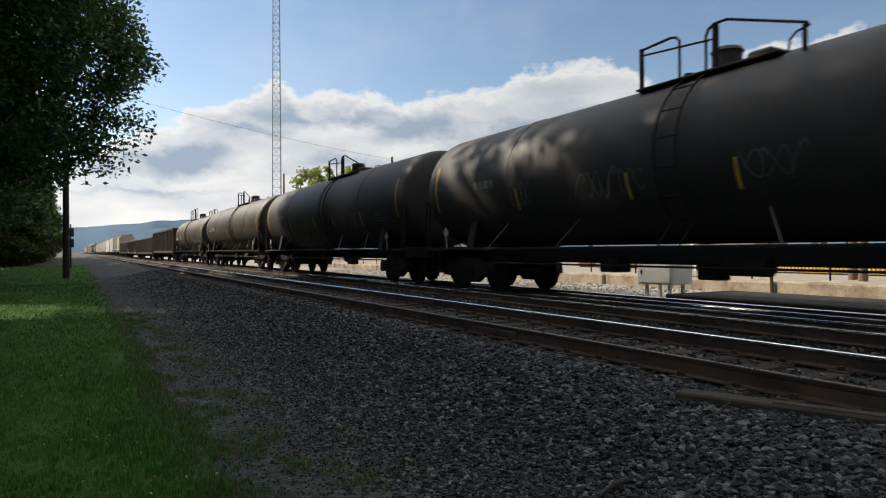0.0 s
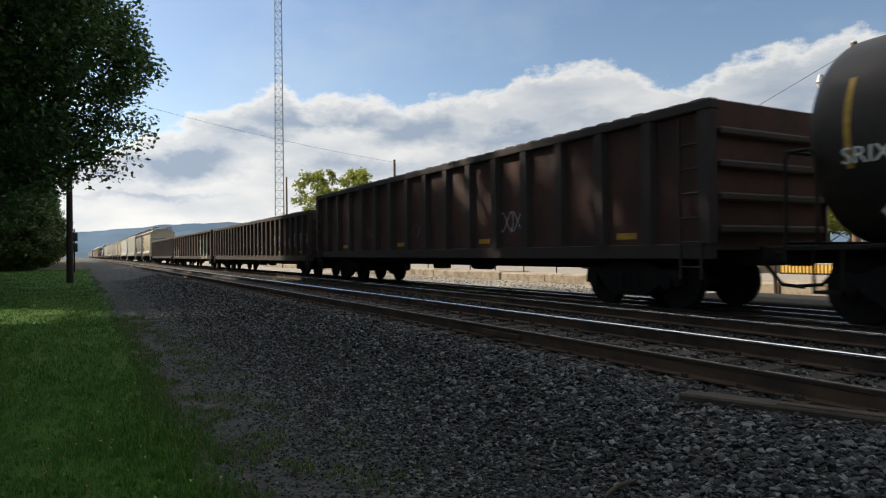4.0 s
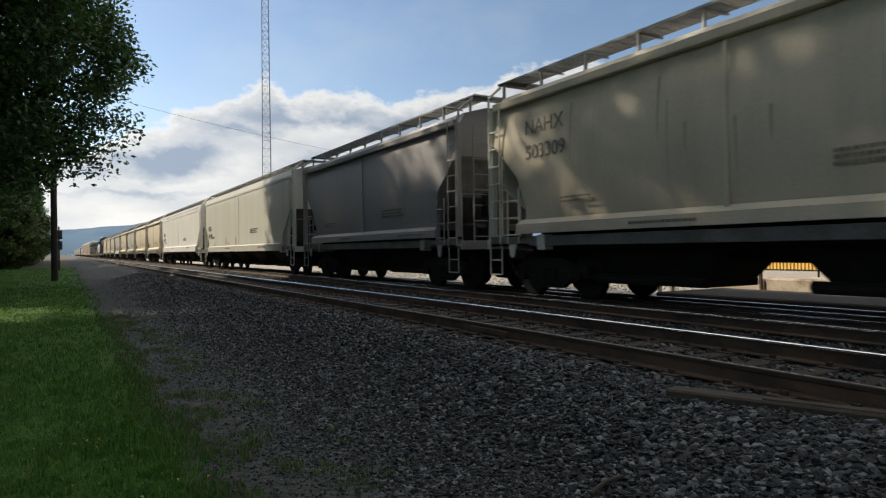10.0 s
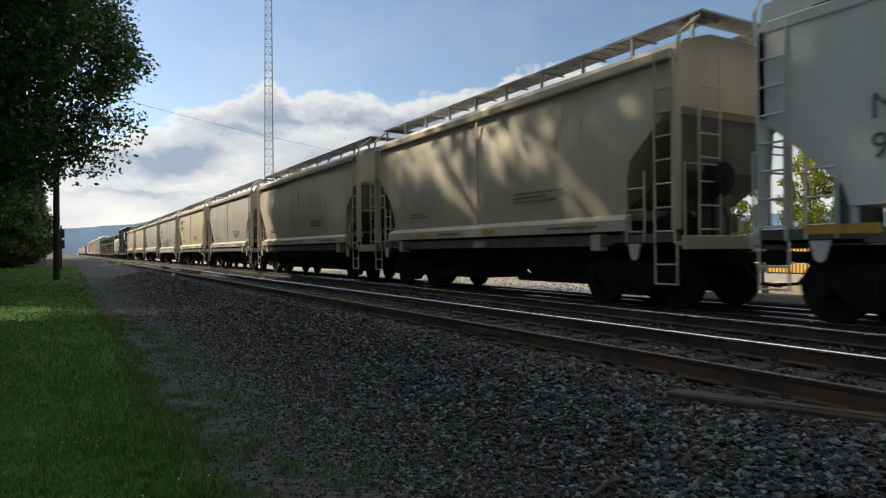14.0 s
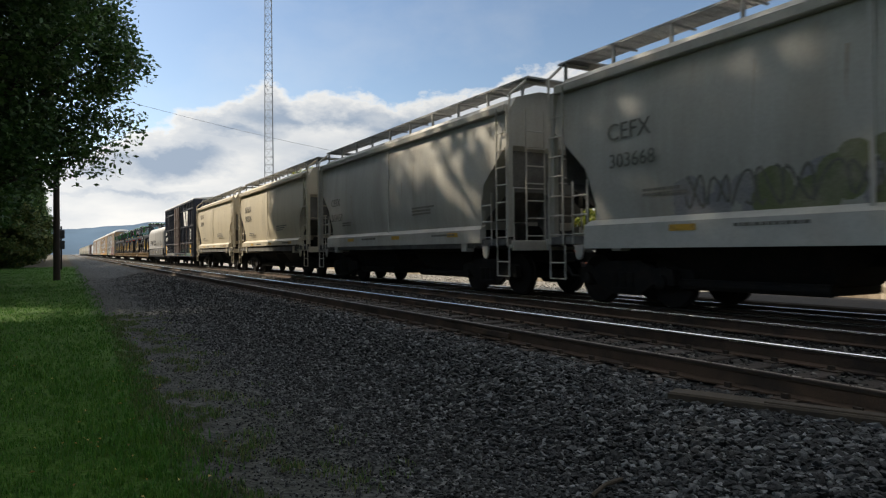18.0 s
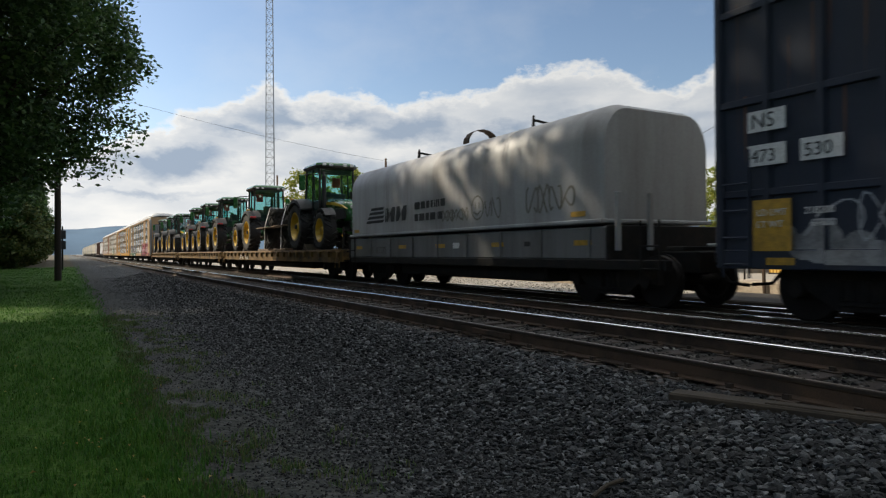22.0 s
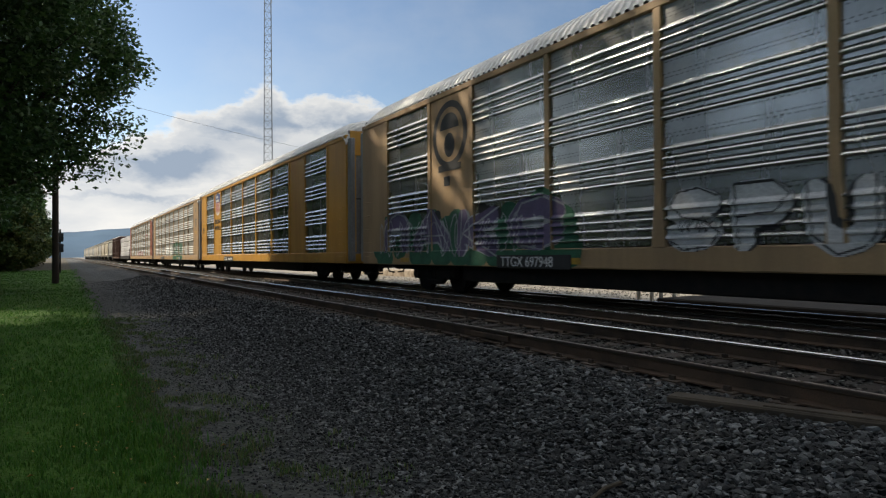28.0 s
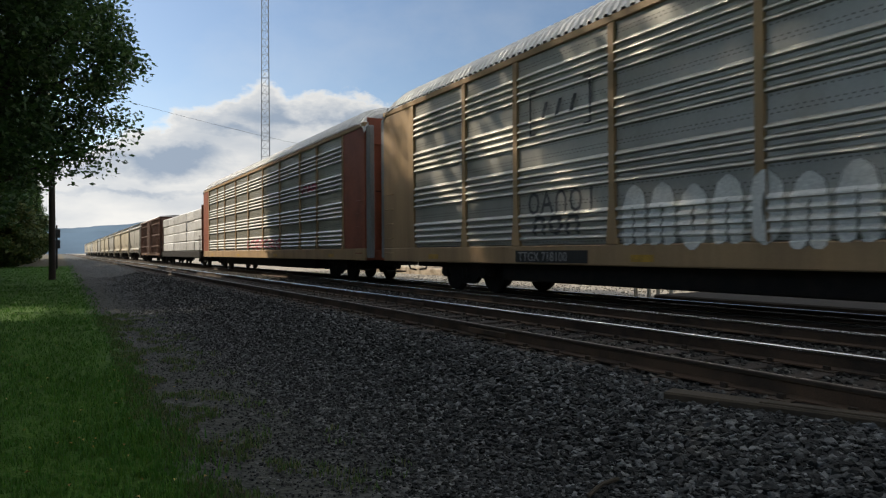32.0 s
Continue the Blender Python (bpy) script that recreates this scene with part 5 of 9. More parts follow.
def paint_on(parent, zones, polys, material, lift, name="graffiti", label="sprayed paint", step=0.02):
    """Paint within outlines (y, z) that clings to the camera's side of a car; zones: (y0, y1, depth at z) along the car."""
    z0, z1 = min(q[1] for p in polys for q in p), max(q[1] for p in polys for q in p)
    n = max(2, int((z1 - z0) / step))
    vs, fs = [], []
    for k in range(n):
        za, zb = z0 + (z1 - z0) * k / n, z0 + (z1 - z0) * (k + 1) / n
        zm, cuts = (za + zb) / 2, []
        for p in polys:
            ys = sorted(y + (v - y) * (zm - z) / (w - z) for (y, z), (v, w) in zip(p, p[1:] + p[:1]) if (z <= zm) != (w <= zm))
            cuts += list(zip(ys[::2], ys[1::2]))
        spans = []
        for a, b in sorted(cuts):
            if spans and a <= spans[-1][1]:
                spans[-1][1] = max(b, spans[-1][1])
            else:
                spans.append([a, b])
        for a, b in spans:
            for c, d, depth in zones:
                u, v = max(a, c), min(b, d)
                if v - u > 0.002:
                    xa, xb, i = depth(za) - lift, depth(zb) - lift, len(vs)
                    vs += [(xa, u, za), (xa, v, za), (xb, v, zb), (xb, u, zb)]
                    fs.append((i, i + 1, i + 2, i + 3))
    return tagged(part(name, stuff_data(name, vs, fs, material), None, parent, label), kind="stuff")


def word_polys(word, y, z, w, h, fat, lean=0.0, wave=0.0):
    """Thick letters in a row: they read from far (y) to near."""
    out = []
    for i, c in enumerate(word):
        for path in GLYPHS[c]:
            fine = []
            for (a, b), (u, v) in zip(path[:-1], path[1:]):
                fine += [(a + (u - a) * q / 3, b + (v - b) * q / 3) for q in range(3)]
            fine.append(path[-1])
            up = wave * math.sin(2.1 * i + 0.6)
            out += stroke_polys([(y - i * w - fat - (w - 1.7 * fat) * (a + lean * b), z + up + fat + (h - 2 * fat) * b) for a, b in fine], fat)
    return out


def piece(parent, zones, word, y, z, w, h, fat, fill, line, lean=0.0, wave=0.0, edge=0.045):
    """Fat sprayed letters with an outline."""
    paint_on(parent, zones, word_polys(word, y, z, w, h, fat + edge, lean, wave), line, 0.003, "graffiti_outline", "sprayed outline")
    paint_on(parent, zones, word_polys(word, y, z, w, h, fat, lean, wave), fill, 0.006, "graffiti_fill", "fat sprayed letters")


def puff_polys(y0, y1, z0, z1, seed, r0=0.14, r1=0.36, floor=0.74):
    rnd = random.Random(seed)
    out = []
    for k in range(int((y1 - y0) * 8)):
        y, z, r = rnd.uniform(y0, y1), z0 + (z1 - z0) * rnd.random() ** 1.5, rnd.uniform(r0, r1)
        out.append([(y + r * 1.2 * math.cos(t), max(floor, z + r * math.sin(t))) for t in [6.2832 * i / 14 for i in range(14)]])
    return out


def tag_polys(y0, y1, z0, z1, seed, n, w):
    """Loose handwriting without meaning."""
    rnd = random.Random(seed)
    out = []
    for k in range(n):
        c = y1 - (y1 - y0) * (k + 0.5) / n
        half, mid, tall = (y1 - y0) / n * rnd.uniform(0.45, 0.75), (z0 + z1) / 2, (z1 - z0) * rnd.uniform(0.3, 0.5)
        ph, f = rnd.uniform(0, 6.28), rnd.choice((1.5, 2, 2, 2.5))
        out += stroke_polys([(c - half * math.cos(ph + 5.2 * i / 15) * 0.9, mid + tall * math.sin(f * (ph + 5.2 * i / 15))) for i in range(16)], w)
    return out


def bars(parent, x, y, z, material, seed, rows=3, length=1.0, h=0.05):
    """Unreadable small lettering: rows of short bars."""
    rnd = random.Random(seed)
    m = Mesh()
    for r in range(rows):
        yy = y
        end = y - length * rnd.uniform(0.6, 1.0)
        while yy > end:
            w = rnd.uniform(0.03, 0.09) * h / 0.05
            m.box(x - 0.004, x, yy - w, yy, z - r * h * 1.7 - h, z - r * h * 1.7)
            yy -= w + 0.02 * h / 0.05
    return tagged(part("stencil_mark", m, material, parent), kind="stuff")


def patch(parent, x, y0, y1, z0, z1, material, name="patch", label=""):
    return part(name, Mesh().box(x - 0.004, x, y0, y1, z0, z1), material, parent, label)


# -- tank cars --
def hoop(car, y, w, z0, z1, cz, r):
    """A stripe that follows the round of the tank."""
    m = Mesh()
    m.loft([[(-math.sqrt(r * r - (z - cz) ** 2) - 0.006, y - w, z), (-math.sqrt(r * r - (z - cz) ** 2) - 0.006, y + w, z)] for z in [z0 + (z1 - z0) * k / 8 for k in range(9)]], caps=False, closed=False)
    return part("reflective_stripe", m, YELLOW_TAPE, car, "faded yellow stripe")


def head_words(car, y, lines):
    """Lettering on the head that faces the camera: (word, x, z, size)."""
    for w, x, z, size in lines:
        me = WORDS[w].copy()
        me.materials.clear()
        me.materials.append(WHITE_PAINT)
        me.transform(Matrix.Translation((x, y, z)) @ Euler((radians(90), 0, 0)).to_matrix().to_4x4() @ Matrix.Diagonal((size, size, 1, 1)))
        part("lettering", me, WHITE_PAINT, car)


def side_wash(parent, depth, y0, y1, z0, z1, material, seed, n=9, name="rust_stain", label="run of rust and grime"):
    """Long thin runs of rust and grime below seams and rivets; depth: where the surface lies at a height."""
    rnd = random.Random(seed)
    vs, fs = [], []
    for k in range(n):
        y, top, w = rnd.uniform(y0, y1), rnd.uniform(z0 + 0.5 * (z1 - z0), z1), rnd.uniform(0.008, 0.03)
        low, lift = top - (z1 - z0) * rnd.uniform(0.2, 0.6), 0.003 + 0.0005 * (k % 5)
        for i in range(7):
            z, u = top + (low - top) * i / 6, w * (1 - i / 6) ** 0.6 * rnd.uniform(0.7, 1.0)
            vs += [(depth(z) - lift, y - u, z), (depth(z) - lift, y + u, z)]
        q = len(vs) - 14
        fs += [(q + 2 * i, q + 2 * i + 1, q + 2 * i + 3, q + 2 * i + 2) for i in range(6)]
    return tagged(part(name, stuff_data(name, vs, fs, material), None, parent, label), kind="stuff")


def tank_car(s0, s1, paint, label, seed, dome_off=0.0, word="", tags=False, rail=1.85, r=1.47, cz=2.56, gap=0.55, short=0.0):
    L = s1 - s0
    half = L / 2
    car = aboard(thing("tank_car", label, "tank car", "tank cars"), (s0 + s1) / 2)
    b = half - gap
    near = b - short
    prof = [(-b, 0.0)] + [(-b + 0.5 * (1 - math.cos(a) ** 0.62), r * math.sin(a) ** 0.62) for a in [math.pi / 2 * k / 14 for k in range(1, 15)]]
    prof = [(y + short, q) for y, q in prof] + [(-y, q) for y, q in prof[::-1]]
    tank = part("tank", Mesh().lathe(prof, 48, (0, cz), "y"), paint, car, smooth=True)
    for y in (-b * 0.52, 0.0, b * 0.52):
        part("weld_band", Mesh().lathe([(y - 0.12, r), (y - 0.11, r + 0.012), (y + 0.11, r + 0.012), (y + 0.12, r)], 48, (0, cz), "y"), paint, tank, smooth=True)
    part("sill", Mesh().box(-0.32, 0.32, -half + 0.65, half - 0.65, 0.72, 1.02, 0.02), DARK_STEEL, car)
    for s in (-1, 1):
        part("end_platform", Mesh().box(-1.48, 1.48, s * (b - 1.15), s * (half - 0.68), 0.98, 1.05, 0.01).box(-1.45, 1.45, s * (half - 0.72), s * (half - 0.66), 0.8, 1.1, 0.01), DARK_STEEL, car)
        part("saddle", Mesh().prism([(-1.35, 1.02), (1.35, 1.02), (1.2, 1.75), (0.6, 1.25), (-0.6, 1.25), (-1.2, 1.75)], s * (b - 2.2) - 0.15, s * (b - 2.2) + 0.15), DARK_STEEL, car)
        for sx in (-1, 1):
            part("end_handrail", Mesh().tube([(sx * 1.45, s * (b - 0.35), 1.05), (sx * 1.45, s * (b - 0.35), 2.2), (sx * 1.45, s * (b - 0.25), 2.3), (sx * 1.45, s * (half - 0.75), 2.3), (sx * 1.45, s * (half - 0.72), 2.2), (sx * 1.45, s * (half - 0.72), 1.05)], 0.024, 6), DARK_STEEL, car)
        part("end_handrail", Mesh().tube([(-1.45, s * (half - 0.75), 2.3), (1.45, s * (half - 0.75), 2.3)], 0.024, 6), DARK_STEEL, car)
        part("step", Mesh().box(-1.5, -1.2, s * (half - 1.3) - 0.2, s * (half - 1.3) + 0.2, 0.42, 0.46).box(-1.5, -1.47, s * (half - 1.3) - 0.2, s * (half - 1.3) - 0.17, 0.42, 1.0).box(-1.5, -1.47, s * (half - 1.3) + 0.17, s * (half - 1.3) + 0.2, 0.42, 1.0), DARK_STEEL, car)
        for yb in (b - 3.2, b * 0.3):
            part("brace", Mesh().tube([(-1.45, s * yb, 1.06), (-1.15, s * (yb - 0.38), 1.6)], 0.013, 6), COIL_BODY, car)
        d = 0.14
        part("placard", Mesh().add([(-1.51, s * (b - 1.3) + a, 1.44 + c) for a, c in ((-d, 0), (0, -d * 1.1), (d, 0), (0, d * 1.1))], [(0, 1, 2, 3)]).box(-1.5, -1.48, s * (b - 1.3) - 0.02, s * (b - 1.3) + 0.02, 1.05, 1.3), COIL_GREY, car, "pale hazard diamond")
        part("placard", Mesh().add([(0.75 + a, s * (half - 0.74), 1.5 + c) for a, c in ((-d, 0), (0, -d * 1.1), (d, 0), (0, d * 1.1))], [(0, 1, 2, 3)]), COIL_GREY, car, "pale hazard diamond")
        hoop(car, s * ((near if s < 0 else b) - 0.72), 0.042, 2.0, 3.15, cz, r)
    part("side_walk", Mesh().box(-1.5, -1.4, -b + 1.0, b - 1.0, 1.0, 1.06, 0.01).box(1.4, 1.5, -b + 1.0, b - 1.0, 1.0, 1.06, 0.01), DARK_STEEL, car)
    part("brake_rigging", Mesh().cyl((-0.5, -1.6, 0.72), (-0.5, -0.8, 0.72), 0.16, n=10).cyl((-0.4, -0.3, 0.75), (-0.4, 1.5, 0.75), 0.03, n=6).box(-0.6, -0.2, 1.6, 2.1, 0.55, 0.85, 0.03).box(-0.15, 0.15, -0.4, 0.1, 0.45, 0.8, 0.03).tube([(-1.1, -b + 2.5, 0.7), (-1.1, b - 2.5, 0.7)], 0.02, 6), DARK_STEEL, car)
    # top fittings
    d, zt = dome_off, cz + r
    part("manway", Mesh().cyl((0, d, zt - 0.1), (0, d, zt + 0.34), 0.25, n=20).cyl((0, d, zt + 0.34), (0, d, zt + 0.4), 0.28, 0.24, n=20), paint, car, smooth=True)
    part("valve_housing", Mesh().box(-0.25, 0.25, d - 1.0, d - 0.55, zt - 0.1, zt + 0.16, 0.04), paint, car)
    part("vent_pipe", Mesh().cyl((0, d + 0.8, zt - 0.1), (0, d + 0.8, zt + 0.16), 0.1, n=12), paint, car)
    part("platform", Mesh().box(-0.84, -0.42, d - 1.5, d + 1.3, zt - 0.16, zt - 0.12, 0.008).box(0.42, 0.84, d - 1.5, d + 1.3, zt - 0.16, zt - 0.12, 0.008), DARK_STEEL, car)
    if not tags:
        x = -0.78
        m = Mesh().tube([(x, d + 0.34, zt - 0.1), (x, d + 0.34, zt + 0.52), (x, d + 0.42, zt + 0.6), (x, d + 0.54, zt + 0.62), (x, d + 1.2, zt + 0.58)], 0.024, 7)
        m.box(x - 0.03, x + 0.03, d + 1.17, d + 1.23, zt - 0.2, zt + 0.6)
        m.tube([(x, d + 1.2, zt + 0.48), (x, d - 0.3, zt + 0.36)], 0.018, 6)
        part("railing", m, DARK_STEEL, car)
        m = Mesh().tube([(x, d - 0.2, zt - 0.15), (x, d - 0.2, zt + 0.44), (x, d - 0.25, zt + 0.54), (x, d - 0.36, zt + 0.6), (x, d - 0.6, zt + 0.6), (x, d - rail - 0.05, zt + 0.16), (x, d - rail - 0.09, zt + 0.1)], 0.024, 7)
        m.box(x - 0.04, x + 0.04, d - 0.42, d - 0.35, zt - 0.15, zt + 0.59)
        m.tube([(x, d - rail + 0.22, zt - 0.2), (x, d - rail + 0.2, zt - 0.02), (x, d - rail + 0.1, zt + 0.07), (x, d - rail - 0.09, zt + 0.11)], 0.018, 6)
        m.box(x - 0.025, x + 0.025, d - rail - 0.05, d - rail, zt - 0.25, zt + 0.14)
        part("railing", m, DARK_STEEL, car)
        part("railing", Mesh().tube([(0.78, d + 0.25, zt - 0.15), (0.78, d + 0.25, zt + 0.28), (0.78, d + 0.1, zt + 0.36), (0.78, d - 0.25, zt + 0.36), (0.78, d - 0.33, zt + 0.28), (0.78, d - 0.33, zt - 0.15)], 0.02, 6), DARK_STEEL, car)
    for sx in (-1, 1) if tags else ():
        x = sx * 0.78
        m = Mesh().tube([(x, d + 0.34, zt - 0.1), (x, d + 0.34, zt + 0.6), (x, d + 0.42, zt + 0.69), (x, d + 0.54, zt + 0.71), (x, d + 1.25, zt + 0.66)], 0.024, 7)
        m.box(x - 0.03, x + 0.03, d + 1.22, d + 1.28, zt - 0.2, zt + 0.68)
        m.tube([(x, d + 1.25, zt + 0.5), (x, d + 0.3, zt + 0.42)], 0.018, 6)
        part("railing", m, DARK_STEEL, car)
        m = Mesh().tube([(x, d - 0.22, zt - 0.1), (x, d - 0.22, zt + 0.56), (x, d - 0.32, zt + 0.67), (x, d - 0.46, zt + 0.70), (x, d - 1.2, zt + 0.74), (x, d - rail + 0.12, zt + 0.70), (x, d - rail + 0.02, zt + 0.64), (x, d - rail, zt - 0.2)], 0.024, 7)
        m.box(x - 0.05, x + 0.05, d - 1.26, d - 1.16, zt - 0.15, zt + 0.74)
        m.tube([(x, d - rail + 0.67, zt - 0.15), (x, d - rail + 0.67, zt + 0.22), (x, d - rail + 0.57, zt + 0.31), (x, d - rail, zt + 0.38)], 0.018, 6)
        part("railing", m, DARK_STEEL, car)
    m = Mesh()
    arc = [(-(r + 0.07) * math.cos(a), cz + (r + 0.07) * math.sin(a)) for a in [radians(-45 + 9 * k) for k in range(13)]]
    for y in (d - 0.22, d + 0.22):
        m.tube([(-1.48, y, 1.03)] + [(x, y, z) for x, z in arc], 0.02, 5)
    for x, z in arc[::2]:
        m.tube([(x, d - 0.22, z), (x, d + 0.22, z)], 0.014, 5)
    part("ladder", m, DARK_STEEL, car)
    if tags:
        part("notice_plate", Mesh().add([(-1.40, 4.0, 2.02), (-1.40, 4.5, 2.02), (-1.478, 4.5, 2.45), (-1.478, 4.0, 2.45)], [(0, 1, 2, 3)]), YELLOW_TAPE, car, "square yellow notice plate")
        lettering("SRIX 23504", WHITE_PAINT, car, -1.44, 7.1, 2.05, 0.3)
        head_words(car, -near + 0.005, [("SRIX 23504", -0.34, 2.98, 0.17)])
        m = Mesh()
        for i, w in enumerate((0.62, 0.5)):
            m.box(-0.2, -0.2 + w, -near, -near + 0.01, 2.82 - 0.12 * i, 2.87 - 0.12 * i)
        part("stencil_mark", m, COIL_GREY, car)

    if word:
        lettering(word, COIL_GREY, car, -1.478, 6.4, 2.36, 0.36)
    # a ruled notice panel, thin tags and small stencils, all on the round of the tank
    skin = [(-b + 0.6, b - 0.6, lambda z: -math.sqrt(max(0.01, r * r - (z - cz) ** 2)))]
    paint_on(car, skin, [[(-b + 2.5, z), (-b + 2.5 - w, z), (-b + 2.5 - w, z + 0.03), (-b + 2.5, z + 0.03)] for z, w in ((1.95, 1.0), (2.03, 1.2), (2.11, 0.9), (2.19, 1.1))], DIM_SPRAY, 0.004, "stencil_mark", "ruled notice panel")
    paint_on(car, skin, [[(b - 2.6 - 0.22 * k, 2.42), (b - 2.76 - 0.22 * k, 2.42), (b - 2.76 - 0.22 * k, 2.6), (b - 2.6 - 0.22 * k, 2.6)] for k in range(4)], DIM_SPRAY, 0.004, "stencil_mark", "faded stencil")
    for k, ya in enumerate((-b + 5.2, -b + 8.0, 0.8, b - 4.8)):
        paint_on(car, skin, tag_polys(ya, ya + 1.1, 1.9, 2.5, seed * 7 + k, 3, 0.011), DIM_SPRAY, 0.004)
    if tags:
        paint_on(car, skin, tag_polys(-7.0, -6.35, 2.3, 3.05, 5, 2, 0.022) + tag_polys(-6.6, -6.2, 2.1, 2.4, 6, 3, 0.014), SILVER_SPRAY, 0.005)
        paint_on(car, skin, tag_polys(-5.4, -2.2, 1.62, 2.0, 17, 9, 0.016) + tag_polys(3.2, 4.6, 1.75, 2.2, 18, 4, 0.014), SILVER_SPRAY, 0.005)
        paint_on(car, skin, [[(-4.9, z), (-6.0, z), (-6.0, z + 0.035), (-4.9, z + 0.035)] for z in (2.02, 2.09, 2.16, 2.23, 2.3)], DIM_SPRAY, 0.004, "stencil_mark", "ruled notice panel")
    if seed == 2:
        paint_on(car, skin, tag_polys(-4.9, -1.9, 1.78, 2.3, 33, 8, 0.014) + tag_polys(-4.7, -3.6, 1.85, 2.35, 34, 3, 0.02), DIM_SPRAY, 0.005)
    for y in (-b * 0.55, -b * 0.21, b * 0.06, b * 0.47):
        hoop(car, y, 0.035, 1.87, 2.33, cz, r)
    trucks(car, half, 2.2)
    return car


# -- gondolas --
GRAFFITI_MATS = [DIM_SPRAY, DIM_SPRAY, TEAL_SPRAY, SILVER_SPRAY]


def gondola(s0, s1, zt, zb, paint, label, seed, posts, marks=(), artwork=None, upright=False):
    L = s1 - s0
    half = L / 2
    e = half - 0.5
    rnd = random.Random(seed)
    car = aboard(thing("gondola_car", label, "gondola car", "gondola cars"), (s0 + s1) / 2)
    for sx in (-1, 1):
        w = part("side_wall", Mesh().box(sx * 1.38, sx * 1.33, -e, e, zb, zt, 0.005), paint, car)
        part("top_chord", Mesh().box(sx * 1.5, sx * 1.28, -e - 0.05, e + 0.05, zt - 0.17, zt, 0.02), GON_DARK, w)
        part("side_sill", Mesh().box(sx * 1.46, sx * 1.3, -e, e, zb - 0.14, zb + 0.1, 0.015), GON_DARK, w)
        for k in range(posts + 1):
            y = -e + 0.08 + (2 * e - 0.16) * k / posts
            part("post", Mesh().prism([(sx * 1.38, y - 0.15), (sx * 1.5, y - 0.1), (sx * 1.5, y + 0.1), (sx * 1.38, y + 0.15)], zb + 0.1, zt - 0.17, "z"), GON_DARK, w)
    m = Mesh()
    n = int(2 * e / 0.42)
    for k in range(n):
        y = -e + 2 * e * (k + 0.5) / n
        m.box(-1.46, -1.34, y - 0.13, y + 0.13, zt, zt + 0.022 * rnd.uniform(0.5, 1.4), 0.006)
    tagged(part("rim_edge", m, GON_DARK, car), kind="stuff")
    for s in (-1, 1):
        w = part("end_wall", Mesh().box(-1.33, 1.33, s * e, s * (e - 0.06), zb, zt, 0.005), paint, car)
        for k in range(4):
            z = zb + 0.25 + (zt - zb - 0.3) * k / 4
            part("end_rib", Mesh().box(-1.3, 1.3, s * e, s * (e + 0.09), z, z + 0.13, 0.03), GON_DARK, w)
        ladder(-1.48, s * (e - 0.35), zb - 0.45, zt - 0.2, 0.4, GON_DARK, car)
        part("draft_sill", Mesh().box(-0.3, 0.3, s * (e - 2.6), s * (e + 0.1), 0.74, 1.05, 0.02), DARK_STEEL, car)
    part("floor", Mesh().box(-1.33, 1.33, -e, e, zb, zb + 0.06), GON_DARK, car)
    part("center_sill", Mesh().box(-0.3, 0.3, -e + 2, e - 2, zb - 0.35, zb, 0.02), DARK_STEEL, car)
    part("brake_rigging", Mesh().cyl((-0.6, -2.0, zb - 0.28), (-0.6, -1.2, zb - 0.28), 0.16, n=10).box(-0.7, -0.3, 0.6, 1.0, zb - 0.45, zb - 0.15, 0.03).tube([(-0.9, -e + 2, zb - 0.25), (-0.9, e - 2, zb - 0.25)], 0.02, 5), DARK_STEEL, car)
    bay = (2 * e - 0.16) / posts
    for k in range(posts):
        y0 = -e + 0.08 + bay * k + 0.16
        y1 = y0 + bay - 0.32
        if k % 4 == 1:
            dy, dz0, dz1 = (0.06, 0.04, 0.5) if upright else (0.24, 0.2, 0.31)
            patch(car, -1.383, (y0 + y1) / 2 - dy, (y0 + y1) / 2 + dy, zb + dz0, zb + dz1, YELLOW_TAPE, "reflective_patch", "yellow reflective patch")
        if rnd.random() < (0.7 if seed == 42 else 0.3):
            paint_on(car, [(y0, y1, lambda z: -1.384)], tag_polys(y0, y1, zb + 0.45, zb + 0.45 + rnd.uniform(0.4, 0.75), seed * 31 + k, 3 if seed == 42 else 2, 0.014), SILVER_SPRAY if seed == 42 else rnd.choice(GRAFFITI_MATS), 0.002)
    zones, last = [], -e
    for k in range(posts + 1):
        y = -e + 0.08 + (2 * e - 0.16) * k / posts
        zones += [(last, y - 0.1, lambda z: -1.384 if z > zb + 0.1 else -1.462), (y - 0.1, y + 0.1, lambda z: -1.502)]
        last = y + 0.1
    if artwork:
        artwork(car, zones)
    for word, y, z, size in marks:
        lettering(word, WHITE_PAINT, car, -1.384, y, z, size)
    trucks(car, half, 2.6)
    return car


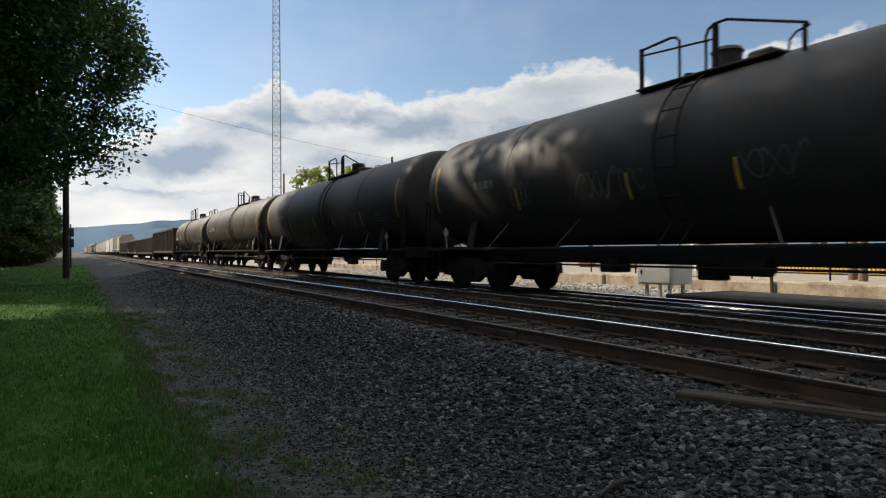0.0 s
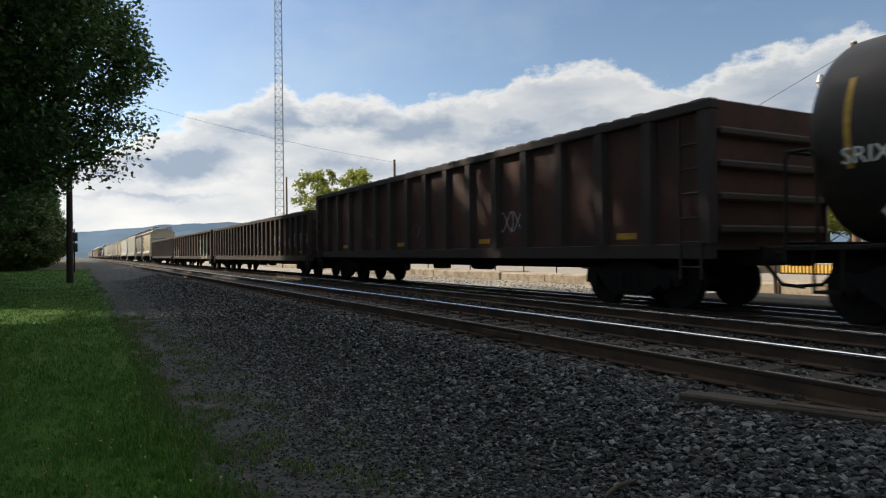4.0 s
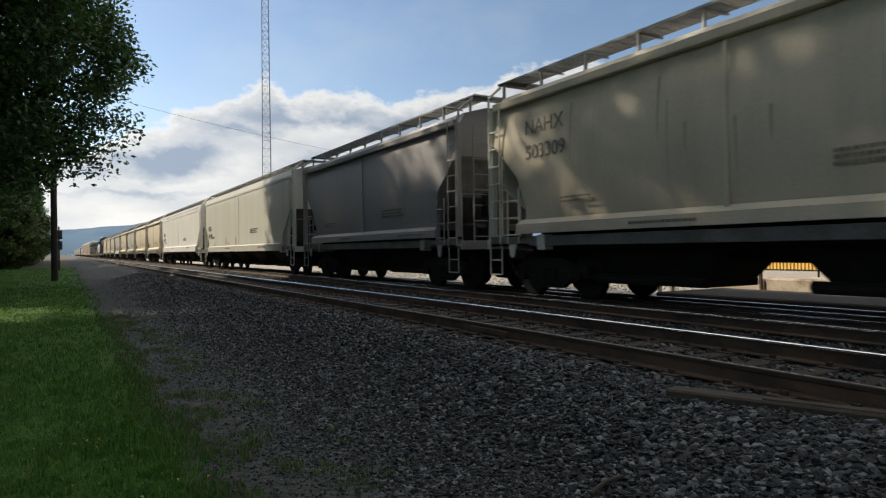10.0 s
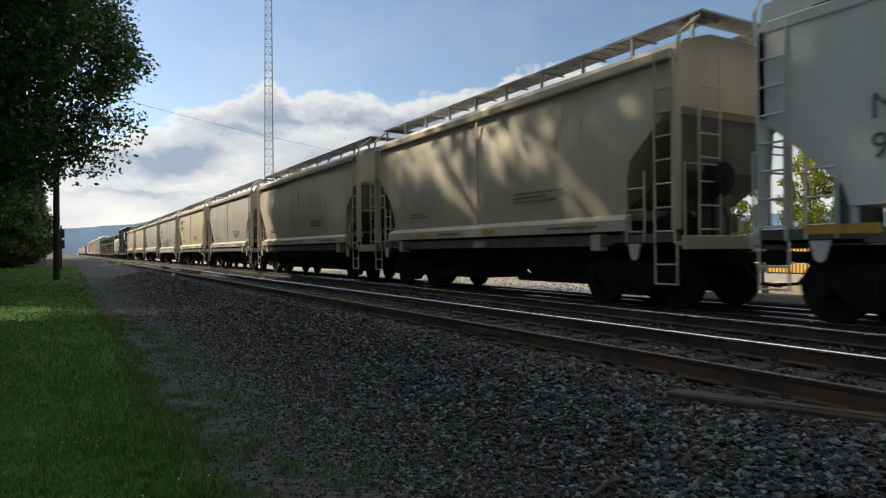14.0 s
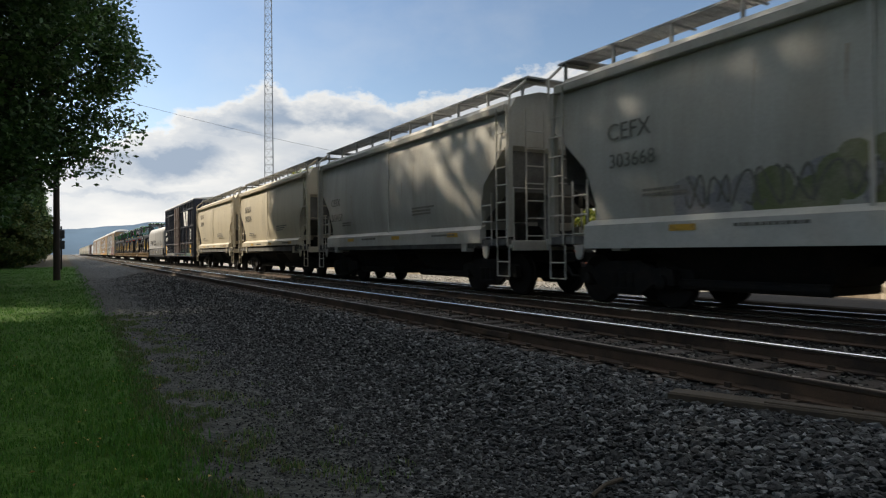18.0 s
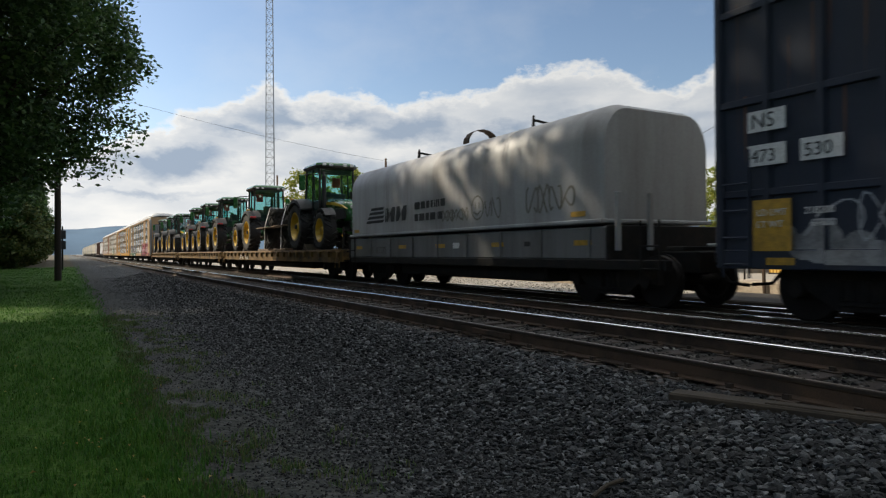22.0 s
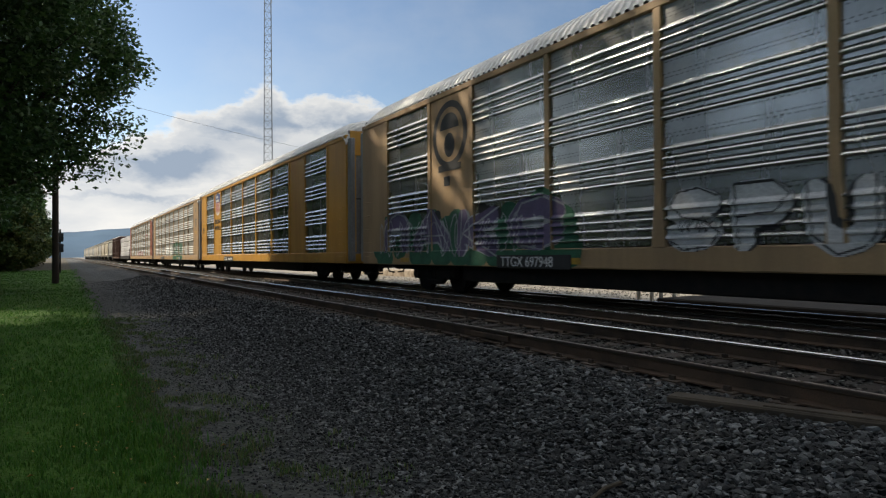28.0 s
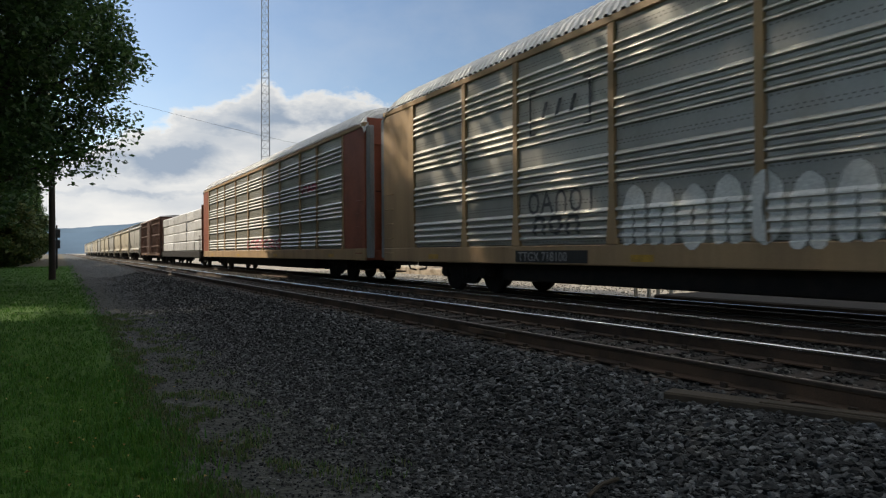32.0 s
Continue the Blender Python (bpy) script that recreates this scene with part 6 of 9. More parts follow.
def bubble_artwork(car, zones):
    """Pale rounded letters by the far end, tall teal ones towards the near end."""
    paint_on(car, zones, puff_polys(6.6, 10.6, 0.75, 1.2, 5, 0.12, 0.22, 0.72), GON_DARK, 0.002, "graffiti_cloud", "sprayed backdrop of the graffiti")
    piece(car, zones, "SInRoNo", 10.7, 0.84, 0.62, 0.74, 0.1, CREAM_SPRAY, BLACK_PAINT, 0.05, 0.06)
    paint_on(car, zones, tag_polys(9.4, 10.6, 1.3, 1.8, 8, 3, 0.012), SILVER_SPRAY, 0.008)
    paint_on(car, zones, puff_polys(-9.3, -4.8, 0.8, 1.8, 6, 0.2, 0.36, 0.72), GON_DARK, 0.002, "graffiti_cloud", "sprayed backdrop of the graffiti")
    piece(car, zones, "RA", -4.95, 0.9, 0.86, 1.3, 0.15, CREAM_SPRAY, BLACK_PAINT, 0.08, 0.05)
    piece(car, zones, "NGE", -6.6, 0.9, 0.86, 1.33, 0.16, SEA_DIM, BLACK_PAINT, 0.1, 0.05)
    paint_on(car, zones, puff_polys(-9.0, -6.7, 0.8, 1.05, 12, 0.1, 0.2, 0.73), CREAM_SPRAY, 0.008, "graffiti_cloud", "pale foot of the letters")
    paint_on(car, zones, puff_polys(-6.3, -5.0, 1.4, 2.0, 13, 0.06, 0.16, 0.73), SEA_DIM, 0.009, "graffiti_cloud", "teal shade on the letters")
    paint_on(car, zones, tag_polys(-9.0, -5.0, 1.0, 2.15, 9, 7, 0.028), BLACK_PAINT, 0.011)


# -- covered hoppers --
def cloud_artwork(car, zones):
    """Dim clouds of spray with a few lines over them, low on the side."""
    paint_on(car, zones, puff_polys(-0.3, 2.9, 1.55, 2.0, 5, 0.12, 0.26, 0.6), LILAC_SPRAY, 0.003, "graffiti_cloud", "thin lilac spray")
    paint_on(car, zones, puff_polys(-0.6, 1.4, 1.6, 2.25, 8, 0.12, 0.28, 0.6), OLIVE_SPRAY, 0.005, "graffiti_cloud", "dull green spray")
    paint_on(car, zones, tag_polys(-0.5, 2.8, 1.6, 2.15, 14, 8, 0.02), FADED_BLACK, 0.007)


def hopper_car(s0, s1, paint, label, seed, bays=2, zr=4.55, ze=4.08, rounded=True, word=(), end_paint=None, group="covered hoppers", zs=1.52, sill=0.2, ends=None, band=None, artwork=None):
    L = s1 - s0
    half = L / 2
    e = half - 0.62
    car = aboard(thing("covered_hopper", label, "hopper car", group), (s0 + s1) / 2)
    # the side sheet steps back at both ends: upright, then a slant up to the end sheet
    inset, cut, zcut, mid, zmid = (0.2, 1.18, 3.3, 0.88, 2.5) if rounded else (0.85, 1.2, 2.8, 1.12, 1.78)
    i0, i1 = ends or (inset, inset)
    # cross section: bulging sides that pull in under the roof and at the sill
    def section(y, zlow):
        right = []
        for t in (0.0, 0.12, 0.3, 0.5, 0.7, 0.88, 1.0):
            z = zlow + (ze - zlow) * t
            g = (z - zs) / (ze - zs)
            x = 1.50 - (0.13 * (2 * g - 1) ** 2 if rounded else 0.0)
            right.append((x, y, z))
        roof = [(1.2 if rounded else 1.42, y, ze + (zr - ze) * 0.62), (0.55, y, zr)]
        pts = right + roof
        return pts + [(-x, yy, z) for x, yy, z in pts[::-1]]
    body = part("body", Mesh().loft([section(-e + i0, zcut), section(-e + i0 + mid, zmid), section(-e + i0 + cut, zs), section(e - i1 - cut, zs), section(e - i1 - mid, zmid), section(e - i1, zcut)]), paint, car, smooth=True)
    part("eave_rail", Mesh().box(-1.52, -1.36, -e + 0.22, e - 0.22, ze - 0.05, ze + 0.12, 0.02).box(1.36, 1.52, -e + 0.22, e - 0.22, ze - 0.05, ze + 0.12, 0.02), paint, body)
    for sx in (-1, 1):
        part("side_sill", Mesh().prism([(sx * 1.40, zs + 0.09), (sx * (1.57 if rounded else 1.62), zs - 0.01), (sx * (1.57 if rounded else 1.62), zs - sill), (sx * 1.40, zs - sill)], -e + inset + cut - 0.25, e - inset - cut + 0.25), band or paint, body)
        part("sill_plate", Mesh().box(sx * 1.5, sx * 1.4, -e + 0.1, e - 0.1, 1.06, 1.26, 0.01), HOP_SHADE, body)
    if not rounded and seed == 54:
        for sx in (-1, 1):
            for q in (0.2, 0.4):
                zz, xx = ze + (zr - ze) * q, 1.5 - 0.08 * q / 0.62
                part("roof_seam", Mesh().box(sx * (xx - 0.02), sx * (xx + 0.02), -e + inset, e - inset, zz - 0.012, zz + 0.012), DARK_STEEL, body)
    # hopper bays
    for k in range(bays):
        w = (2 * e - 2 * cut - 1.4) / bays if rounded else 4.0
        y = w * (k + 0.5 - bays / 2)
        m = Mesh()
        zt = zs - sill + 0.06
        tw, tx = (0.41 * w, 1.2) if rounded else (0.36 * w, 1.1)
        top = [(-tx, y - tw, zt), (tx, y - tw, zt), (tx, y + tw, zt), (-tx, y + tw, zt)]
        bw = 0.27 * w if rounded else 0.18 * w
        bot = [(-0.6, y - bw, 0.46), (0.6, y - bw, 0.46), (0.6, y + bw, 0.46), (-0.6, y + bw, 0.46)]
        m.loft([bot, top])
        by = part("hopper_bay", m, DARK_STEEL, car, "dark sloping discharge bay")
        part("outlet_gate", Mesh().box(-0.75, 0.75, y - bw * 0.95, y + bw * 0.95, 0.32, 0.47, 0.03).cyl((-0.85, y - bw - 0.12, 0.42), (-0.85, y + bw + 0.12, 0.42), 0.09, n=10), DARK_STEEL, by)
    part("center_sill", Mesh().box(-0.3, 0.3, -half + 0.65, half - 0.65, 0.74, 1.05, 0.02), DARK_STEEL, car)
    ep = end_paint or paint
    zlip = 2.3 if rounded else zcut - 0.05
    for s in (-1, 1):
        # end sheet without its own paint gets the shade between cars as colour
        part("slope_sheet", Mesh().add([(-1.3, s * (e - 0.3), zcut), (1.3, s * (e - 0.3), zcut), (1.3, s * (e - 0.36), zlip), (-1.3, s * (e - 0.36), zlip), (1.3, s * (e - 0.3 - cut * 1.25), zs - 0.1), (-1.3, s * (e - 0.3 - cut * 1.25), zs - 0.1)], [(0, 1, 2, 3), (3, 2, 4, 5)]), end_paint or HOP_SHADE, car, "sloping end sheet, mostly in a colour darkened for shade")
        # dark screen added to close the bright gap under the slope sheet
        part("bolster_web", Mesh().box(-1.3, 1.3, s * (e - 1.62), s * (e - 1.7), 1.05, zs + 0.35, 0.01), DARK_STEEL, car)
        for sx in (-1, 1):
            part("end_post", Mesh().box(sx * 1.5, sx * 1.38, s * (e - 0.08), s * (e - 0.2), zs - 0.2, ze, 0.01), ep, car)
        part("end_platform", Mesh().box(-1.5, 1.5, s * (e - 1.5), s * (e + 0.05), 1.06, 1.13, 0.01).box(-1.5, 1.5, s * e, s * (e + 0.06), 1.0, 1.22, 0.01), ep, car)
        part("end_frame", Mesh().box(-0.1, 0.1, s * (e - 0.3), s * (e - 0.9), 1.12, zcut, 0.01), end_paint or HOP_SHADE, car)
        part("end_stay", Mesh().box(-1.4, -1.32, s * (e - 1.35), s * (e - 1.25), 1.12, 2.0, 0.01), ep, car)
        ladder(-1.53, s * (e - 0.3), 1.1, ze + 0.05, 0.4, ep, car)
        ladder(-0.85, s * (e + 0.02), 1.13, ze, 0.5, ep, car, "x")
        part("end_handrail", Mesh().tube([(-1.45, s * (e + 0.03), 1.15), (-1.45, s * (e + 0.03), 2.35), (-0.6, s * (e + 0.03), 2.35), (-0.6, s * (e + 0.03), 1.15)], 0.018, 6), ep, car)
        part("side_step", Mesh().tube([(-1.5, s * (e - 0.08), 1.1), (-1.5, s * (e - 0.08), 0.45), (-1.5, s * (e - 0.52), 0.45), (-1.5, s * (e - 0.52), 1.1)], 0.02, 6).tube([(-1.5, s * (e - 0.08), 0.76), (-1.5, s * (e - 0.52), 0.76)], 0.016, 6), ep, car)
        part("lifting_lug", Mesh().prism([(s * (e - 0.95) - 0.13, 1.1), (s * (e - 0.95) + 0.13, 1.1), (s * (e - 0.95) + 0.07, 0.86), (s * (e - 0.95), 0.82), (s * (e - 0.95) - 0.07, 0.86)], -1.54, -1.5, "x"), ep, car)
        ladder(-1.5, s * (e - 0.95), 1.12, 2.3, 0.4, ep, car, step=0.36)
        part("roof_brace", Mesh().tube([(-1.5, s * (e - 0.06), ze - 0.1), (-1.48, s * (e - 0.03), ze + 0.3), (-1.1, s * (e + 0.04), zr + 0.14)], 0.03, 6), ep, car)
        part("jack_pad", Mesh().box(-1.54, -1.3, s * (e - 1.9) - 0.12, s * (e - 1.9) + 0.12, 0.98, zs - 0.24, 0.02), ep, car)
    # hand brake on one end
    q = half - 0.6 if seed in (59, 60, 61, 62) else -half + 0.6
    g = 1 if q < 0 else -1
    wheel = part("brake_wheel", Mesh().lathe([(q - 0.02, 0.24), (q - 0.04 * g, 0.28), (q - 0.06, 0.24)], 20, (-0.55, 2.15), "y"), DARK_STEEL, car)
    part("wheel_cross", Mesh().cyl((-0.81, q - 0.04 * g, 2.15), (-0.29, q - 0.04 * g, 2.15), 0.018, n=6).cyl((-0.55, q - 0.04 * g, 1.89), (-0.55, q - 0.04 * g, 2.41), 0.018, n=6).cyl((-0.55, q - 0.1 * g, 2.15), (-0.55, q + 0.15 * g, 2.15), 0.05, n=8), DARK_STEEL, wheel)
    part("brake_housing", Mesh().box(-0.75, -0.4, q + 0.04 * g, q + 0.22 * g, 1.85, 2.4, 0.03).cyl((-0.6, q + 0.15 * g, 1.1), (-0.6, q + 0.15 * g, 1.85), 0.03, n=6).tube([(-0.5, q + 0.1 * g, 1.85), (-0.42, q, 1.5), (-0.3, q + 0.1 * g, 1.1)], 0.018, 6), DARK_STEEL, car)
    part("air_reservoir", Mesh().cyl((-0.9, -e + 0.9, 1.38), (0.1, -e + 0.9, 1.38), 0.2, n=14).box(-1.05, -0.75, -e + 0.35, -e + 0.75, 1.13, 1.62, 0.04), DARK_STEEL, car, smooth=True)
    part("brake_rigging", Mesh().cyl((-0.6, -e + 2.6, 1.0), (-0.6, -e + 3.3, 1.0), 0.18, n=10).tube([(-1.0, -e + 1.5, 0.95), (-1.0, e - 1.5, 0.95)], 0.02, 5), DARK_STEEL, car)
    # roof: hatch trough, running board on brackets
    part("hatch", Mesh().box(-0.3, 0.3, -e + 0.8, e - 0.8, zr - 0.01, zr + 0.09, 0.03), paint, car)
    zb = zr + (0.2 if rounded else 0.14)
    m = Mesh()
    for sx in (-1, 1):
        for k in range(10):
            xx = sx * (0.58 + 0.058 * k)
            m.box(xx - 0.014, xx + 0.014, -e - 0.12, e + 0.12, zb - 0.02, zb + 0.025)
        n = int(2 * e / 0.3)
        for k in range(n + 1):
            y = -e - 0.1 + (2 * e + 0.2) * k / n
            m.box(sx * 0.56, sx * 1.12, y - 0.012, y + 0.012, zb - 0.02, zb + 0.02)
    rb = part("running_board", m, GALV, car, "galvanised grating walkway on the roof")
    n = max(6, int(2 * e / 1.3))
    m = Mesh()
    for k in range(n + 1):
        y = -e + 0.1 + (2 * e - 0.2) * k / n
        for sx in (-1, 1):
            m.box(sx * 1.12, sx * 1.07, y - 0.025, y + 0.025, ze + (zr - ze) * 0.62, zb)
            m.box(sx * 1.12, sx * 0.5, y - 0.02, y + 0.02, zb - 0.05, zb - 0.02)
    tagged(part("board_bracket", m, GALV, rb), kind="stuff")
    for s in (-1, 1):
        part("end_walk", Mesh().box(-1.12, 1.12, s * (e - 0.35), s * (e + 0.12), zb - 0.02, zb + 0.02, 0.005), GALV, rb)
    part("seam", Mesh().box(-1.512, -1.49, -0.03, 0.03, zs + 0.05, ze - 0.1), paint, body)
    if rounded:
        side_wash(car, lambda z: -1.50 + (0.13 * (2 * (z - zs) / (ze - zs) - 1) ** 2) - 0.004, -e + 2.0, e - 2.0, zs + 0.1, ze - 0.3, HOP_STAIN, seed, 9)
    if artwork:
        artwork(car, [(-e + 1.6, e - 1.6, lambda z: -1.50 + (0.13 * (2 * (z - zs) / (ze - zs) - 1) ** 2))])
    # markings
    for w, dy, z, size in word:
        lettering(w, FADED_BLACK, car, -1.512, e - dy, z, size)
    bars(car, -1.512, e - 2.5, 2.0, FADED_BLACK, seed, 2, 1.1, 0.045)
    bars(car, -1.576 if rounded else -1.626, e * 0.3, zs - 0.08, FADED_BLACK, seed + 5, 1, 1.4, 0.05)
    bars(car, -1.576 if rounded else -1.626, -e * 0.45, zs - 0.08, FADED_BLACK, seed + 6, 1, 1.8, 0.05)
    bars(car, -1.512, -e * 0.25, 2.2, FADED_BLACK, seed + 1, 3, 1.6, 0.05)
    for y in (-e * 0.62, -e * 0.1, e * 0.45) if seed > 54 else ():
        patch(car, -1.574 if rounded else -1.624, y - 0.25, y + 0.25, zs - 0.16, zs - 0.06, YELLOW_TAPE, "reflective_patch", "yellow reflective patch")
    if seed == 53:
        for y in (3.25, 0.7):
            patch(car, -1.508, y - 0.07, y + 0.07, 1.48, 1.84, AUTO_RED, "rust_patch", "small upright rust patch")
        for y in (2.63, 6.5):
            patch(car, -1.51, y - 0.1, y + 0.1, 1.46, 1.62, YELLOW_TAPE, "reflective_patch", "yellow reflective patch")
    if seed == 54:
        patch(car, -1.628, 223.6 - (s0 + s1) / 2, 224.5 - (s0 + s1) / 2, 1.18, 1.3, YELLOW_TAPE, "reflective_patch", "long yellow reflective patch")
    trucks(car, half, 2.2)
    return car


# -- box cars --
def box_car(s0, s1, zt, paint, door_paint, label, seed, stripes=False):
    L = s1 - s0
    half = L / 2
    e = half - 0.45
    zb = 0.95
    dc = 0.15           # the door stands off the middle
    car = aboard(thing("box_car", label, "box car", "box cars"), (s0 + s1) / 2)
    rnd = random.Random(seed)
    for sx in (-1, 1):
        w = part("side_wall", Mesh().box(sx * 1.42, sx * 1.36, -e, e, zb, zt, 0.005), paint, car)
        n = 21
        for k in range(n + 1):
            y = -e + 0.04 + (2 * e - 0.08) * k / n
            if abs(y - dc) > 1.7:
                part("rib", Mesh().prism([(sx * 1.42, y - 0.07), (sx * 1.5, y - 0.04), (sx * 1.5, y + 0.04), (sx * 1.42, y + 0.07)], zb, zt - 0.12, "z"), paint, w)
        part("side_sill", Mesh().box(sx * 1.49, sx * 1.35, -e, e, zb - 0.22, zb + 0.05, 0.015), paint, w)
        part("top_rail", Mesh().box(sx * 1.5, sx * 1.35, -e, e, zt - 0.14, zt, 0.015), paint, w)
        for z in (zb + (zt - zb) * 0.205, zb + (zt - zb) * 0.52, zb + (zt - zb) * 0.84):
            part("mid_rail", Mesh().box(sx * 1.485, sx * 1.42, -e, dc - 1.65, z - 0.05, z + 0.05, 0.01), paint, w)
            part("mid_rail", Mesh().box(sx * 1.485, sx * 1.42, dc + 1.65, e, z - 0.05, z + 0.05, 0.01), paint, w)
        d = part("door", Mesh().box(sx * 1.55, sx * 1.47, dc - 1.4, dc + 1.4, zb + 0.08, zt - 0.2, 0.015), door_paint, car, "rust-coloured sliding door")
        for z in (zb + 0.7, zb + 1.4, zb + 2.1, zb + 2.8):
            part("door_rib", Mesh().box(sx * 1.6, sx * 1.55, dc - 1.36, dc + 1.36, z, z + 0.12, 0.02), door_paint, d)
        part("door_bar", Mesh().cyl((sx * 1.6, dc - 1.1, zb + 0.1), (sx * 1.6, dc - 1.1, zt - 0.25), 0.03, n=6).cyl((sx * 1.6, dc + 0.2, zb + 0.1), (sx * 1.6, dc + 0.2, zt - 0.25), 0.03, n=6), door_paint, d)
        part("door_track", Mesh().box(sx * 1.56, sx * 1.42, -4.6, 1.7, zb - 0.02, zb + 0.06, 0.008), paint, w)
    for s in (-1, 1):
        w = part("end_wall", Mesh().box(-1.36, 1.36, s * e, s * (e - 0.06), zb - 0.2, zt, 0.005), paint, car)
        for k in range(6):
            z = zb + 0.2 + (zt - zb - 0.3) * k / 6
            part("end_rib", Mesh().box(-1.25, 1.25, s * e, s * (e + 0.07), z, z + 0.26, 0.05), paint, w)
        ladder(-1.53, s * (e - 0.35), 0.6, 2.4, 0.42, paint, car)
        ladder(-0.95, s * (e + 0.09), 0.9, zt - 0.2, 0.45, paint, car, "x")
        part("cross_platform", Mesh().box(-1.2, 1.2, s * (e + 0.07), s * (e + 0.4), 1.05, 1.1, 0.01), GALV, car)
    part("roof", Mesh().prism([(-1.5, zt), (1.5, zt), (1.45, zt + 0.06), (0, zt + 0.22), (-1.45, zt + 0.06)], -e - 0.02, e + 0.02), ROOF_SHEET, car)
    part("floor", Mesh().box(-1.36, 1.36, -e, e, zb - 0.1, zb), DARK_STEEL, car)
    part("center_sill", Mesh().box(-0.3, 0.3, -half + 0.65, half - 0.65, 0.7, 1.0, 0.02), DARK_STEEL, car)
    part("brake_rigging", Mesh().cyl((-0.6, -2.0, 0.72), (-0.6, -1.2, 0.72), 0.17, n=10).box(-0.7, -0.3, 0.6, 1.0, 0.55, 0.9, 0.03), DARK_STEEL, car)
    if stripes:
        # a large pale slanted emblem near the near end
        y, z = -3.25, 4.3
        for top, foot, drop in (((0.0, 0.85), (0.63, 1.47), 1.15), ((1.25, 1.72), (1.8, 2.1), 1.15), ((1.78, 2.35), (2.04, 2.09), 0.95)):
            part("emblem", Mesh().add([(-1.515, y - top[0], z), (-1.515, y - top[1], z), (-1.515, y - foot[1], z - drop), (-1.515, y - foot[0], z - drop)], [(0, 1, 2, 3)]), WHITE_PAINT, car, "pale slanted emblem")
        bars(car, -1.515, -e + 1.5, 2.85, WHITE_PAINT, seed + 9, 8, 0.55, 0.06)
        for zz in (1.0, 1.38):
            patch(car, -1.512, -e + 1.05, -e + 1.5, zz, zz + 0.28, YELLOW_TAPE, "notice_plate", "yellow notice plate")
        for y0, y1, z0, w in ((6.87, 7.43, 2.62, "NS"), (6.87, 7.43, 2.15, "473"), (6.12, 6.67, 2.15, "530")):
            patch(car, -1.512, y0, y1, z0, z0 + 0.29, WHITE_PAINT, "number_panel", "white number panel")
            lettering(w, BLACK_PAINT, car, -1.519, y1 - 0.05, z0 + 0.05, 0.29 if w == "NS" else 0.25)
        patch(car, -1.512, 6.8, 7.36, 0.98, 1.68, YELLOW_TAPE, "load_panel", "orange load limit panel")
        for w, y, z in (("LD LMT", 7.3, 1.46), ("LT WT", 7.3, 1.3), ("218200", 6.62, 1.46), ("67800", 6.54, 1.3)):
            lettering(w, WHITE_PAINT, car, -1.519, y, z, 0.13)
    ribs, zones, last = [-e + 0.04 + (2 * e - 0.08) * k / 21 for k in range(22)], [], -e
    for y in [q for q in ribs if abs(q - dc) > 1.7]:
        zones += [(last, y - 0.05, lambda z: -1.424 if z > zb + 0.05 else -1.492), (y - 0.05, y + 0.05, lambda z: -1.504)]
        last = y + 0.05
    near = [z for z in zones if z[1] < dc - 1.4]
    far = [z for z in zones if z[0] > dc + 1.4]
    if stripes:
        # a faded band of peach and teal with pale arcs along the foot of the wall
        paint_on(car, near, puff_polys(-7.0, -1.7, 1.0, 1.75, seed, 0.2, 0.4, 0.8), PEACH_DIM, 0.002, "graffiti_cloud", "faded sprayed backdrop")
        paint_on(car, near, puff_polys(-6.6, -1.9, 0.9, 1.2, seed + 1, 0.16, 0.3, 0.8), SEA_DIM, 0.004, "graffiti_cloud", "faded sprayed backdrop")
        paint_on(car, near, [q for k in range(7) for q in stroke_polys([(-1.9 - (0.7 + 0.04 * (k % 3)) * k - (0.3 + 0.07 * (k % 4)) * (1 - math.cos(a)), 1.5 + 0.1 * (k % 3) + (0.16 + 0.05 * (k % 2)) * math.sin(a)) for a in [math.pi * i / 8 for i in range(9)]], 0.014)], GREY_SPRAY, 0.006)
        paint_on(car, near, tag_polys(-6.3, -5.2, 1.8, 2.3, seed + 2, 3, 0.01) + tag_polys(-4.6, -3.4, 1.75, 2.2, seed + 8, 3, 0.01) + tag_polys(-6.9, -1.8, 0.95, 1.6, seed + 4, 14, 0.014), GREY_SPRAY, 0.007)
        paint_on(car, far, puff_polys(2.2, 7.0, 0.85, 1.3, seed + 5, 0.12, 0.25, 0.8), GREY_SPRAY, 0.003)
        paint_on(car, far, tag_polys(3.0, 6.6, 1.1, 1.7, seed + 6, 6, 0.012), SILVER_SPRAY, 0.005)
    side_wash(car, lambda z: -1.424, -e + 0.3, dc - 1.8, zb + 0.1, zt - 0.3, BROWN_BOX, seed, 26)
    side_wash(car, lambda z: -1.424, dc + 1.8, e - 0.3, zb + 0.1, zt - 0.3, BROWN_BOX, seed + 3, 26)
    for k in range(5):
        y = -e + 1 + (2 * e - 2) * k / 4
        patch(car, -1.496, y - 0.2, y + 0.2, zb - 0.16, zb - 0.06, YELLOW_TAPE, "reflective_patch", "yellow reflective patch")
    trucks(car, half, 2.3)
    return car


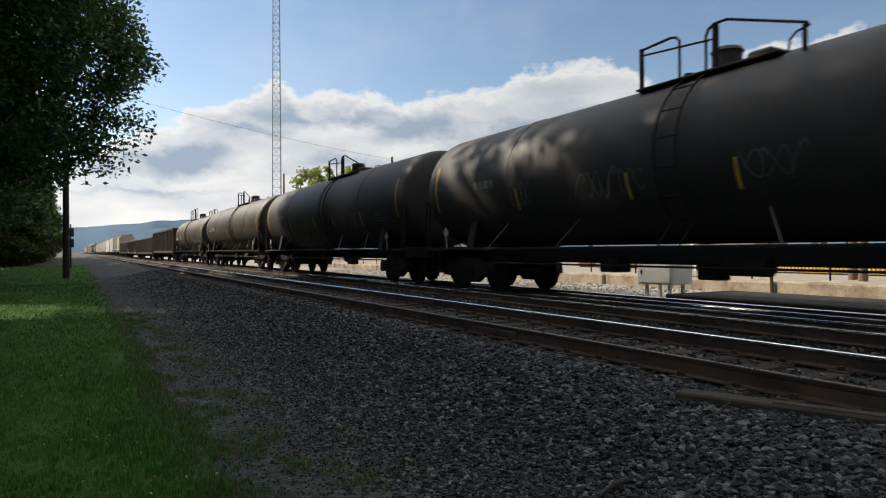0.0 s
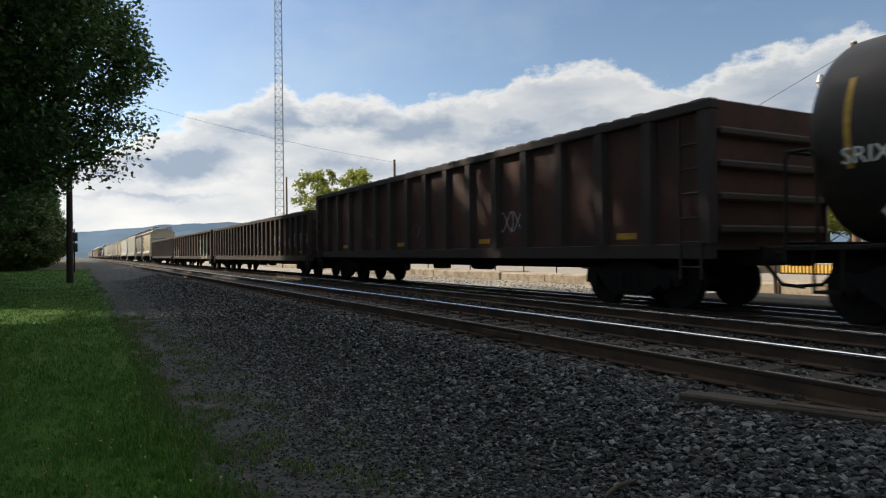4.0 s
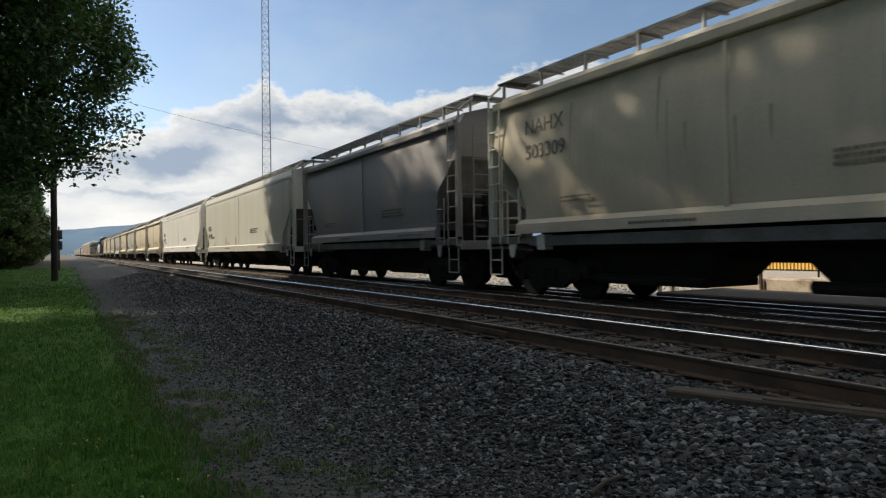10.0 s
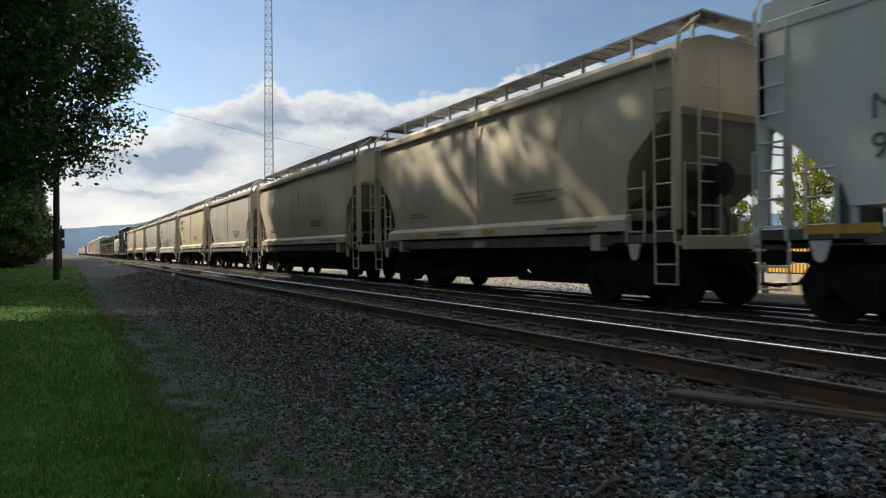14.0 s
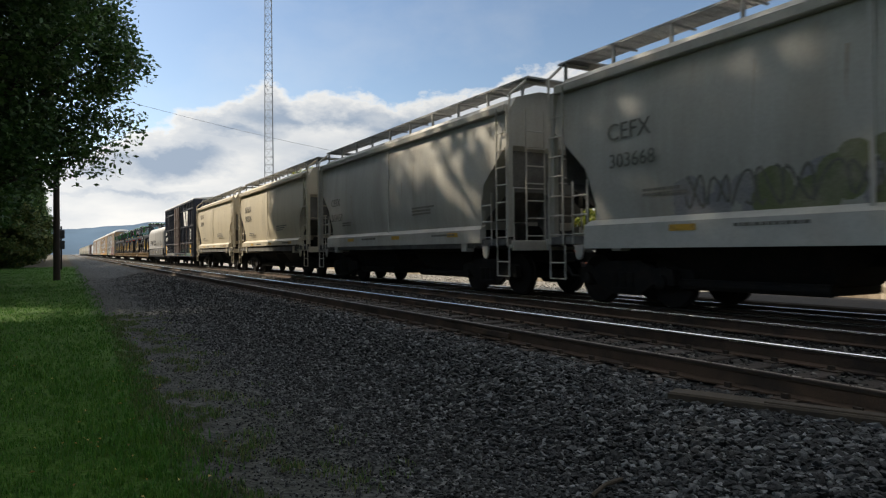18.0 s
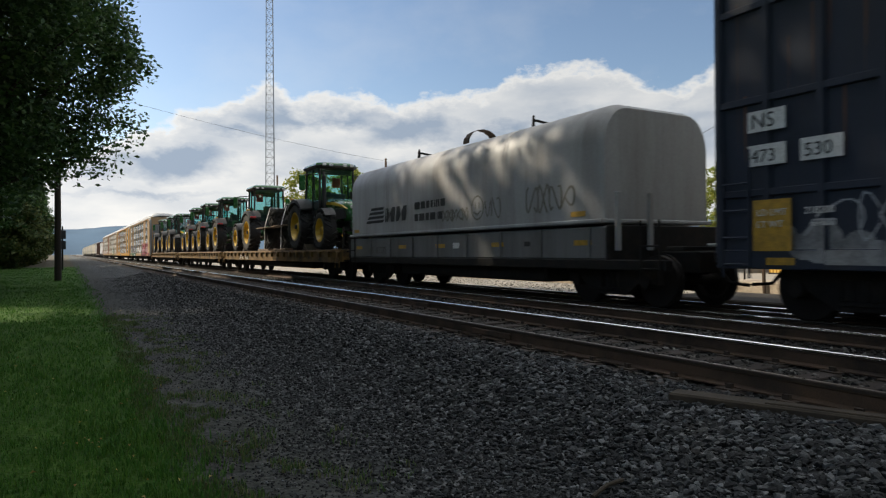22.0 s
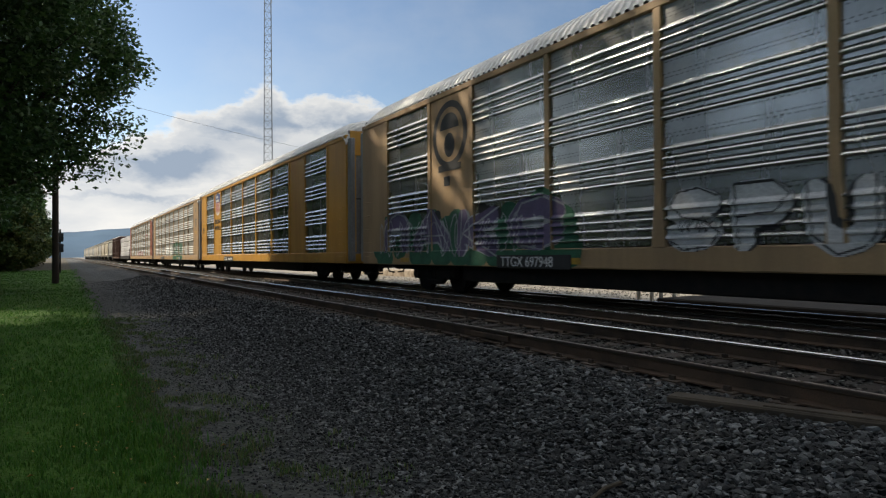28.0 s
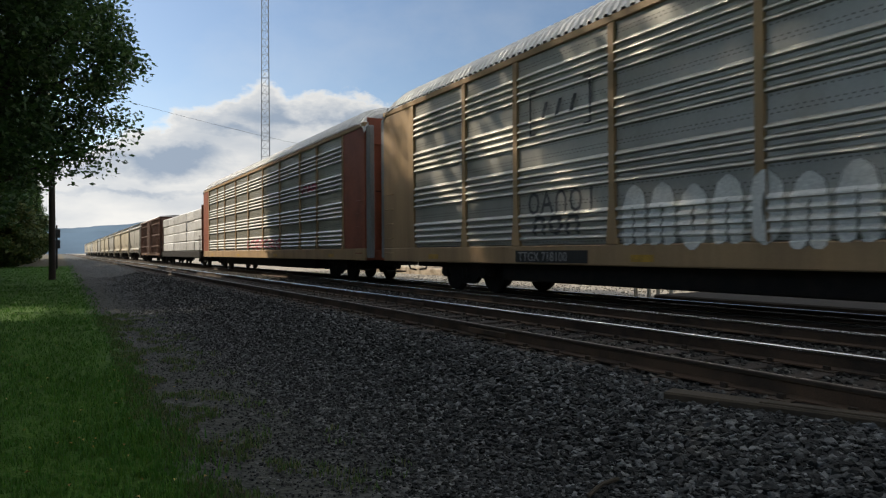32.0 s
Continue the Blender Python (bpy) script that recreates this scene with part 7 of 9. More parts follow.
# -- steel coil car --
def coil_car(s0, s1, label):
    half = (s1 - s0) / 2
    e = half - 0.42
    n0, n1 = -half + 1.9, half - 0.45      # the cover stands off the near end
    car = aboard(thing("coil_car", label, "coil car"), (s0 + s1) / 2)
    prof = [(-1.46, 1.56), (-1.46, 3.0)] + [(-1.46 + 0.6 * (1 - math.cos(a)), 3.0 + 0.72 * math.sin(a)) for a in [math.pi / 2 * k / 6 for k in range(1, 7)]]
    prof = prof + [(-x, z) for x, z in prof[::-1]]
    rings = [[(x * 0.93, y, 1.56 + (z - 1.56) * 0.96) for x, z in prof] if i in (0, 3) else [(x, y, z) for x, z in prof] for i, y in enumerate((n0, n0 + 0.17, n1 - 0.17, n1))]
    hood = part("hood", Mesh().loft(rings), COIL_GREY, car, "long grey rounded steel cover", smooth=True)
    part("hood_rim", Mesh().box(-1.49, 1.49, n0 - 0.03, n1 + 0.03, 1.50, 1.58, 0.02), COIL_GREY, hood)
    for y in (n0 + 3.0, (n0 + n1) / 2, n1 - 3.0):
        m = Mesh()
        for dy in (-0.06, 0.06):
            m.loft([[(x * 1.01, y + dy, z + 0.012), (x * 1.01, y + dy + 0.03, z + 0.012)] for x, z in prof], caps=False, closed=False)
        part("hood_seam", m, COIL_GREY, hood)
    for y in (n0 + 3.2, n1 - 3.2):
        m = Mesh()
        m.tube([(-0.6, y - 0.1, 3.7), (-0.5, y, 4.08), (-0.4, y + 0.1, 3.7)], 0.03, 6)
        m.tube([(0.6, y - 0.1, 3.7), (0.5, y, 4.08), (0.4, y + 0.1, 3.7)], 0.03, 6)
        m.tube([(-0.5, y, 4.0), (0.5, y, 3.9)], 0.03, 6)
        part("lifting_loop", m, DARK_STEEL, hood)
    arch = Mesh()
    arch.loft([[(-0.7 + 0.45 * math.cos(q), -0.35 + dy, 3.68 + 0.38 * math.sin(q)) for dy in (0, 0.3)] for q in [math.pi * i / 8 for i in range(9)]], caps=False, closed=False)
    part("lifting_arch", arch, RAIL_RUST, hood, "rusty arched lifting guard")
    body = part("body", Mesh().box(-1.45, 1.45, n0 - 0.1, n1 + 0.05, 0.84, 1.44, 0.03), COIL_BODY, car)
    for y in (n0 - 0.16, n1 + 0.11):
        part("end_bulkhead", Mesh().box(-1.46, 1.46, y - 0.055, y + 0.055, 0.8, 1.46, 0.02), DARK_STEEL, car)
    part("underframe", Mesh().box(-1.2, 1.2, -e + 3.4, e - 3.4, 0.36, 0.8, 0.05), DARK_STEEL, car)
    part("side_sill", Mesh().box(-1.47, -1.3, -e, e, 0.66, 0.84, 0.015).box(1.3, 1.47, -e, e, 0.66, 0.84, 0.015), DARK_STEEL, car)
    for k in range(9):
        y = n0 + 0.3 + (n1 - n0 - 0.6) * k / 8
        part("stake", Mesh().box(-1.485, -1.45, y - 0.03, y + 0.03, 0.86, 1.44, 0.008), COIL_BODY, body)
    for s in (-1, 1):
        part("end_platform", Mesh().box(-1.45, 1.45, s * e, s * (e + 0.35), 1.0, 1.06, 0.01), DARK_STEEL, car)
        ladder(-1.5, s * (e - 0.3), 0.5, 1.5, 0.4, DARK_STEEL, car)
    part("center_sill", Mesh().box(-0.4, 0.4, -half + 0.65, half - 0.65, 0.6, 0.98, 0.02), DARK_STEEL, car)
    part("brake_rigging", Mesh().cyl((-0.6, -1.5, 0.7), (-0.6, -0.7, 0.7), 0.17, n=10), DARK_STEEL, car)
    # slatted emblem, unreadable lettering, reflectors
    m = Mesh()
    for k in range(4):
        z = 1.9 + 0.13 * k
        m.add([(-1.466, 5.4 - 0.12 * k, z), (-1.466, 4.1, z), (-1.466, 4.1 - 0.1, z + 0.08), (-1.466, 5.3 - 0.12 * k, z + 0.08)], [(0, 1, 2, 3)])
    part("emblem", m, BLACK_PAINT, hood, "dark slatted emblem")
    for a in (3.95, 3.2):
        part("emblem", Mesh().prism([(a, 1.9), (a - 0.16, 1.9), (a - 0.38, 2.15), (a - 0.4, 1.9), (a - 0.62, 1.9), (a - 0.7, 2.32), (a - 0.5, 2.32), (a - 0.3, 2.06), (a - 0.26, 2.32), (a - 0.06, 2.32)], -1.468, -1.462, "x"), BLACK_PAINT, hood, "dark slanted emblem")
    bars(car, -1.466, 2.0, 2.36, BLACK_PAINT, 6, 2, 1.75, 0.19)
    flat = [(-5.0, 6.0, lambda z: -1.46)]
    paint_on(car, flat, tag_polys(-0.75, 0.45, 1.72, 2.1, 62, 5, 0.02), DARK_LINE, 0.004)
    paint_on(car, flat, stroke_polys([(-1.2 + 0.25 * math.cos(q), 2.02 + 0.27 * math.sin(q)) for q in [0.3 + 6.1 * i / 18 for i in range(19)]], 0.02) + stroke_polys([(-1.12, 2.12), (-1.12, 2.02)], 0.02) + stroke_polys([(-1.27, 2.12), (-1.27, 2.02)], 0.02) + stroke_polys([(-1.05, 1.92), (-1.2, 1.86), (-1.33, 1.94)], 0.02), DARK_LINE, 0.005)
    paint_on(car, flat, tag_polys(-2.15, -1.5, 1.75, 2.2, 66, 2, 0.018), DARK_LINE, 0.004)
    paint_on(car, flat, tag_polys(-4.6, -3.1, 1.75, 2.35, 61, 4, 0.024), DARK_LINE, 0.004)
    lettering("63332", FADED_BLACK, car, -1.454, 4.65, 0.96, 0.3)
    lettering("NS", FADED_BLACK, car, -1.454, 5.2, 0.96, 0.3)
    patch(car, -1.456, -0.35, -0.05, 1.08, 1.22, WHITE_PAINT, "data_plate", "white stencilled panel")
    patch(car, -1.456, -3.2, -3.0, 1.1, 1.2, BLACK_PAINT, "data_plate", "dark plate")
    for x in (-1.3, -0.5):
        part("end_stake", Mesh().box(x - 0.05, x + 0.05, n0 - 0.3, n0 - 0.22, 1.0, 2.05, 0.01), COIL_GREY, car)
    for y in (e - 0.6, n0 + 0.6):
        patch(car, -1.466, y - 0.2, y + 0.2, 1.64, 1.74, YELLOW_TAPE, "reflective_patch", "yellow reflective patch")
    for y in (6.0, 2.8, 0.6, -2.0, n0 + 0.5):
        patch(car, -1.452, y - 0.24, y + 0.24, 1.1, 1.2, YELLOW_TAPE, "reflective_patch", "yellow reflective patch")
    trucks(car, half, 2.1)
    return car


# -- flat cars and tractors --
def flat_car(s0, s1, label, seed):
    half = (s1 - s0) / 2
    e = half - 0.45
    car = aboard(thing("flat_car", label, "flat car", "flat cars"), (s0 + s1) / 2)
    n = 60
    pl = Mesh().box(-1.42, 1.42, -e / n + 0.012, e / n - 0.012, 1.05, 1.11, 0.006).data("deck_plank", DECK_WOOD)
    for k in range(n):
        part("deck_plank", pl, None, car, at=(0, -e + 2 * e * (k + 0.5) / n, 0))
    for sx in (-1, 1):
        prof = [(-e, 1.08), (e, 1.08), (e, 0.68), (e - 1.2, 0.64), (-e + 1.2, 0.64), (-e, 0.68)]
        w = part("side_sill", Mesh().prism(prof, sx * 1.36, sx * 1.43, "x"), FLAT_YELLOW, car)
        for k in range(21):
            y = -e + 0.3 + (2 * e - 0.6) * k / 20
            part("stake_pocket", Mesh().box(sx * 1.52, sx * 1.42, y - 0.08, y + 0.08, 0.83, 1.02, 0.01), FLAT_YELLOW, w)
        part("top_flange", Mesh().box(sx * 1.5, sx * 1.3, -e, e, 1.02, 1.06, 0.008), FLAT_YELLOW, w)
    for s in (-1, 1):
        part("end_sill", Mesh().box(-1.42, 1.42, s * e, s * (e - 0.12), 0.74, 1.09, 0.015), FLAT_YELLOW, car)
        part("bolster", Mesh().box(-1.36, 1.36, s * (half - 2.3) - 0.2, s * (half - 2.3) + 0.2, 0.72, 1.02, 0.02), DARK_STEEL, car)
        ladder(-1.5, s * (e - 0.3), 0.45, 1.05, 0.4, FLAT_YELLOW, car)
        part("end_stake", Mesh().box(-1.38, -1.32, s * (e - 0.09), s * (e - 0.03), 1.1, 1.9 if s < 0 and seed == 1 else 1.5, 0.01), DARK_STEEL, car)
    part("center_sill", Mesh().box(-0.35, 0.35, -half + 0.5, half - 0.5, 0.52, 1.02, 0.02).box(-1.1, 1.1, -e + 4.2, e - 4.2, 0.36, 0.6, 0.04), DARK_STEEL, car)
    part("brake_rigging", Mesh().cyl((-0.8, -1.5, 0.72), (-0.8, -0.7, 0.72), 0.17, n=10).tube([(-1.0, -e + 3, 0.7), (-1.0, e - 3, 0.7)], 0.02, 5), DARK_STEEL, car)
    if seed == 1:
        lettering("OTTX", WHITE_PAINT, car, -1.434, 381.32 - (s0 + s1) / 2, 0.67, 0.33)
        lettering("97769", WHITE_PAINT, car, -1.434, 380.05 - (s0 + s1) / 2, 0.67, 0.33)
    trucks(car, half, 2.3)
    return car


def tyre_data(name, r, rim_r, w, lugs, n=44):
    """A farm tyre lying round the x axis: rounded carcass and slanted lugs."""
    h = w / 2
    prof = [(-h * 0.72, rim_r), (-h * 0.9, rim_r + 0.03), (-h, rim_r + (r - rim_r) * 0.45), (-h * 0.93, r - 0.09), (-h * 0.7, r - 0.045), (0, r - 0.03)]
    prof = prof + [(-a, q) for a, q in prof[-2::-1]]
    carcass = Mesh().lathe(prof, n, caps=False).data(name, RUBBER, True)
    m = Mesh()
    for k in range(lugs):
        for s in (-1, 1):
            a0 = 6.283 * (k + (0.5 if s > 0 else 0)) / lugs
            a1 = a0 + 0.22
            p = []
            for a, x, d in ((a0, 0.0, 0.012), (a1, s * h * 0.98, 0.012)):
                for da in (-0.035, 0.035):
                    for rr in (r - 0.08, r + d):
                        p.append((x, rr * math.cos(a + da), rr * math.sin(a + da)))
            m.add(p, [(0, 1, 3, 2), (4, 6, 7, 5), (0, 4, 5, 1), (2, 3, 7, 6), (1, 5, 7, 3), (0, 2, 6, 4)])
    return carcass, m.data("tread", RUBBER)


def rim_data(r, w, s):
    """A deep dished wheel with a lip, a ring of bolts and a raised hub; s: the side the hub shows on."""
    h = w / 2
    prof = [(-h, r + 0.015), (-h, r - 0.035), (-h * 0.86, r - 0.05), (-h * 0.5, r - 0.10), (h * 0.25, r - 0.13), (h * 0.3, r * 0.66), (h * 0.12, r * 0.6), (h * 0.06, r * 0.4), (-h * 0.15, r * 0.36), (-h * 0.62, r * 0.3), (-h * 0.7, r * 0.26), (-h * 0.72, 0.0)]
    m = Mesh().lathe([(s * a * -1, q) for a, q in prof], 36, caps=False)
    for k in range(10):
        a = 6.283 * k / 10
        y, z = r * 0.7 * math.cos(a), r * 0.7 * math.sin(a)
        m.cyl((s * h * -0.25, y, z), (s * h * -0.1, y, z), 0.018, n=6)
    return m.data("rim", T_YELLOW, True)


def slot_data(r, w, s):
    """One dark oval opening of the wheel's dish."""
    h = w / 2
    x = s * h * -0.04
    return Mesh().add([(x, 0.05 * math.cos(t), r * 0.47 + 0.035 * math.sin(t)) for t in [6.283 * i / 12 for i in range(12)]], [tuple(range(12))]).data("wheel_slot", BLACK_PAINT)


REAR_TYRE, FRONT_TYRE = tyre_data("tyre", 1.0, 0.60, 0.62, 24), tyre_data("tyre", 0.76, 0.46, 0.52, 22)


def build_tractor(paint_label):
    """Faces +y with its rear axle at y = 0; z = 0 on the deck."""
    t = thing("farm_tractor", paint_label, "tractor", "farm tractors")
    for s in (-1, 1):
        for y, r, data, rr, w, x, nm in ((0.0, 1.0, REAR_TYRE, 0.60, 0.54, 1.02, "rear_wheel"), (3.0, 0.76, FRONT_TYRE, 0.46, 0.46, 1.0, "front_wheel")):
            hub = part(nm, rim_data(rr, w, s), None, t, "yellow wheel", at=(s * x, y, r))
            part("tyre", data[0], None, hub, "black lugged tyre")
            tagged(part("tread", data[1], None, hub), kind="stuff")
            sl = slot_data(rr, w, s)
            for k in range(8):
                part("wheel_slot", sl, None, hub, at=pose(0, 0, 0, 45 * k + 12))
    part("rear_axle", Mesh().cyl((-0.9, 0, 1.0), (0.9, 0, 1.0), 0.17, n=14).box(-0.4, 0.4, -0.55, 1.0, 0.75, 1.35, 0.06), T_GREEN, t)
    part("front_axle", Mesh().cyl((-0.85, 3.05, 0.76), (0.85, 3.05, 0.76), 0.11, n=12).box(-0.3, 0.3, 2.6, 3.5, 0.6, 0.95, 0.05), T_GREEN, t)
    part("frame_beam", Mesh().box(-0.32, 0.32, 0.8, 3.9, 0.7, 1.25, 0.06), T_BLACK, t)
    # hood: tapering and dropping to the nose
    def sec(y, w, zt, zb):
        return [(-w, y, zb), (w, y, zb), (w, y, zt - 0.22), (w * 0.78, y, zt - 0.05), (w * 0.4, y, zt), (-w * 0.4, y, zt), (-w * 0.78, y, zt - 0.05), (-w, y, zt - 0.22)]
    hood = part("hood", Mesh().loft([sec(1.6, 0.52, 2.12, 1.2), sec(2.3, 0.5, 2.07, 1.15), sec(3.3, 0.46, 1.96, 1.1), sec(4.0, 0.42, 1.82, 1.1), sec(4.18, 0.36, 1.66, 1.16)]), T_GREEN, t, "glossy green hood", smooth=True)
    for s in (-1, 1):
        part("hood_stripe", Mesh().prism([(1.5, 2.0), (2.6, 1.90), (3.5, 1.74), (4.05, 1.56), (3.5, 1.65), (2.6, 1.79), (1.5, 1.87)], s * 0.44, s * 0.535, "x"), T_YELLOW, hood, "yellow stripe")
        part("side_grille", Mesh().prism([(2.7, 1.2), (3.9, 1.2), (3.8, 1.55), (2.7, 1.62)], s * 0.455, s * 0.5, "x"), T_BLACK, hood)
        part("headlight", Mesh().box(s * 0.12, s * 0.36, 4.06, 4.16, 1.56, 1.68, 0.02), WHITE_PAINT, hood, "clear headlight")
    part("front_grille", Mesh().box(-0.32, 0.32, 4.1, 4.2, 1.15, 1.52, 0.02), T_BLACK, hood)
    part("front_weight", Mesh().box(-0.42, 0.42, 4.15, 4.75, 0.72, 1.28, 0.08), T_GREEN, t, "green front weight block")
    part("weight_bracket", Mesh().box(-0.2, 0.2, 3.8, 4.2, 0.75, 1.0, 0.03), T_BLACK, t)
    # cab
    zc0, zc1 = 1.35, 3.42
    fl = part("cab_floor", Mesh().box(-0.76, 0.76, 0.1, 1.68, zc0 - 0.15, zc0 + 0.72, 0.05), T_BLACK, t)
    part("dashboard", Mesh().box(-0.45, 0.45, 1.35, 1.6, zc0 + 0.6, zc0 + 1.0, 0.06), T_BLACK, t)
    part("warning_board", Mesh().box(-0.66, -0.3, 0.3, 0.32, 2.72, 3.14, 0.004), RED_PAINT, t, "red hazard board inside the cab")
    part("sun_blind", Mesh().box(-0.68, 0.68, 1.52, 1.56, zc1 - 0.3, zc1 - 0.02, 0.01), T_BLACK, t)
    corner = [(-0.84, 0.08), (0.84, 0.08), (0.76, 1.72), (-0.76, 1.72)]
    topc = [(-0.78, 0.16), (0.78, 0.16), (0.72, 1.62), (-0.72, 1.62)]
    for (x0, y0), (x1, y1) in zip(corner, topc):
        part("cab_pillar", Mesh().cyl((x0, y0, zc0 + 0.2), (x1, y1, zc1), 0.05, n=8), T_BLACK, t)
    for s in (-1, 1):
        part("cab_pillar", Mesh().cyl((s * 0.81, 0.95, zc0 + 0.2), (s * 0.76, 0.92, zc1), 0.035, n=8), T_BLACK, t)
    for k in range(4):
        (a, b), (c, d), (e, f), (g, h) = corner[k], corner[(k + 1) % 4], topc[(k + 1) % 4], topc[k]
        pane = part("cab_window", Mesh().add([(a, b, zc0 + 0.3), (c, d, zc0 + 0.3), (e, f, zc1), (g, h, zc1)], [(0, 1, 2, 3)]), CAB_GLASS, t, "greenish cab glass")
        pane.visible_shadow = False
    roof = part("cab_roof", Mesh().loft([[(x * k, 0.87 + y * k, z) for x, y in ((-0.86, -0.78), (-0.66, -0.95), (0.66, -0.95), (0.86, -0.78), (0.86, 0.72), (0.64, 0.9), (-0.64, 0.9), (-0.86, 0.72))] for k, z in ((0.95, zc1 - 0.06), (1.05, zc1 - 0.01), (1.07, zc1 + 0.06), (1.0, zc1 + 0.1))]), T_BLACK, t)
    part("roof_panel", Mesh().loft([[(x * k, 0.87 + y * k, z) for x, y in ((-0.86, -0.78), (-0.66, -0.95), (0.66, -0.95), (0.86, -0.78), (0.86, 0.72), (0.64, 0.9), (-0.64, 0.9), (-0.86, 0.72))] for k, z in ((1.03, zc1 + 0.08), (1.0, zc1 + 0.15), (0.86, zc1 + 0.21), (0.55, zc1 + 0.25))]), T_GREEN, roof)
    for x in (-0.6, -0.3, 0.3, 0.6):
        part("work_light", Mesh().box(x - 0.08, x + 0.08, 1.8, 1.86, zc1 + 0.03, zc1 + 0.13, 0.02), WHITE_PAINT, roof)
    part("decal", Mesh().add([(-0.5 + 0.07 * math.cos(a), 0.12, 3.02 + 0.07 * math.sin(a)) for a in [6.2832 * k / 16 for k in range(16)]], [tuple(range(16))]), WHITE_PAINT, t, "round white decal on the rear window")
    part("rear_light_bar", Mesh().box(-0.8, 0.8, -0.16, -0.04, zc1 - 0.02, zc1 + 0.06, 0.02), T_BLACK, roof)
    for x in (-0.72, -0.42, 0.42, 0.72):
        part("rear_work_light", Mesh().box(x - 0.07, x + 0.07, -0.2, -0.15, zc1 - 0.01, zc1 + 0.07, 0.01), WHITE_PAINT, roof)
    for s in (-1, 1):
        part("hub_cap", Mesh().cyl((s * 1.16, 0, 1.0), (s * 1.27, 0, 1.0), 0.1, n=12), T_BLACK, t)
        part("grab_rail", Mesh().tube([(s * 0.84, 1.5, 1.9), (s * 0.9, 1.52, 2.0), (s * 0.9, 1.5, 2.9), (s * 0.8, 1.45, 3.0)], 0.018, 6), T_BLACK, t)
        part("hood_vent", Mesh().prism([(1.75, 1.32), (2.55, 1.3), (2.5, 1.62), (1.75, 1.7)], s * 0.5, s * 0.54, "x"), T_BLACK, hood)
        part("marker_light", Mesh().box(s * 1.2, s * 1.36, -0.5, -0.35, 2.16, 2.24, 0.02), YELLOW_TAPE, t, "amber marker light")
        part("marker_arm", Mesh().tube([(s * 1.0, -0.45, 2.1), (s * 1.15, -0.45, 2.16), (s * 1.25, -0.43, 2.2)], 0.018, 6), T_BLACK, t)
    seat = part("seat", Mesh().box(-0.25, 0.25, 0.5, 0.98, 1.75, 1.9, 0.05).box(-0.24, 0.24, 0.38, 0.52, 1.85, 2.5, 0.06), T_BLACK, t)
    part("steering_wheel", Mesh().lathe([(0.0, 0.16), (0.015, 0.19), (0.03, 0.16)], 16, (0, 0), "y").cyl((0, 0.0, 0), (0, 0.35, -0.15), 0.04, n=8), T_BLACK, t, at=pose(0, 1.25, 2.25, -55, 0, 0))
    for s in (-1, 1):
        # rear fender: an arc over the tyre
        ring = []
        for i in range(10):
            a = radians(40 + 104 * i / 9)
            y, z = -1.2 * math.cos(a), 1.02 + 1.12 * math.sin(a)
            ring.append([(s * 0.72, y, z - 0.02), (s * 1.33, y, z - 0.02), (s * 1.36, y * 1.03, z - 0.1), (s * 1.34, y * 1.02, z + 0.03), (s * 0.72, y, z + 0.08)])
        part("rear_fender", Mesh().loft(ring), T_BLACK, t, smooth=True)
        ring = []
        for i in range(8):
            a = radians(30 + 110 * i / 7)
            y, z = 3.05 - 0.86 * math.cos(a), 0.76 + 0.86 * math.sin(a)
            ring.append([(s * 0.8, y, z), (s * 1.24, y, z), (s * 1.24, y, z - 0.04), (s * 0.8, y, z + 0.04)])
        part("front_fender", Mesh().loft(ring), T_BLACK, t, smooth=True)
        mir = part("mirror_arm", Mesh().tube([(s * 0.76, 1.5, 3.1), (s * 1.2, 1.65, 3.1), (s * 1.45, 1.67, 3.02)], 0.025, 6), T_BLACK, t)
        part("mirror", Mesh().box(s * 1.36, s * 1.62, 1.63, 1.73, 2.42, 3.06, 0.05), T_GREEN, mir, "dark green mirror housing")
        st = part("cab_ladder", Mesh().box(s * 0.75, s * 1.15, 1.2, 1.55, 0.5, 0.54).box(s * 0.75, s * 1.1, 1.2, 1.55, 0.85, 0.89).box(s * 0.75, s * 1.05, 1.2, 1.55, 1.2, 1.24).box(s * 0.74, s * 0.78, 1.2, 1.24, 0.5, 1.4).box(s * 0.74, s * 0.78, 1.51, 1.55, 0.5, 1.4), T_BLACK, t)
        part("tail_light", Mesh().box(s * 1.0, s * 1.3, -1.02, -0.95, 1.75, 1.85, 0.02), RED_PAINT, t, "red tail light")
        part("chock", Mesh().prism([(0.85, 0.0), (1.35, 0.0), (0.95, 0.25)], s * 0.8, s * 1.2, "x"), TIMBER, t)
    for s in (-1, 1):
        part("fuel_tank", Mesh().box(s * 0.75, s * 0.4, 0.95, 2.3, 0.65, 1.15, 0.1), T_BLACK, t)
    part("exhaust", Mesh().cyl((0.62, 1.85, 1.7), (0.62, 1.85, 3.0), 0.09, n=12).cyl((0.62, 1.85, 3.0), (0.62, 1.78, 3.2), 0.06, n=10), T_BLACK, t, smooth=True)
    part("intake_pipe", Mesh().cyl((-0.62, 1.9, 1.6), (-0.62, 1.9, 2.4), 0.12, n=12), T_BLACK, t, smooth=True)
    part("hitch", Mesh().tube([(-0.45, -0.5, 1.2), (-0.45, -1.1, 0.85)], 0.05, 6).tube([(0.45, -0.5, 1.2), (0.45, -1.1, 0.85)], 0.05, 6).box(-0.2, 0.2, -0.75, -0.5, 0.8, 1.5, 0.03), T_BLACK, t)
    return t


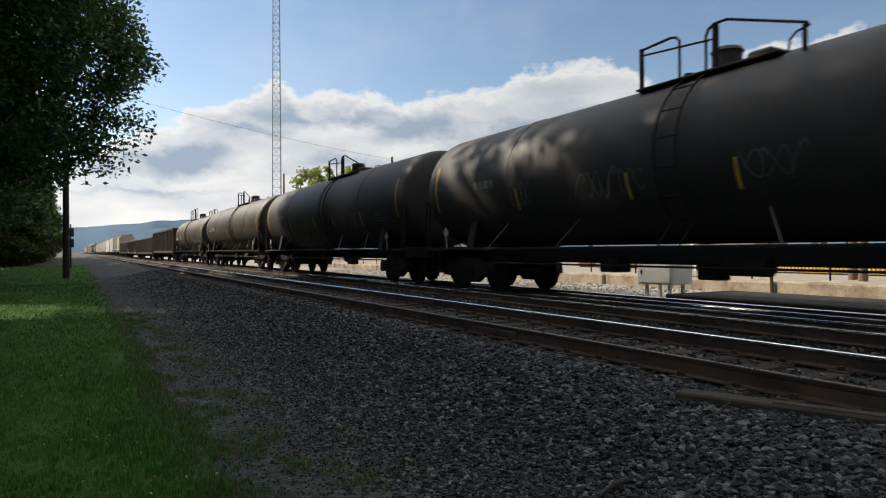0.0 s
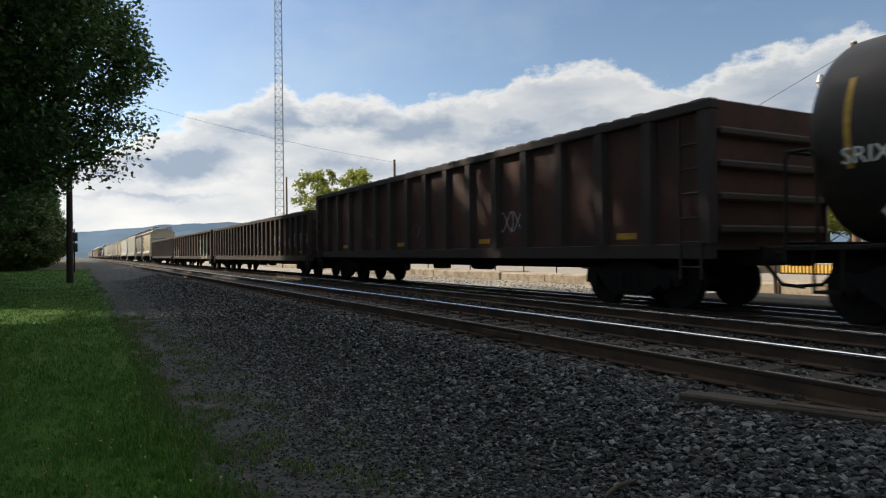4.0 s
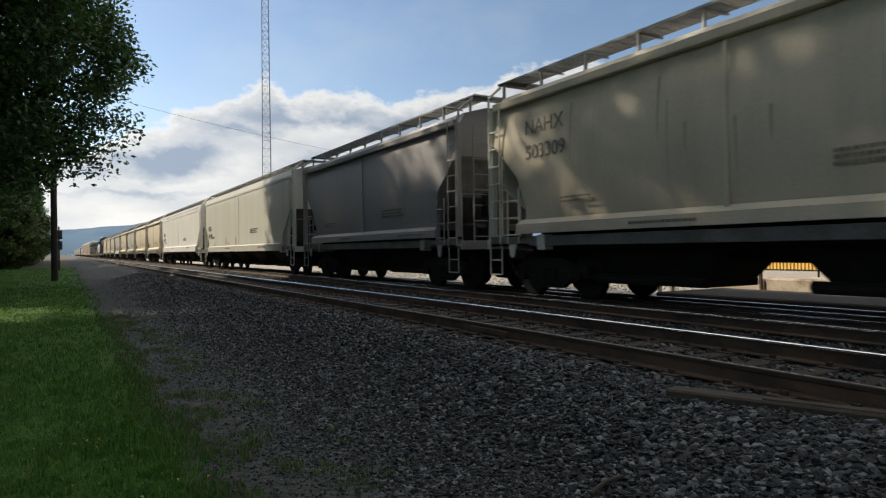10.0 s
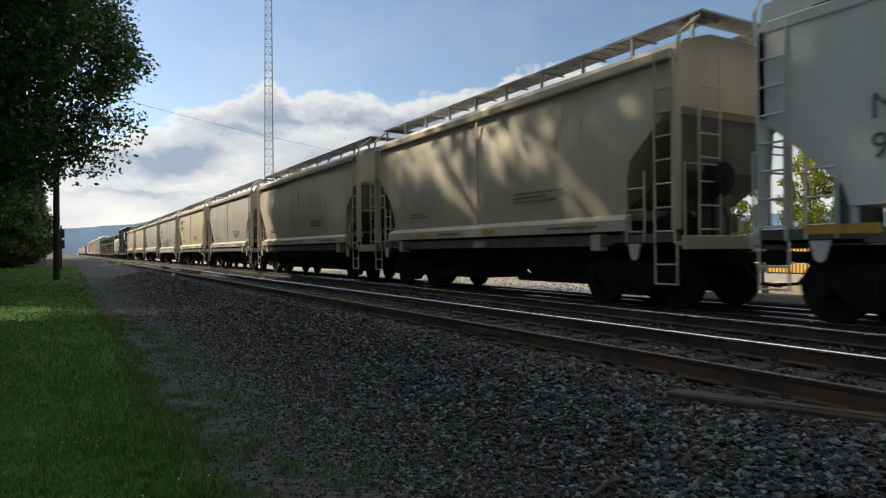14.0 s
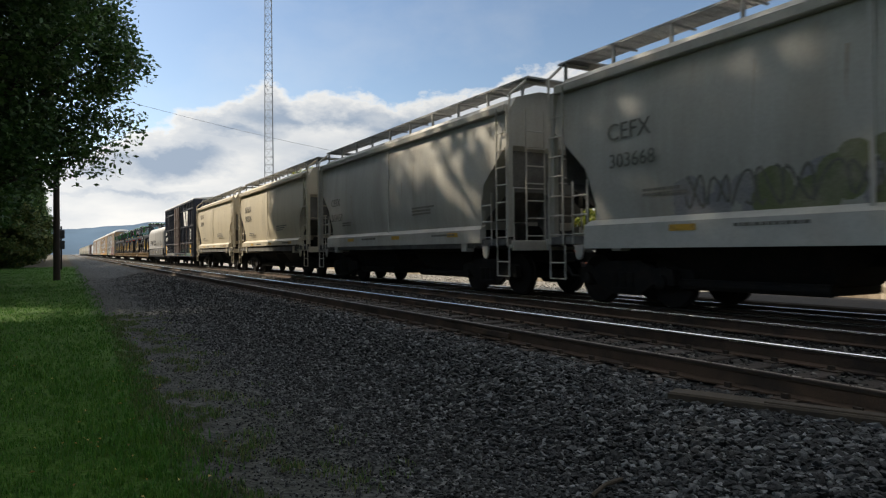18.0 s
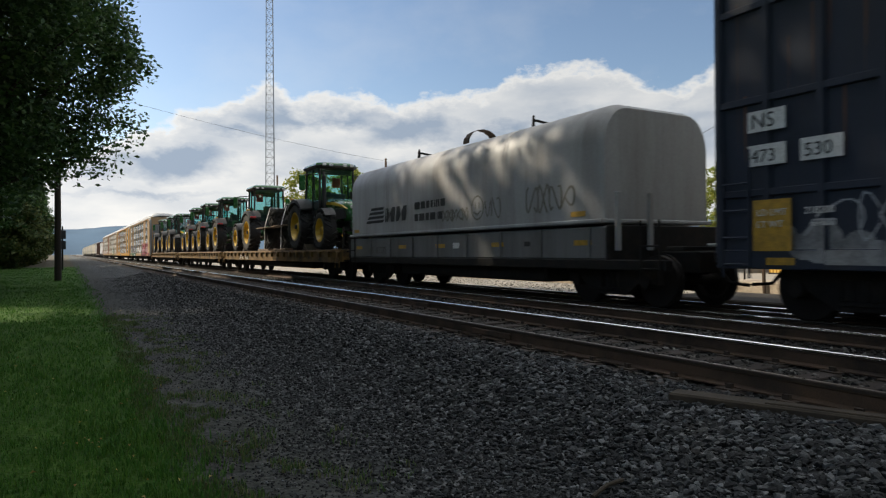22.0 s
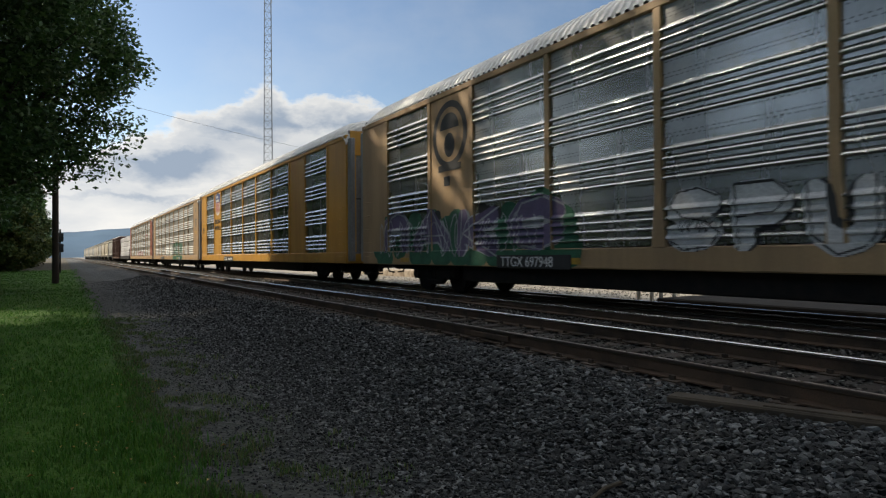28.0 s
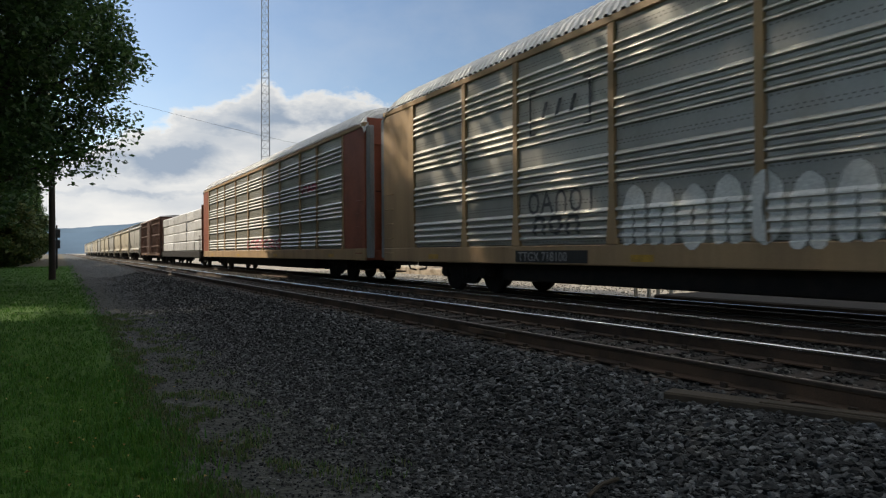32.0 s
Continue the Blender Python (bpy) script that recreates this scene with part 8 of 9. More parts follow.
def tyre_stack(s, label):
    st = aboard(thing("tyre_stack", label, "tyres", "tyre stacks"), s)
    part("pallet", Mesh().box(-1.3, 1.3, -0.95, 0.95, 1.115, 1.2, 0.01), DECK_WOOD, st)
    part("board", Mesh().box(-1.4, 1.3, -1.15, 0.95, 2.22, 2.27, 0.008), DECK_WOOD, st)
    for k, z in enumerate((1.48, 1.97, 2.52, 2.98)):
        c, tr = FRONT_TYRE if k > 1 else REAR_TYRE
        at = pose(-0.25, 0, z, 0, 90, 20 * k) @ Matrix.Diagonal((0.9, 0.95, 0.95, 1))
        ty = part("tyre", c, None, st, at=at)
        tagged(part("tread", tr, None, ty), kind="stuff")
    part("strap", Mesh().tube([(-1.3, -0.3, 1.2), (-1.25, -0.2, 2.3), (-0.95, -0.1, 3.25), (0.6, 0, 3.25), (1.2, 0.2, 1.2)], 0.02, 4), WHITE_PAINT, st, "pale lashing strap")
    return st


# -- auto racks --
def rack_panel_data(width, z0, z1):
    """A pressed steel panel: groups of raised horizontal ridges, slots pierced in rows."""
    prof = []
    gh = (z1 - z0) / 4
    for g in range(4):
        a = z0 + gh * g
        prof.append((0.0, a))
        for k in range(4):
            b = a + 0.085 + 0.153 * k
            prof += [(-0.001, b), (-0.04, b + 0.006), (-0.055, b + 0.014), (-0.058, b + 0.022), (-0.054, b + 0.034), (-0.042, b + 0.054), (-0.022, b + 0.076), (-0.001, b + 0.094)]
    prof.append((0.0, z1))
    m = Mesh()
    h = width / 2
    m.loft([[(x, -h, z), (x, h, z)] for x, z in prof], caps=False, closed=False)
    m.box(0.006, 0.02, -h, h, z0, z1)
    return m.data("side_panel", PANEL)


def hole_rows(width, z0, z1):
    m = Mesh()
    gh = (z1 - z0) / 4
    n = int(width / 0.085)
    for g in range(4):
        for q, off in ((0.045, 0.0), (0.755, 0.0), (0.815, 0.5)):
            z = z0 + gh * g + q
            for k in range(n):
                y = -width / 2 + width * (k + 0.25 + off) / n
                m.add([(-0.003, y + 0.015 * math.cos(t), z + 0.013 * math.sin(t)) for t in (0, 1.05, 2.1, 3.14, 4.19, 5.24)], [(0, 1, 2, 3, 4, 5)])
    return m.data("perforation", BLACK_PAINT)


Z0, Z1 = 1.12, 4.95
PANEL_W = 2.22
RACK_PANEL = rack_panel_data(PANEL_W, Z0, Z1)
RACK_PANEL_OLD = RACK_PANEL.copy()
RACK_PANEL_OLD.materials[0] = PANEL_OLD
RACK_HOLES = hole_rows(PANEL_W, Z0, Z1)
ROOF_DATA = {}


def auto_rack(s0, s1, frame_paint, label, seed, wide=(), end_paint=None, marks=None, old=False):
    """wide: which bays are plain painted panels in place of pierced ones, counted from the far end."""
    L = s1 - s0
    half = L / 2
    e = half - 0.72
    ep = end_paint or frame_paint
    car = aboard(thing("auto_rack_car", label, "auto rack car", "auto rack cars"), (s0 + s1) / 2)
    # bays from the far end: a short run, a narrow bay, five wide ones, and the same again
    widths = [2.65, 2.05, 2.81, 2.81, 2.81, 2.81, 2.81, 2.05, 2.65]
    corner = e - sum(widths) / 2
    edges = [e - corner]
    for w in widths:
        edges.append(edges[-1] - w)
    bay = 2.81
    for sx in (-1, 1):
        side = part("bottom_rail", Mesh().box(sx * 1.52, sx * 1.36, -e, e, 0.72, 1.1, 0.02), frame_paint, car)
        part("top_rail", Mesh().box(sx * 1.53, sx * 1.38, -e, e, Z1, Z1 + 0.14, 0.015), frame_paint, side)
        for y in edges:
            part("post", Mesh().prism([(y - 0.07, 1.9), (y - 0.14, 1.1), (y + 0.14, 1.1), (y + 0.07, 1.9), (y + 0.07, Z1), (y - 0.07, Z1)], sx * 1.45, sx * 1.53, "x"), frame_paint, side)
        for k, wd in enumerate(widths):
            y = (edges[k] + edges[k + 1]) / 2
            if k in wide:
                part("painted_panel", Mesh().box(sx * 1.5, sx * 1.44, y - wd / 2 + 0.07, y + wd / 2 - 0.07, 1.1, Z1, 0.006), frame_paint, side)
            else:
                p = part("side_panel", RACK_PANEL_OLD if old else RACK_PANEL, None, side, "galvanised ridged panel", at=pose(sx * 1.47, y, 0, 0, 0, 0 if sx < 0 else 180) @ Matrix.Diagonal((1, (wd - 0.15) / PANEL_W, 1, 1)))
                if sx < 0:
                    tagged(part("perforation", RACK_HOLES, None, side, at=Matrix.Translation((sx * 1.47, y, 0)) @ Matrix.Diagonal((1, (wd - 0.15) / PANEL_W, 1, 1))), kind="stuff")
        for s in (-1, 1):
            part("corner_panel", Mesh().box(sx * 1.51, sx * 1.44, s * (e - corner), s * e, 1.1, Z1, 0.01), ep, side)
    for s in (-1, 1):
        dr = part("end_door", Mesh().box(-1.4, 1.4, s * e, s * (e - 0.06), 1.0, Z1 + 0.3, 0.01), ep if ep is AUTO_RED else END_GREY, car)
        for k in range(9):
            x = -1.2 + 0.3 * k
            part("door_rib", Mesh().cyl((x, s * (e + 0.01), 1.1), (x, s * (e + 0.01), Z1 + 0.1), 0.05, n=8), (END_GREY if k % 3 else ep) if ep is not AUTO_RED else ep, dr)
        part("door_top", Mesh().box(-1.38, 1.38, s * (e + 0.07), s * (e + 0.02), Z1 - 0.55, Z1 + 0.28, 0.01), ep, dr)
        for k in range(5):
            z = 0.95 + 0.42 * k
            part("grab_iron", Mesh().tube([(-1.51, s * (e - 0.18), z), (-1.57, s * (e - 0.2), z), (-1.57, s * (e - 0.62), z), (-1.51, s * (e - 0.64), z)], 0.014, 6), ep, car)
        part("end_post", Mesh().box(-1.46, -1.3, s * e, s * (e + 0.3), 0.8, Z1, 0.02), END_GREY, car)
        part("end_sill", Mesh().box(-1.45, 1.45, s * (e + 0.05), s * (e - 0.1), 0.72, 1.05, 0.02), ep, car)
        part("step", Mesh().box(-1.5, -1.1, s * (e - 0.4) - 0.22, s * (e - 0.4) + 0.22, 0.4, 0.44, 0.005), DARK_STEEL, car)
    key = round(L, 1)
    if key not in ROOF_DATA:
        m = Mesh()
        rings = []
        k = 0
        y = -e - 0.05
        while y < e + 0.05:
            up = 0.045 if k % 4 in (1, 2) else 0.0
            t = min(1.0, min(y + e + 0.05, e + 0.05 - y) / 0.9)
            drop = 0.35 * (1 - math.sqrt(max(0, 1 - (1 - t) ** 2)))
            rings.append([(a * (1.0 + up * 0.3), y, z + up - drop) for a, z in ((-1.53, Z1 + 0.13), (-1.38, Z1 + 0.36), (-1.08, Z1 + 0.62), (-0.6, Z1 + 0.76), (0, Z1 + 0.8), (0.6, Z1 + 0.76), (1.08, Z1 + 0.62), (1.38, Z1 + 0.36), (1.53, Z1 + 0.13))])
            y += 0.075 if k % 2 else 0.03
            k += 1
        m.loft(rings, caps=False, closed=False)
        ROOF_DATA[key] = m.data("roof", ROOF_SHEET)
    part("roof", ROOF_DATA[key], None, car, "pale roof of corrugated steel")
    part("deck", Mesh().box(-1.4, 1.4, -e, e, 0.98, 1.05).box(-1.4, 1.4, -e, e, 2.9, 2.94), DARK_STEEL, car)
    part("center_sill", Mesh().box(-0.35, 0.35, -half + 0.65, half - 0.65, 0.55, 0.95, 0.02).box(-1.2, 1.2, -e + 5.6, e - 5.6, 0.34, 0.74, 0.03), DARK_STEEL, car)
    trucks(car, half, 4.5)
    if marks:
        marks(car, e, edges)
    for k in range(4):
        y = e - 3 - (2 * e - 6) * k / 3
        patch(car, -1.524, y - 0.25, y + 0.25, 0.8, 0.92, YELLOW_TAPE, "reflective_patch", "yellow reflective patch")
    return car


def rack_zones(e, edges, wide):
    """Depth of the camera's side of a rack: posts, painted panels and ridged ones, over the bottom rail."""
    zs, xs, gh = [Z0 - 9], [0.0], (Z1 - Z0) / 4
    for g in range(4):
        for k in range(4):
            b = Z0 + gh * g + 0.085 + 0.153 * k
            for dx, dz in ((-0.001, 0), (-0.04, 0.006), (-0.058, 0.022), (-0.042, 0.054), (-0.001, 0.094)):
                zs.append(b + dz)
                xs.append(dx)
    rail = lambda z: -1.522
    ridged = lambda z: -1.472 + float(np.interp(z, zs, xs)) if z > 1.1 else -1.522
    post = lambda z: -1.533 if z > 1.1 else -1.522
    plain = lambda z: -1.502 if z > 1.1 else -1.522
    zones, last = [], e
    for k, y in enumerate(edges):
        inside = k - 1
        zones.append((y + 0.1, last, plain if inside < 0 or inside in wide else ridged))
        zones.append((y - 0.1, y + 0.1, post))
        last = y - 0.1
    zones.append((-e, last, plain))
    return zones


def shield(parent, x, y, z0, z1, w, material, label):
    h = z1 - z0
    half = [(0.0, z1), (0.5 * w, z1 - 0.1 * h), (w, z1 - 0.06 * h), (0.9 * w, z1 - 0.38 * h), (w, z0 + 0.3 * h), (0.55 * w, z0 + 0.06 * h), (0.0, z0)]
    pts = [(x, y + a, z) for a, z in half] + [(x, y - a, z) for a, z in half[-2:0:-1]]
    return part("emblem", Mesh().add(pts, [tuple(range(len(pts)))]), material, parent, label)


def disc(parent, x, y, z, ry, rz, material, name="emblem", label="", n=28, a0=0.0, a1=6.2832):
    return part(name, Mesh().add([(x, y + ry * math.cos(a0 + (a1 - a0) * i / n), z + rz * math.sin(a0 + (a1 - a0) * i / n)) for i in range(n + (a1 - a0 < 6.28))], [tuple(range(n + (a1 - a0 < 6.28)))]), material, parent, label)


def marks_shield_oval(car, e, edges):
    """First rack: dark oval emblem, sprayed letters, number board."""
    y = (edges[1] + edges[2]) / 2
    disc(car, -1.504, y, 3.98, 0.84, 0.84, BLACK_PAINT, label="dark round emblem")
    disc(car, -1.507, y, 3.98, 0.66, 0.68, AUTO_TAN)
    disc(car, -1.510, y, 3.72, 0.26, 0.30, BLACK_PAINT)
    disc(car, -1.510, y, 4.12, 0.46, 0.40, BLACK_PAINT, a1=3.1416)
    part("emblem_ribbon", Mesh().box(-1.514, -1.508, y - 0.55, y + 0.55, 3.08, 3.24), BLACK_PAINT, car, "dark ribbon under the emblem")
    bars(car, -1.506, y + 0.28, 2.95, BLACK_PAINT, 3, 1, 0.5, 0.24)
    zones = rack_zones(e, edges, (1, 7))
    paint_on(car, zones, puff_polys(3.6, 12.6, 0.9, 1.95, 12, 0.2, 0.42), GREEN_SPRAY, 0.002, "graffiti_cloud", "green sprayed backdrop of the graffiti")
    paint_on(car, zones, puff_polys(8.5, 9.3, 1.9, 2.1, 18, 0.1, 0.16) + puff_polys(5.9, 6.9, 1.85, 2.1, 19, 0.1, 0.2), BLACK_PAINT, 0.004, "graffiti_cloud", "dark sprayed dots")
    piece(car, zones, "nAKC", 12.3, 1.02, 2.15, 1.15, 0.22, PURPLE_SPRAY, SILVER_SPRAY, 0.05, 0.08, 0.07)
    paint_on(car, zones, word_polys("nAKC", 12.22, 1.02, 2.15, 1.12, 0.022, 0.05, 0.08), SILVER_SPRAY, 0.009)
    paint_on(car, zones, tag_polys(4.6, 12.2, 0.95, 2.0, 71, 12, 0.016), SILVER_SPRAY, 0.011)
    piece(car, zones, "SPUE", 1.3, 0.98, 1.12, 1.0, 0.17, WHITE_SPRAY, BLACK_PAINT, -0.08, 0.05, 0.06)
    paint_on(car, zones, word_polys("SPUE", 1.26, 1.0, 1.12, 0.97, 0.014, -0.08, 0.05), BLACK_PAINT, 0.01)
    paint_on(car, zones, tag_polys(0.35, 1.0, 1.3, 1.55, 44, 4, 0.012), BLACK_PAINT, 0.009)
    paint_on(car, zones, puff_polys(-6.6, -4.2, 0.8, 1.75, 17, 0.2, 0.34, 0.74), BLACK_PAINT, 0.002, "graffiti_cloud", "black sprayed shadow of the graffiti")
    paint_on(car, zones, puff_polys(-e + 0.4, -5.2, 0.8, 1.9, 15, 0.2, 0.4, 0.74), DARK_RED_SPRAY, 0.003, "graffiti_cloud", "dark red sprayed backdrop of the graffiti")
    piece(car, zones, "EMRIKN", -5.0, 0.98, 1.38, 1.35, 0.18, PINK_SPRAY, TEAL_SPRAY, 0.06, 0.06, 0.08)
    paint_on(car, zones, tag_polys(-12.0, -6.0, 1.0, 2.1, 13, 9, 0.02), SILVER_SPRAY, 0.009)
    patch(car, -1.545, 3.5, 5.95, 0.70, 0.98, BLACK_PAINT, "number_board")
    lettering("TTGX 697948", WHITE_PAINT, car, -1.552, 5.8, 0.74, 0.30)


def marks_flag_shield(car, e, edges):
    """Second rack: striped shield emblem with a two-line slogan."""
    y = (edges[1] + edges[2]) / 2
    shield(car, -1.504, y, 3.50, 4.96, 0.66, WHITE_PAINT, "white shield with red stripes and a blue top")
    for k in range(5):
        yy = y - 0.44 + 0.22 * k
        part("emblem_stripe", Mesh().box(-1.512, -1.506, yy - 0.055, yy + 0.055, 3.62 + 0.5 * abs(yy - y) ** 1.5, 4.32), RED_PAINT, car)
    part("emblem_band", Mesh().prism([(y - 0.62, 4.32), (y + 0.62, 4.32), (y + 0.68, 4.82), (y + 0.5, 4.8), (y, 4.95), (y - 0.5, 4.8), (y - 0.68, 4.82)], -1.514, -1.506, "x"), BLUE_PAINT, car, "blue band of the shield")
    bars(car, -1.516, y + 0.42, 4.74, WHITE_PAINT, 4, 2, 0.85, 0.14)
    lettering("BUILDING", BLACK_PAINT, car, -1.506, y + 0.88, 3.02, 0.40)
    lettering("AMERICA", BLACK_PAINT, car, -1.506, y + 0.88, 2.62, 0.40)
    bars(car, -1.516, e - 0.5, 2.9, BLACK_PAINT, 5, 3, 0.6, 0.07)
    patch(car, -1.524, 3.7, 6.2, 0.70, 0.98, BLACK_PAINT, "number_board")
    lettering("TTGX", WHITE_PAINT, car, -1.532, 6.1, 0.74, 0.30)
    bars(car, -1.53, 5.0, 0.9, WHITE_PAINT, 6, 1, 1.1, 0.12)


def marks_plain(car, e, edges):
    """Third rack: bracketed lettering, several sprayed pieces."""
    y = (edges[2] + edges[3]) / 2
    m = Mesh().box(-1.522, -1.516, y + 0.85, y + 0.9, 3.3, 4.2).box(-1.522, -1.516, y - 0.9, y - 0.85, 3.3, 4.2)
    for dz in (3.3, 4.16):
        m.box(-1.522, -1.516, y + 0.7, y + 0.9, dz, dz + 0.04).box(-1.522, -1.516, y - 0.9, y - 0.7, dz, dz + 0.04)
    part("emblem", m, BLACK_PAINT, car, "black bracketed emblem")
    for k in range(3):
        part("emblem", Mesh().add([(-1.52, y + 0.55 - 0.42 * k - a, z) for a, z in ((0.0, 3.58), (0.1, 3.58), (0.24, 3.92), (0.14, 3.92))], [(0, 1, 2, 3)]), BLACK_FADED, car, "dark slanted emblem")
    zones = rack_zones(e, edges, ())
    paint_on(car, zones, word_polys("oAnoI", y + 1.05, 1.72, 0.42, 0.46, 0.03) + word_polys("non", y + 0.9, 1.3, 0.5, 0.42, 0.05), BLACK_FADED, 0.003)
    piece(car, zones, "nnononn", 4.05, 1.04, 0.6, 1.02, 0.12, PALE_SPRAY, DARK_LINE, 0.0, 0.05, 0.03)
    paint_on(car, zones, [[(-0.9, 0.74), (-6.2, 0.74), (-6.2, 1.06), (-0.9, 1.06)]], GREEN_SPRAY, 0.002, "graffiti_cloud", "green sprayed band under the letters")
    piece(car, zones, "SEEM", -0.85, 0.98, 1.28, 1.2, 0.17, GREEN_SPRAY, SILVER_SPRAY, 0.12, 0.04)
    paint_on(car, zones, tag_polys(-7.0, -6.2, 1.1, 1.4, 26, 3, 0.012), SILVER_SPRAY, 0.008)
    patch(car, -1.546, -5.4, -4.5, 0.68, 0.96, BLACK_PAINT, "number_board")
    lettering("TTX", WHITE_PAINT, car, -1.553, -4.55, 0.72, 0.32)
    patch(car, -1.524, edges[2] - 2.2, edges[2], 0.76, 1.0, BLACK_PAINT, "number_board")
    lettering("TTGX 718100", COIL_GREY, car, -1.53, edges[2] - 0.1, 0.79, 0.26)
    patch(car, -1.515, -e + 0.6, -e + 1.2, 2.6, 2.85, YELLOW_TAPE, "notice_plate", "yellow notice plate")
    bars(car, -1.514, -e + 1.15, 3.7, DARK_LINE, 24, 5, 0.55, 0.07)
    bars(car, -1.514, -e + 1.15, 4.5, DARK_LINE, 25, 3, 0.55, 0.07)


def marks_far(car, e, edges):
    paint_on(car, rack_zones(e, edges, ()), tag_polys(edges[6], edges[4], 1.15, 1.6, 33, 6, 0.05) + tag_polys(edges[8], edges[7], 3.3, 3.6, 34, 4, 0.04), PINK_SPRAY, 0.003)


# -- wrapped lumber on a bulkhead flat --
def lumber_car(s0, s1, label):
    half = (s1 - s0) / 2
    e = half - 0.6
    car = aboard(thing("bulkhead_flat_car", label, "flat car"), (s0 + s1) / 2)
    part("deck", Mesh().box(-1.4, 1.4, -e, e, 0.85, 1.1, 0.02), DARK_STEEL, car)
    for sx in (-1, 1):
        part("side_sill", Mesh().box(sx * 1.45, sx * 1.35, -e, e, 0.65, 1.1, 0.02), DARK_STEEL, car)
    for s in (-1, 1):
        b = part("bulkhead", Mesh().box(-1.4, 1.4, s * e, s * (e - 0.12), 1.1, 4.3, 0.02), BROWN_BOX, car)
        for x in (-1.2, -0.4, 0.4, 1.2):
            part("bulkhead_rib", Mesh().box(x - 0.08, x + 0.08, s * e, s * (e + 0.1), 1.0, 4.3, 0.02), BROWN_BOX, b)
        ladder(-1.48, s * (e - 0.35), 0.6, 2.2, 0.42, DARK_STEEL, car)
    part("center_sill", Mesh().box(-0.35, 0.35, -half + 0.65, half - 0.65, 0.55, 0.9, 0.02), DARK_STEEL, car)
    trucks(car, half, 2.4)
    load = aboard(thing("lumber_load", "bundles of lumber wrapped in pale plastic sheeting", "lumber"), (s0 + s1) / 2)
    rnd = random.Random(77)
    n = 6
    for r in range(4):
        for k in range(n):
            y0 = -e + 0.2 + (2 * e - 0.4) * k / n
            y1 = y0 + (2 * e - 0.4) / n - 0.05
            part("wrapped_pack", Mesh().box(-1.32 + rnd.uniform(-0.04, 0.04), 1.3, y0, y1, 1.12 + 0.75 * r, 1.84 + 0.75 * r, 0.06), WRAP, load)
    return car


# the train in order, from the tank cars to its tail
tank_car(-0.6, 16.6, BLACK_TANK, "black tank car, dusty and unlit, on the train", 1, -0.45)
tank_car(16.6, 33.9, BLACK_TANK, "black tank car with a domed top platform", 2, -0.8)
tank_car(33.9, 51.1, BROWN_TANK, "grimy brown-black tank car with yellow stripes", 3, -1.0, "GATX 69604")
tank_car(51.1, 68.2, BROWN_TANK, "grimy tank car with rust-brown stains and graffiti", 4, 1.15, tags=True, rail=2.42, r=1.42, cz=2.47, gap=0.8, short=0.36)
gondola(68.2, 87.9, 3.3, 1.0, GON_RUST, "tall ribbed gondola car, rusty brown", 41, 16)
gondola(87.9, 110.9, 2.82, 0.85, GON_RUST, "long dark gondola car with white graffiti", 42, 25, [("N S", 8.25, 2.02, 0.27), ("194 742", 8.0, 1.60, 0.28)])
gondola(110.9, 133.75, 2.84, 0.85, GON_RUST, "long dark red gondola car with graffiti and yellow patches", 43, 15, [("N S", 8.9, 2.04, 0.26), ("194703", 9.12, 1.62, 0.27)], artwork=bubble_artwork)
gondola(133.75, 155.75, 2.84, 0.85, GON_RUST, "long rust-red gondola car with ribbed sides", 44, 24, upright=True)
hopper_car(155.85, 169.42, HOP_TAN, "dusty tan-grey covered hopper with a pale end", 51, end_paint=HOP_PALE, word=[("NAHX", 1.4, 3.34, 0.42), ("503309", 1.4, 2.83, 0.42)])
hopper_car(169.42, 182.6, HOP_DARK, "dark grey covered hopper with roof walkway", 52)
hopper_car(182.6, 203.75, HOP_PALE, "long pale grey covered hopper with three bays", 53, 4, 4.66, 4.12, False, [("CBFX", 1.4, 2.39, 0.42), ("490422", 1.4, 1.92, 0.42)], group="long covered hoppers", zs=1.36, sill=0.3, ends=(0.55, 0.25), band=SILL_PALE)
hopper_car(203.75, 225.95, HOP_WHITE, "long pale grey covered hopper with white sill", 54, 4, 4.62, 3.97, False, [("MULX", 1.55, 2.53, 0.44), ("91482", 1.55, 2.06, 0.44)], group="long covered hoppers", zs=1.52, sill=0.4, ends=(0.55, 0.1), band=SILL_WHITE)
hopper_car(225.95, 238.9, HOP_TAN, "tan covered hopper, dusty, with roof walkway", 55)
hopper_car(238.9, 253.2, HOP_TAN, "tan covered hopper with stained sides", 56)
hopper_car(253.2, 266.2, HOP_GREY, "grey covered hopper with sloping ends", 57)
hopper_car(266.2, 279.6, HOP_TAN, "tan covered hopper with dust-streaked sides", 58, word=[("NAHX", 1.4, 3.3, 0.42), ("503207", 1.4, 2.79, 0.42)])
hopper_car(279.6, 293.0, HOP_GREY, "grey covered hopper with black lettering and green graffiti", 59, word=[("CEFX", 1.68, 2.9, 0.42), ("303668", 1.72, 2.42, 0.35)], zs=1.45, sill=0.42, band=SILL_PALE, artwork=cloud_artwork)
hopper_car(293.0, 306.65, HOP_GREY, "grey covered hopper with black lettering", 60, word=[("CEFX", 1.42, 2.6, 0.36), ("303458", 1.42, 2.07, 0.36)], zs=1.5, sill=0.32)
hopper_car(306.65, 319.9, HOP_TAN, "beige covered hopper, sunlit, with roof walkway", 61, word=[("NAHX", 1.6, 3.08, 0.44), ("503216", 1.6, 2.6, 0.44)])
hopper_car(319.9, 333.3, HOP_TAN, "beige covered hopper beside the dark box car", 62, word=[("NAHX", 1.65, 3.35, 0.42), ("503274", 1.65, 2.85, 0.42)])
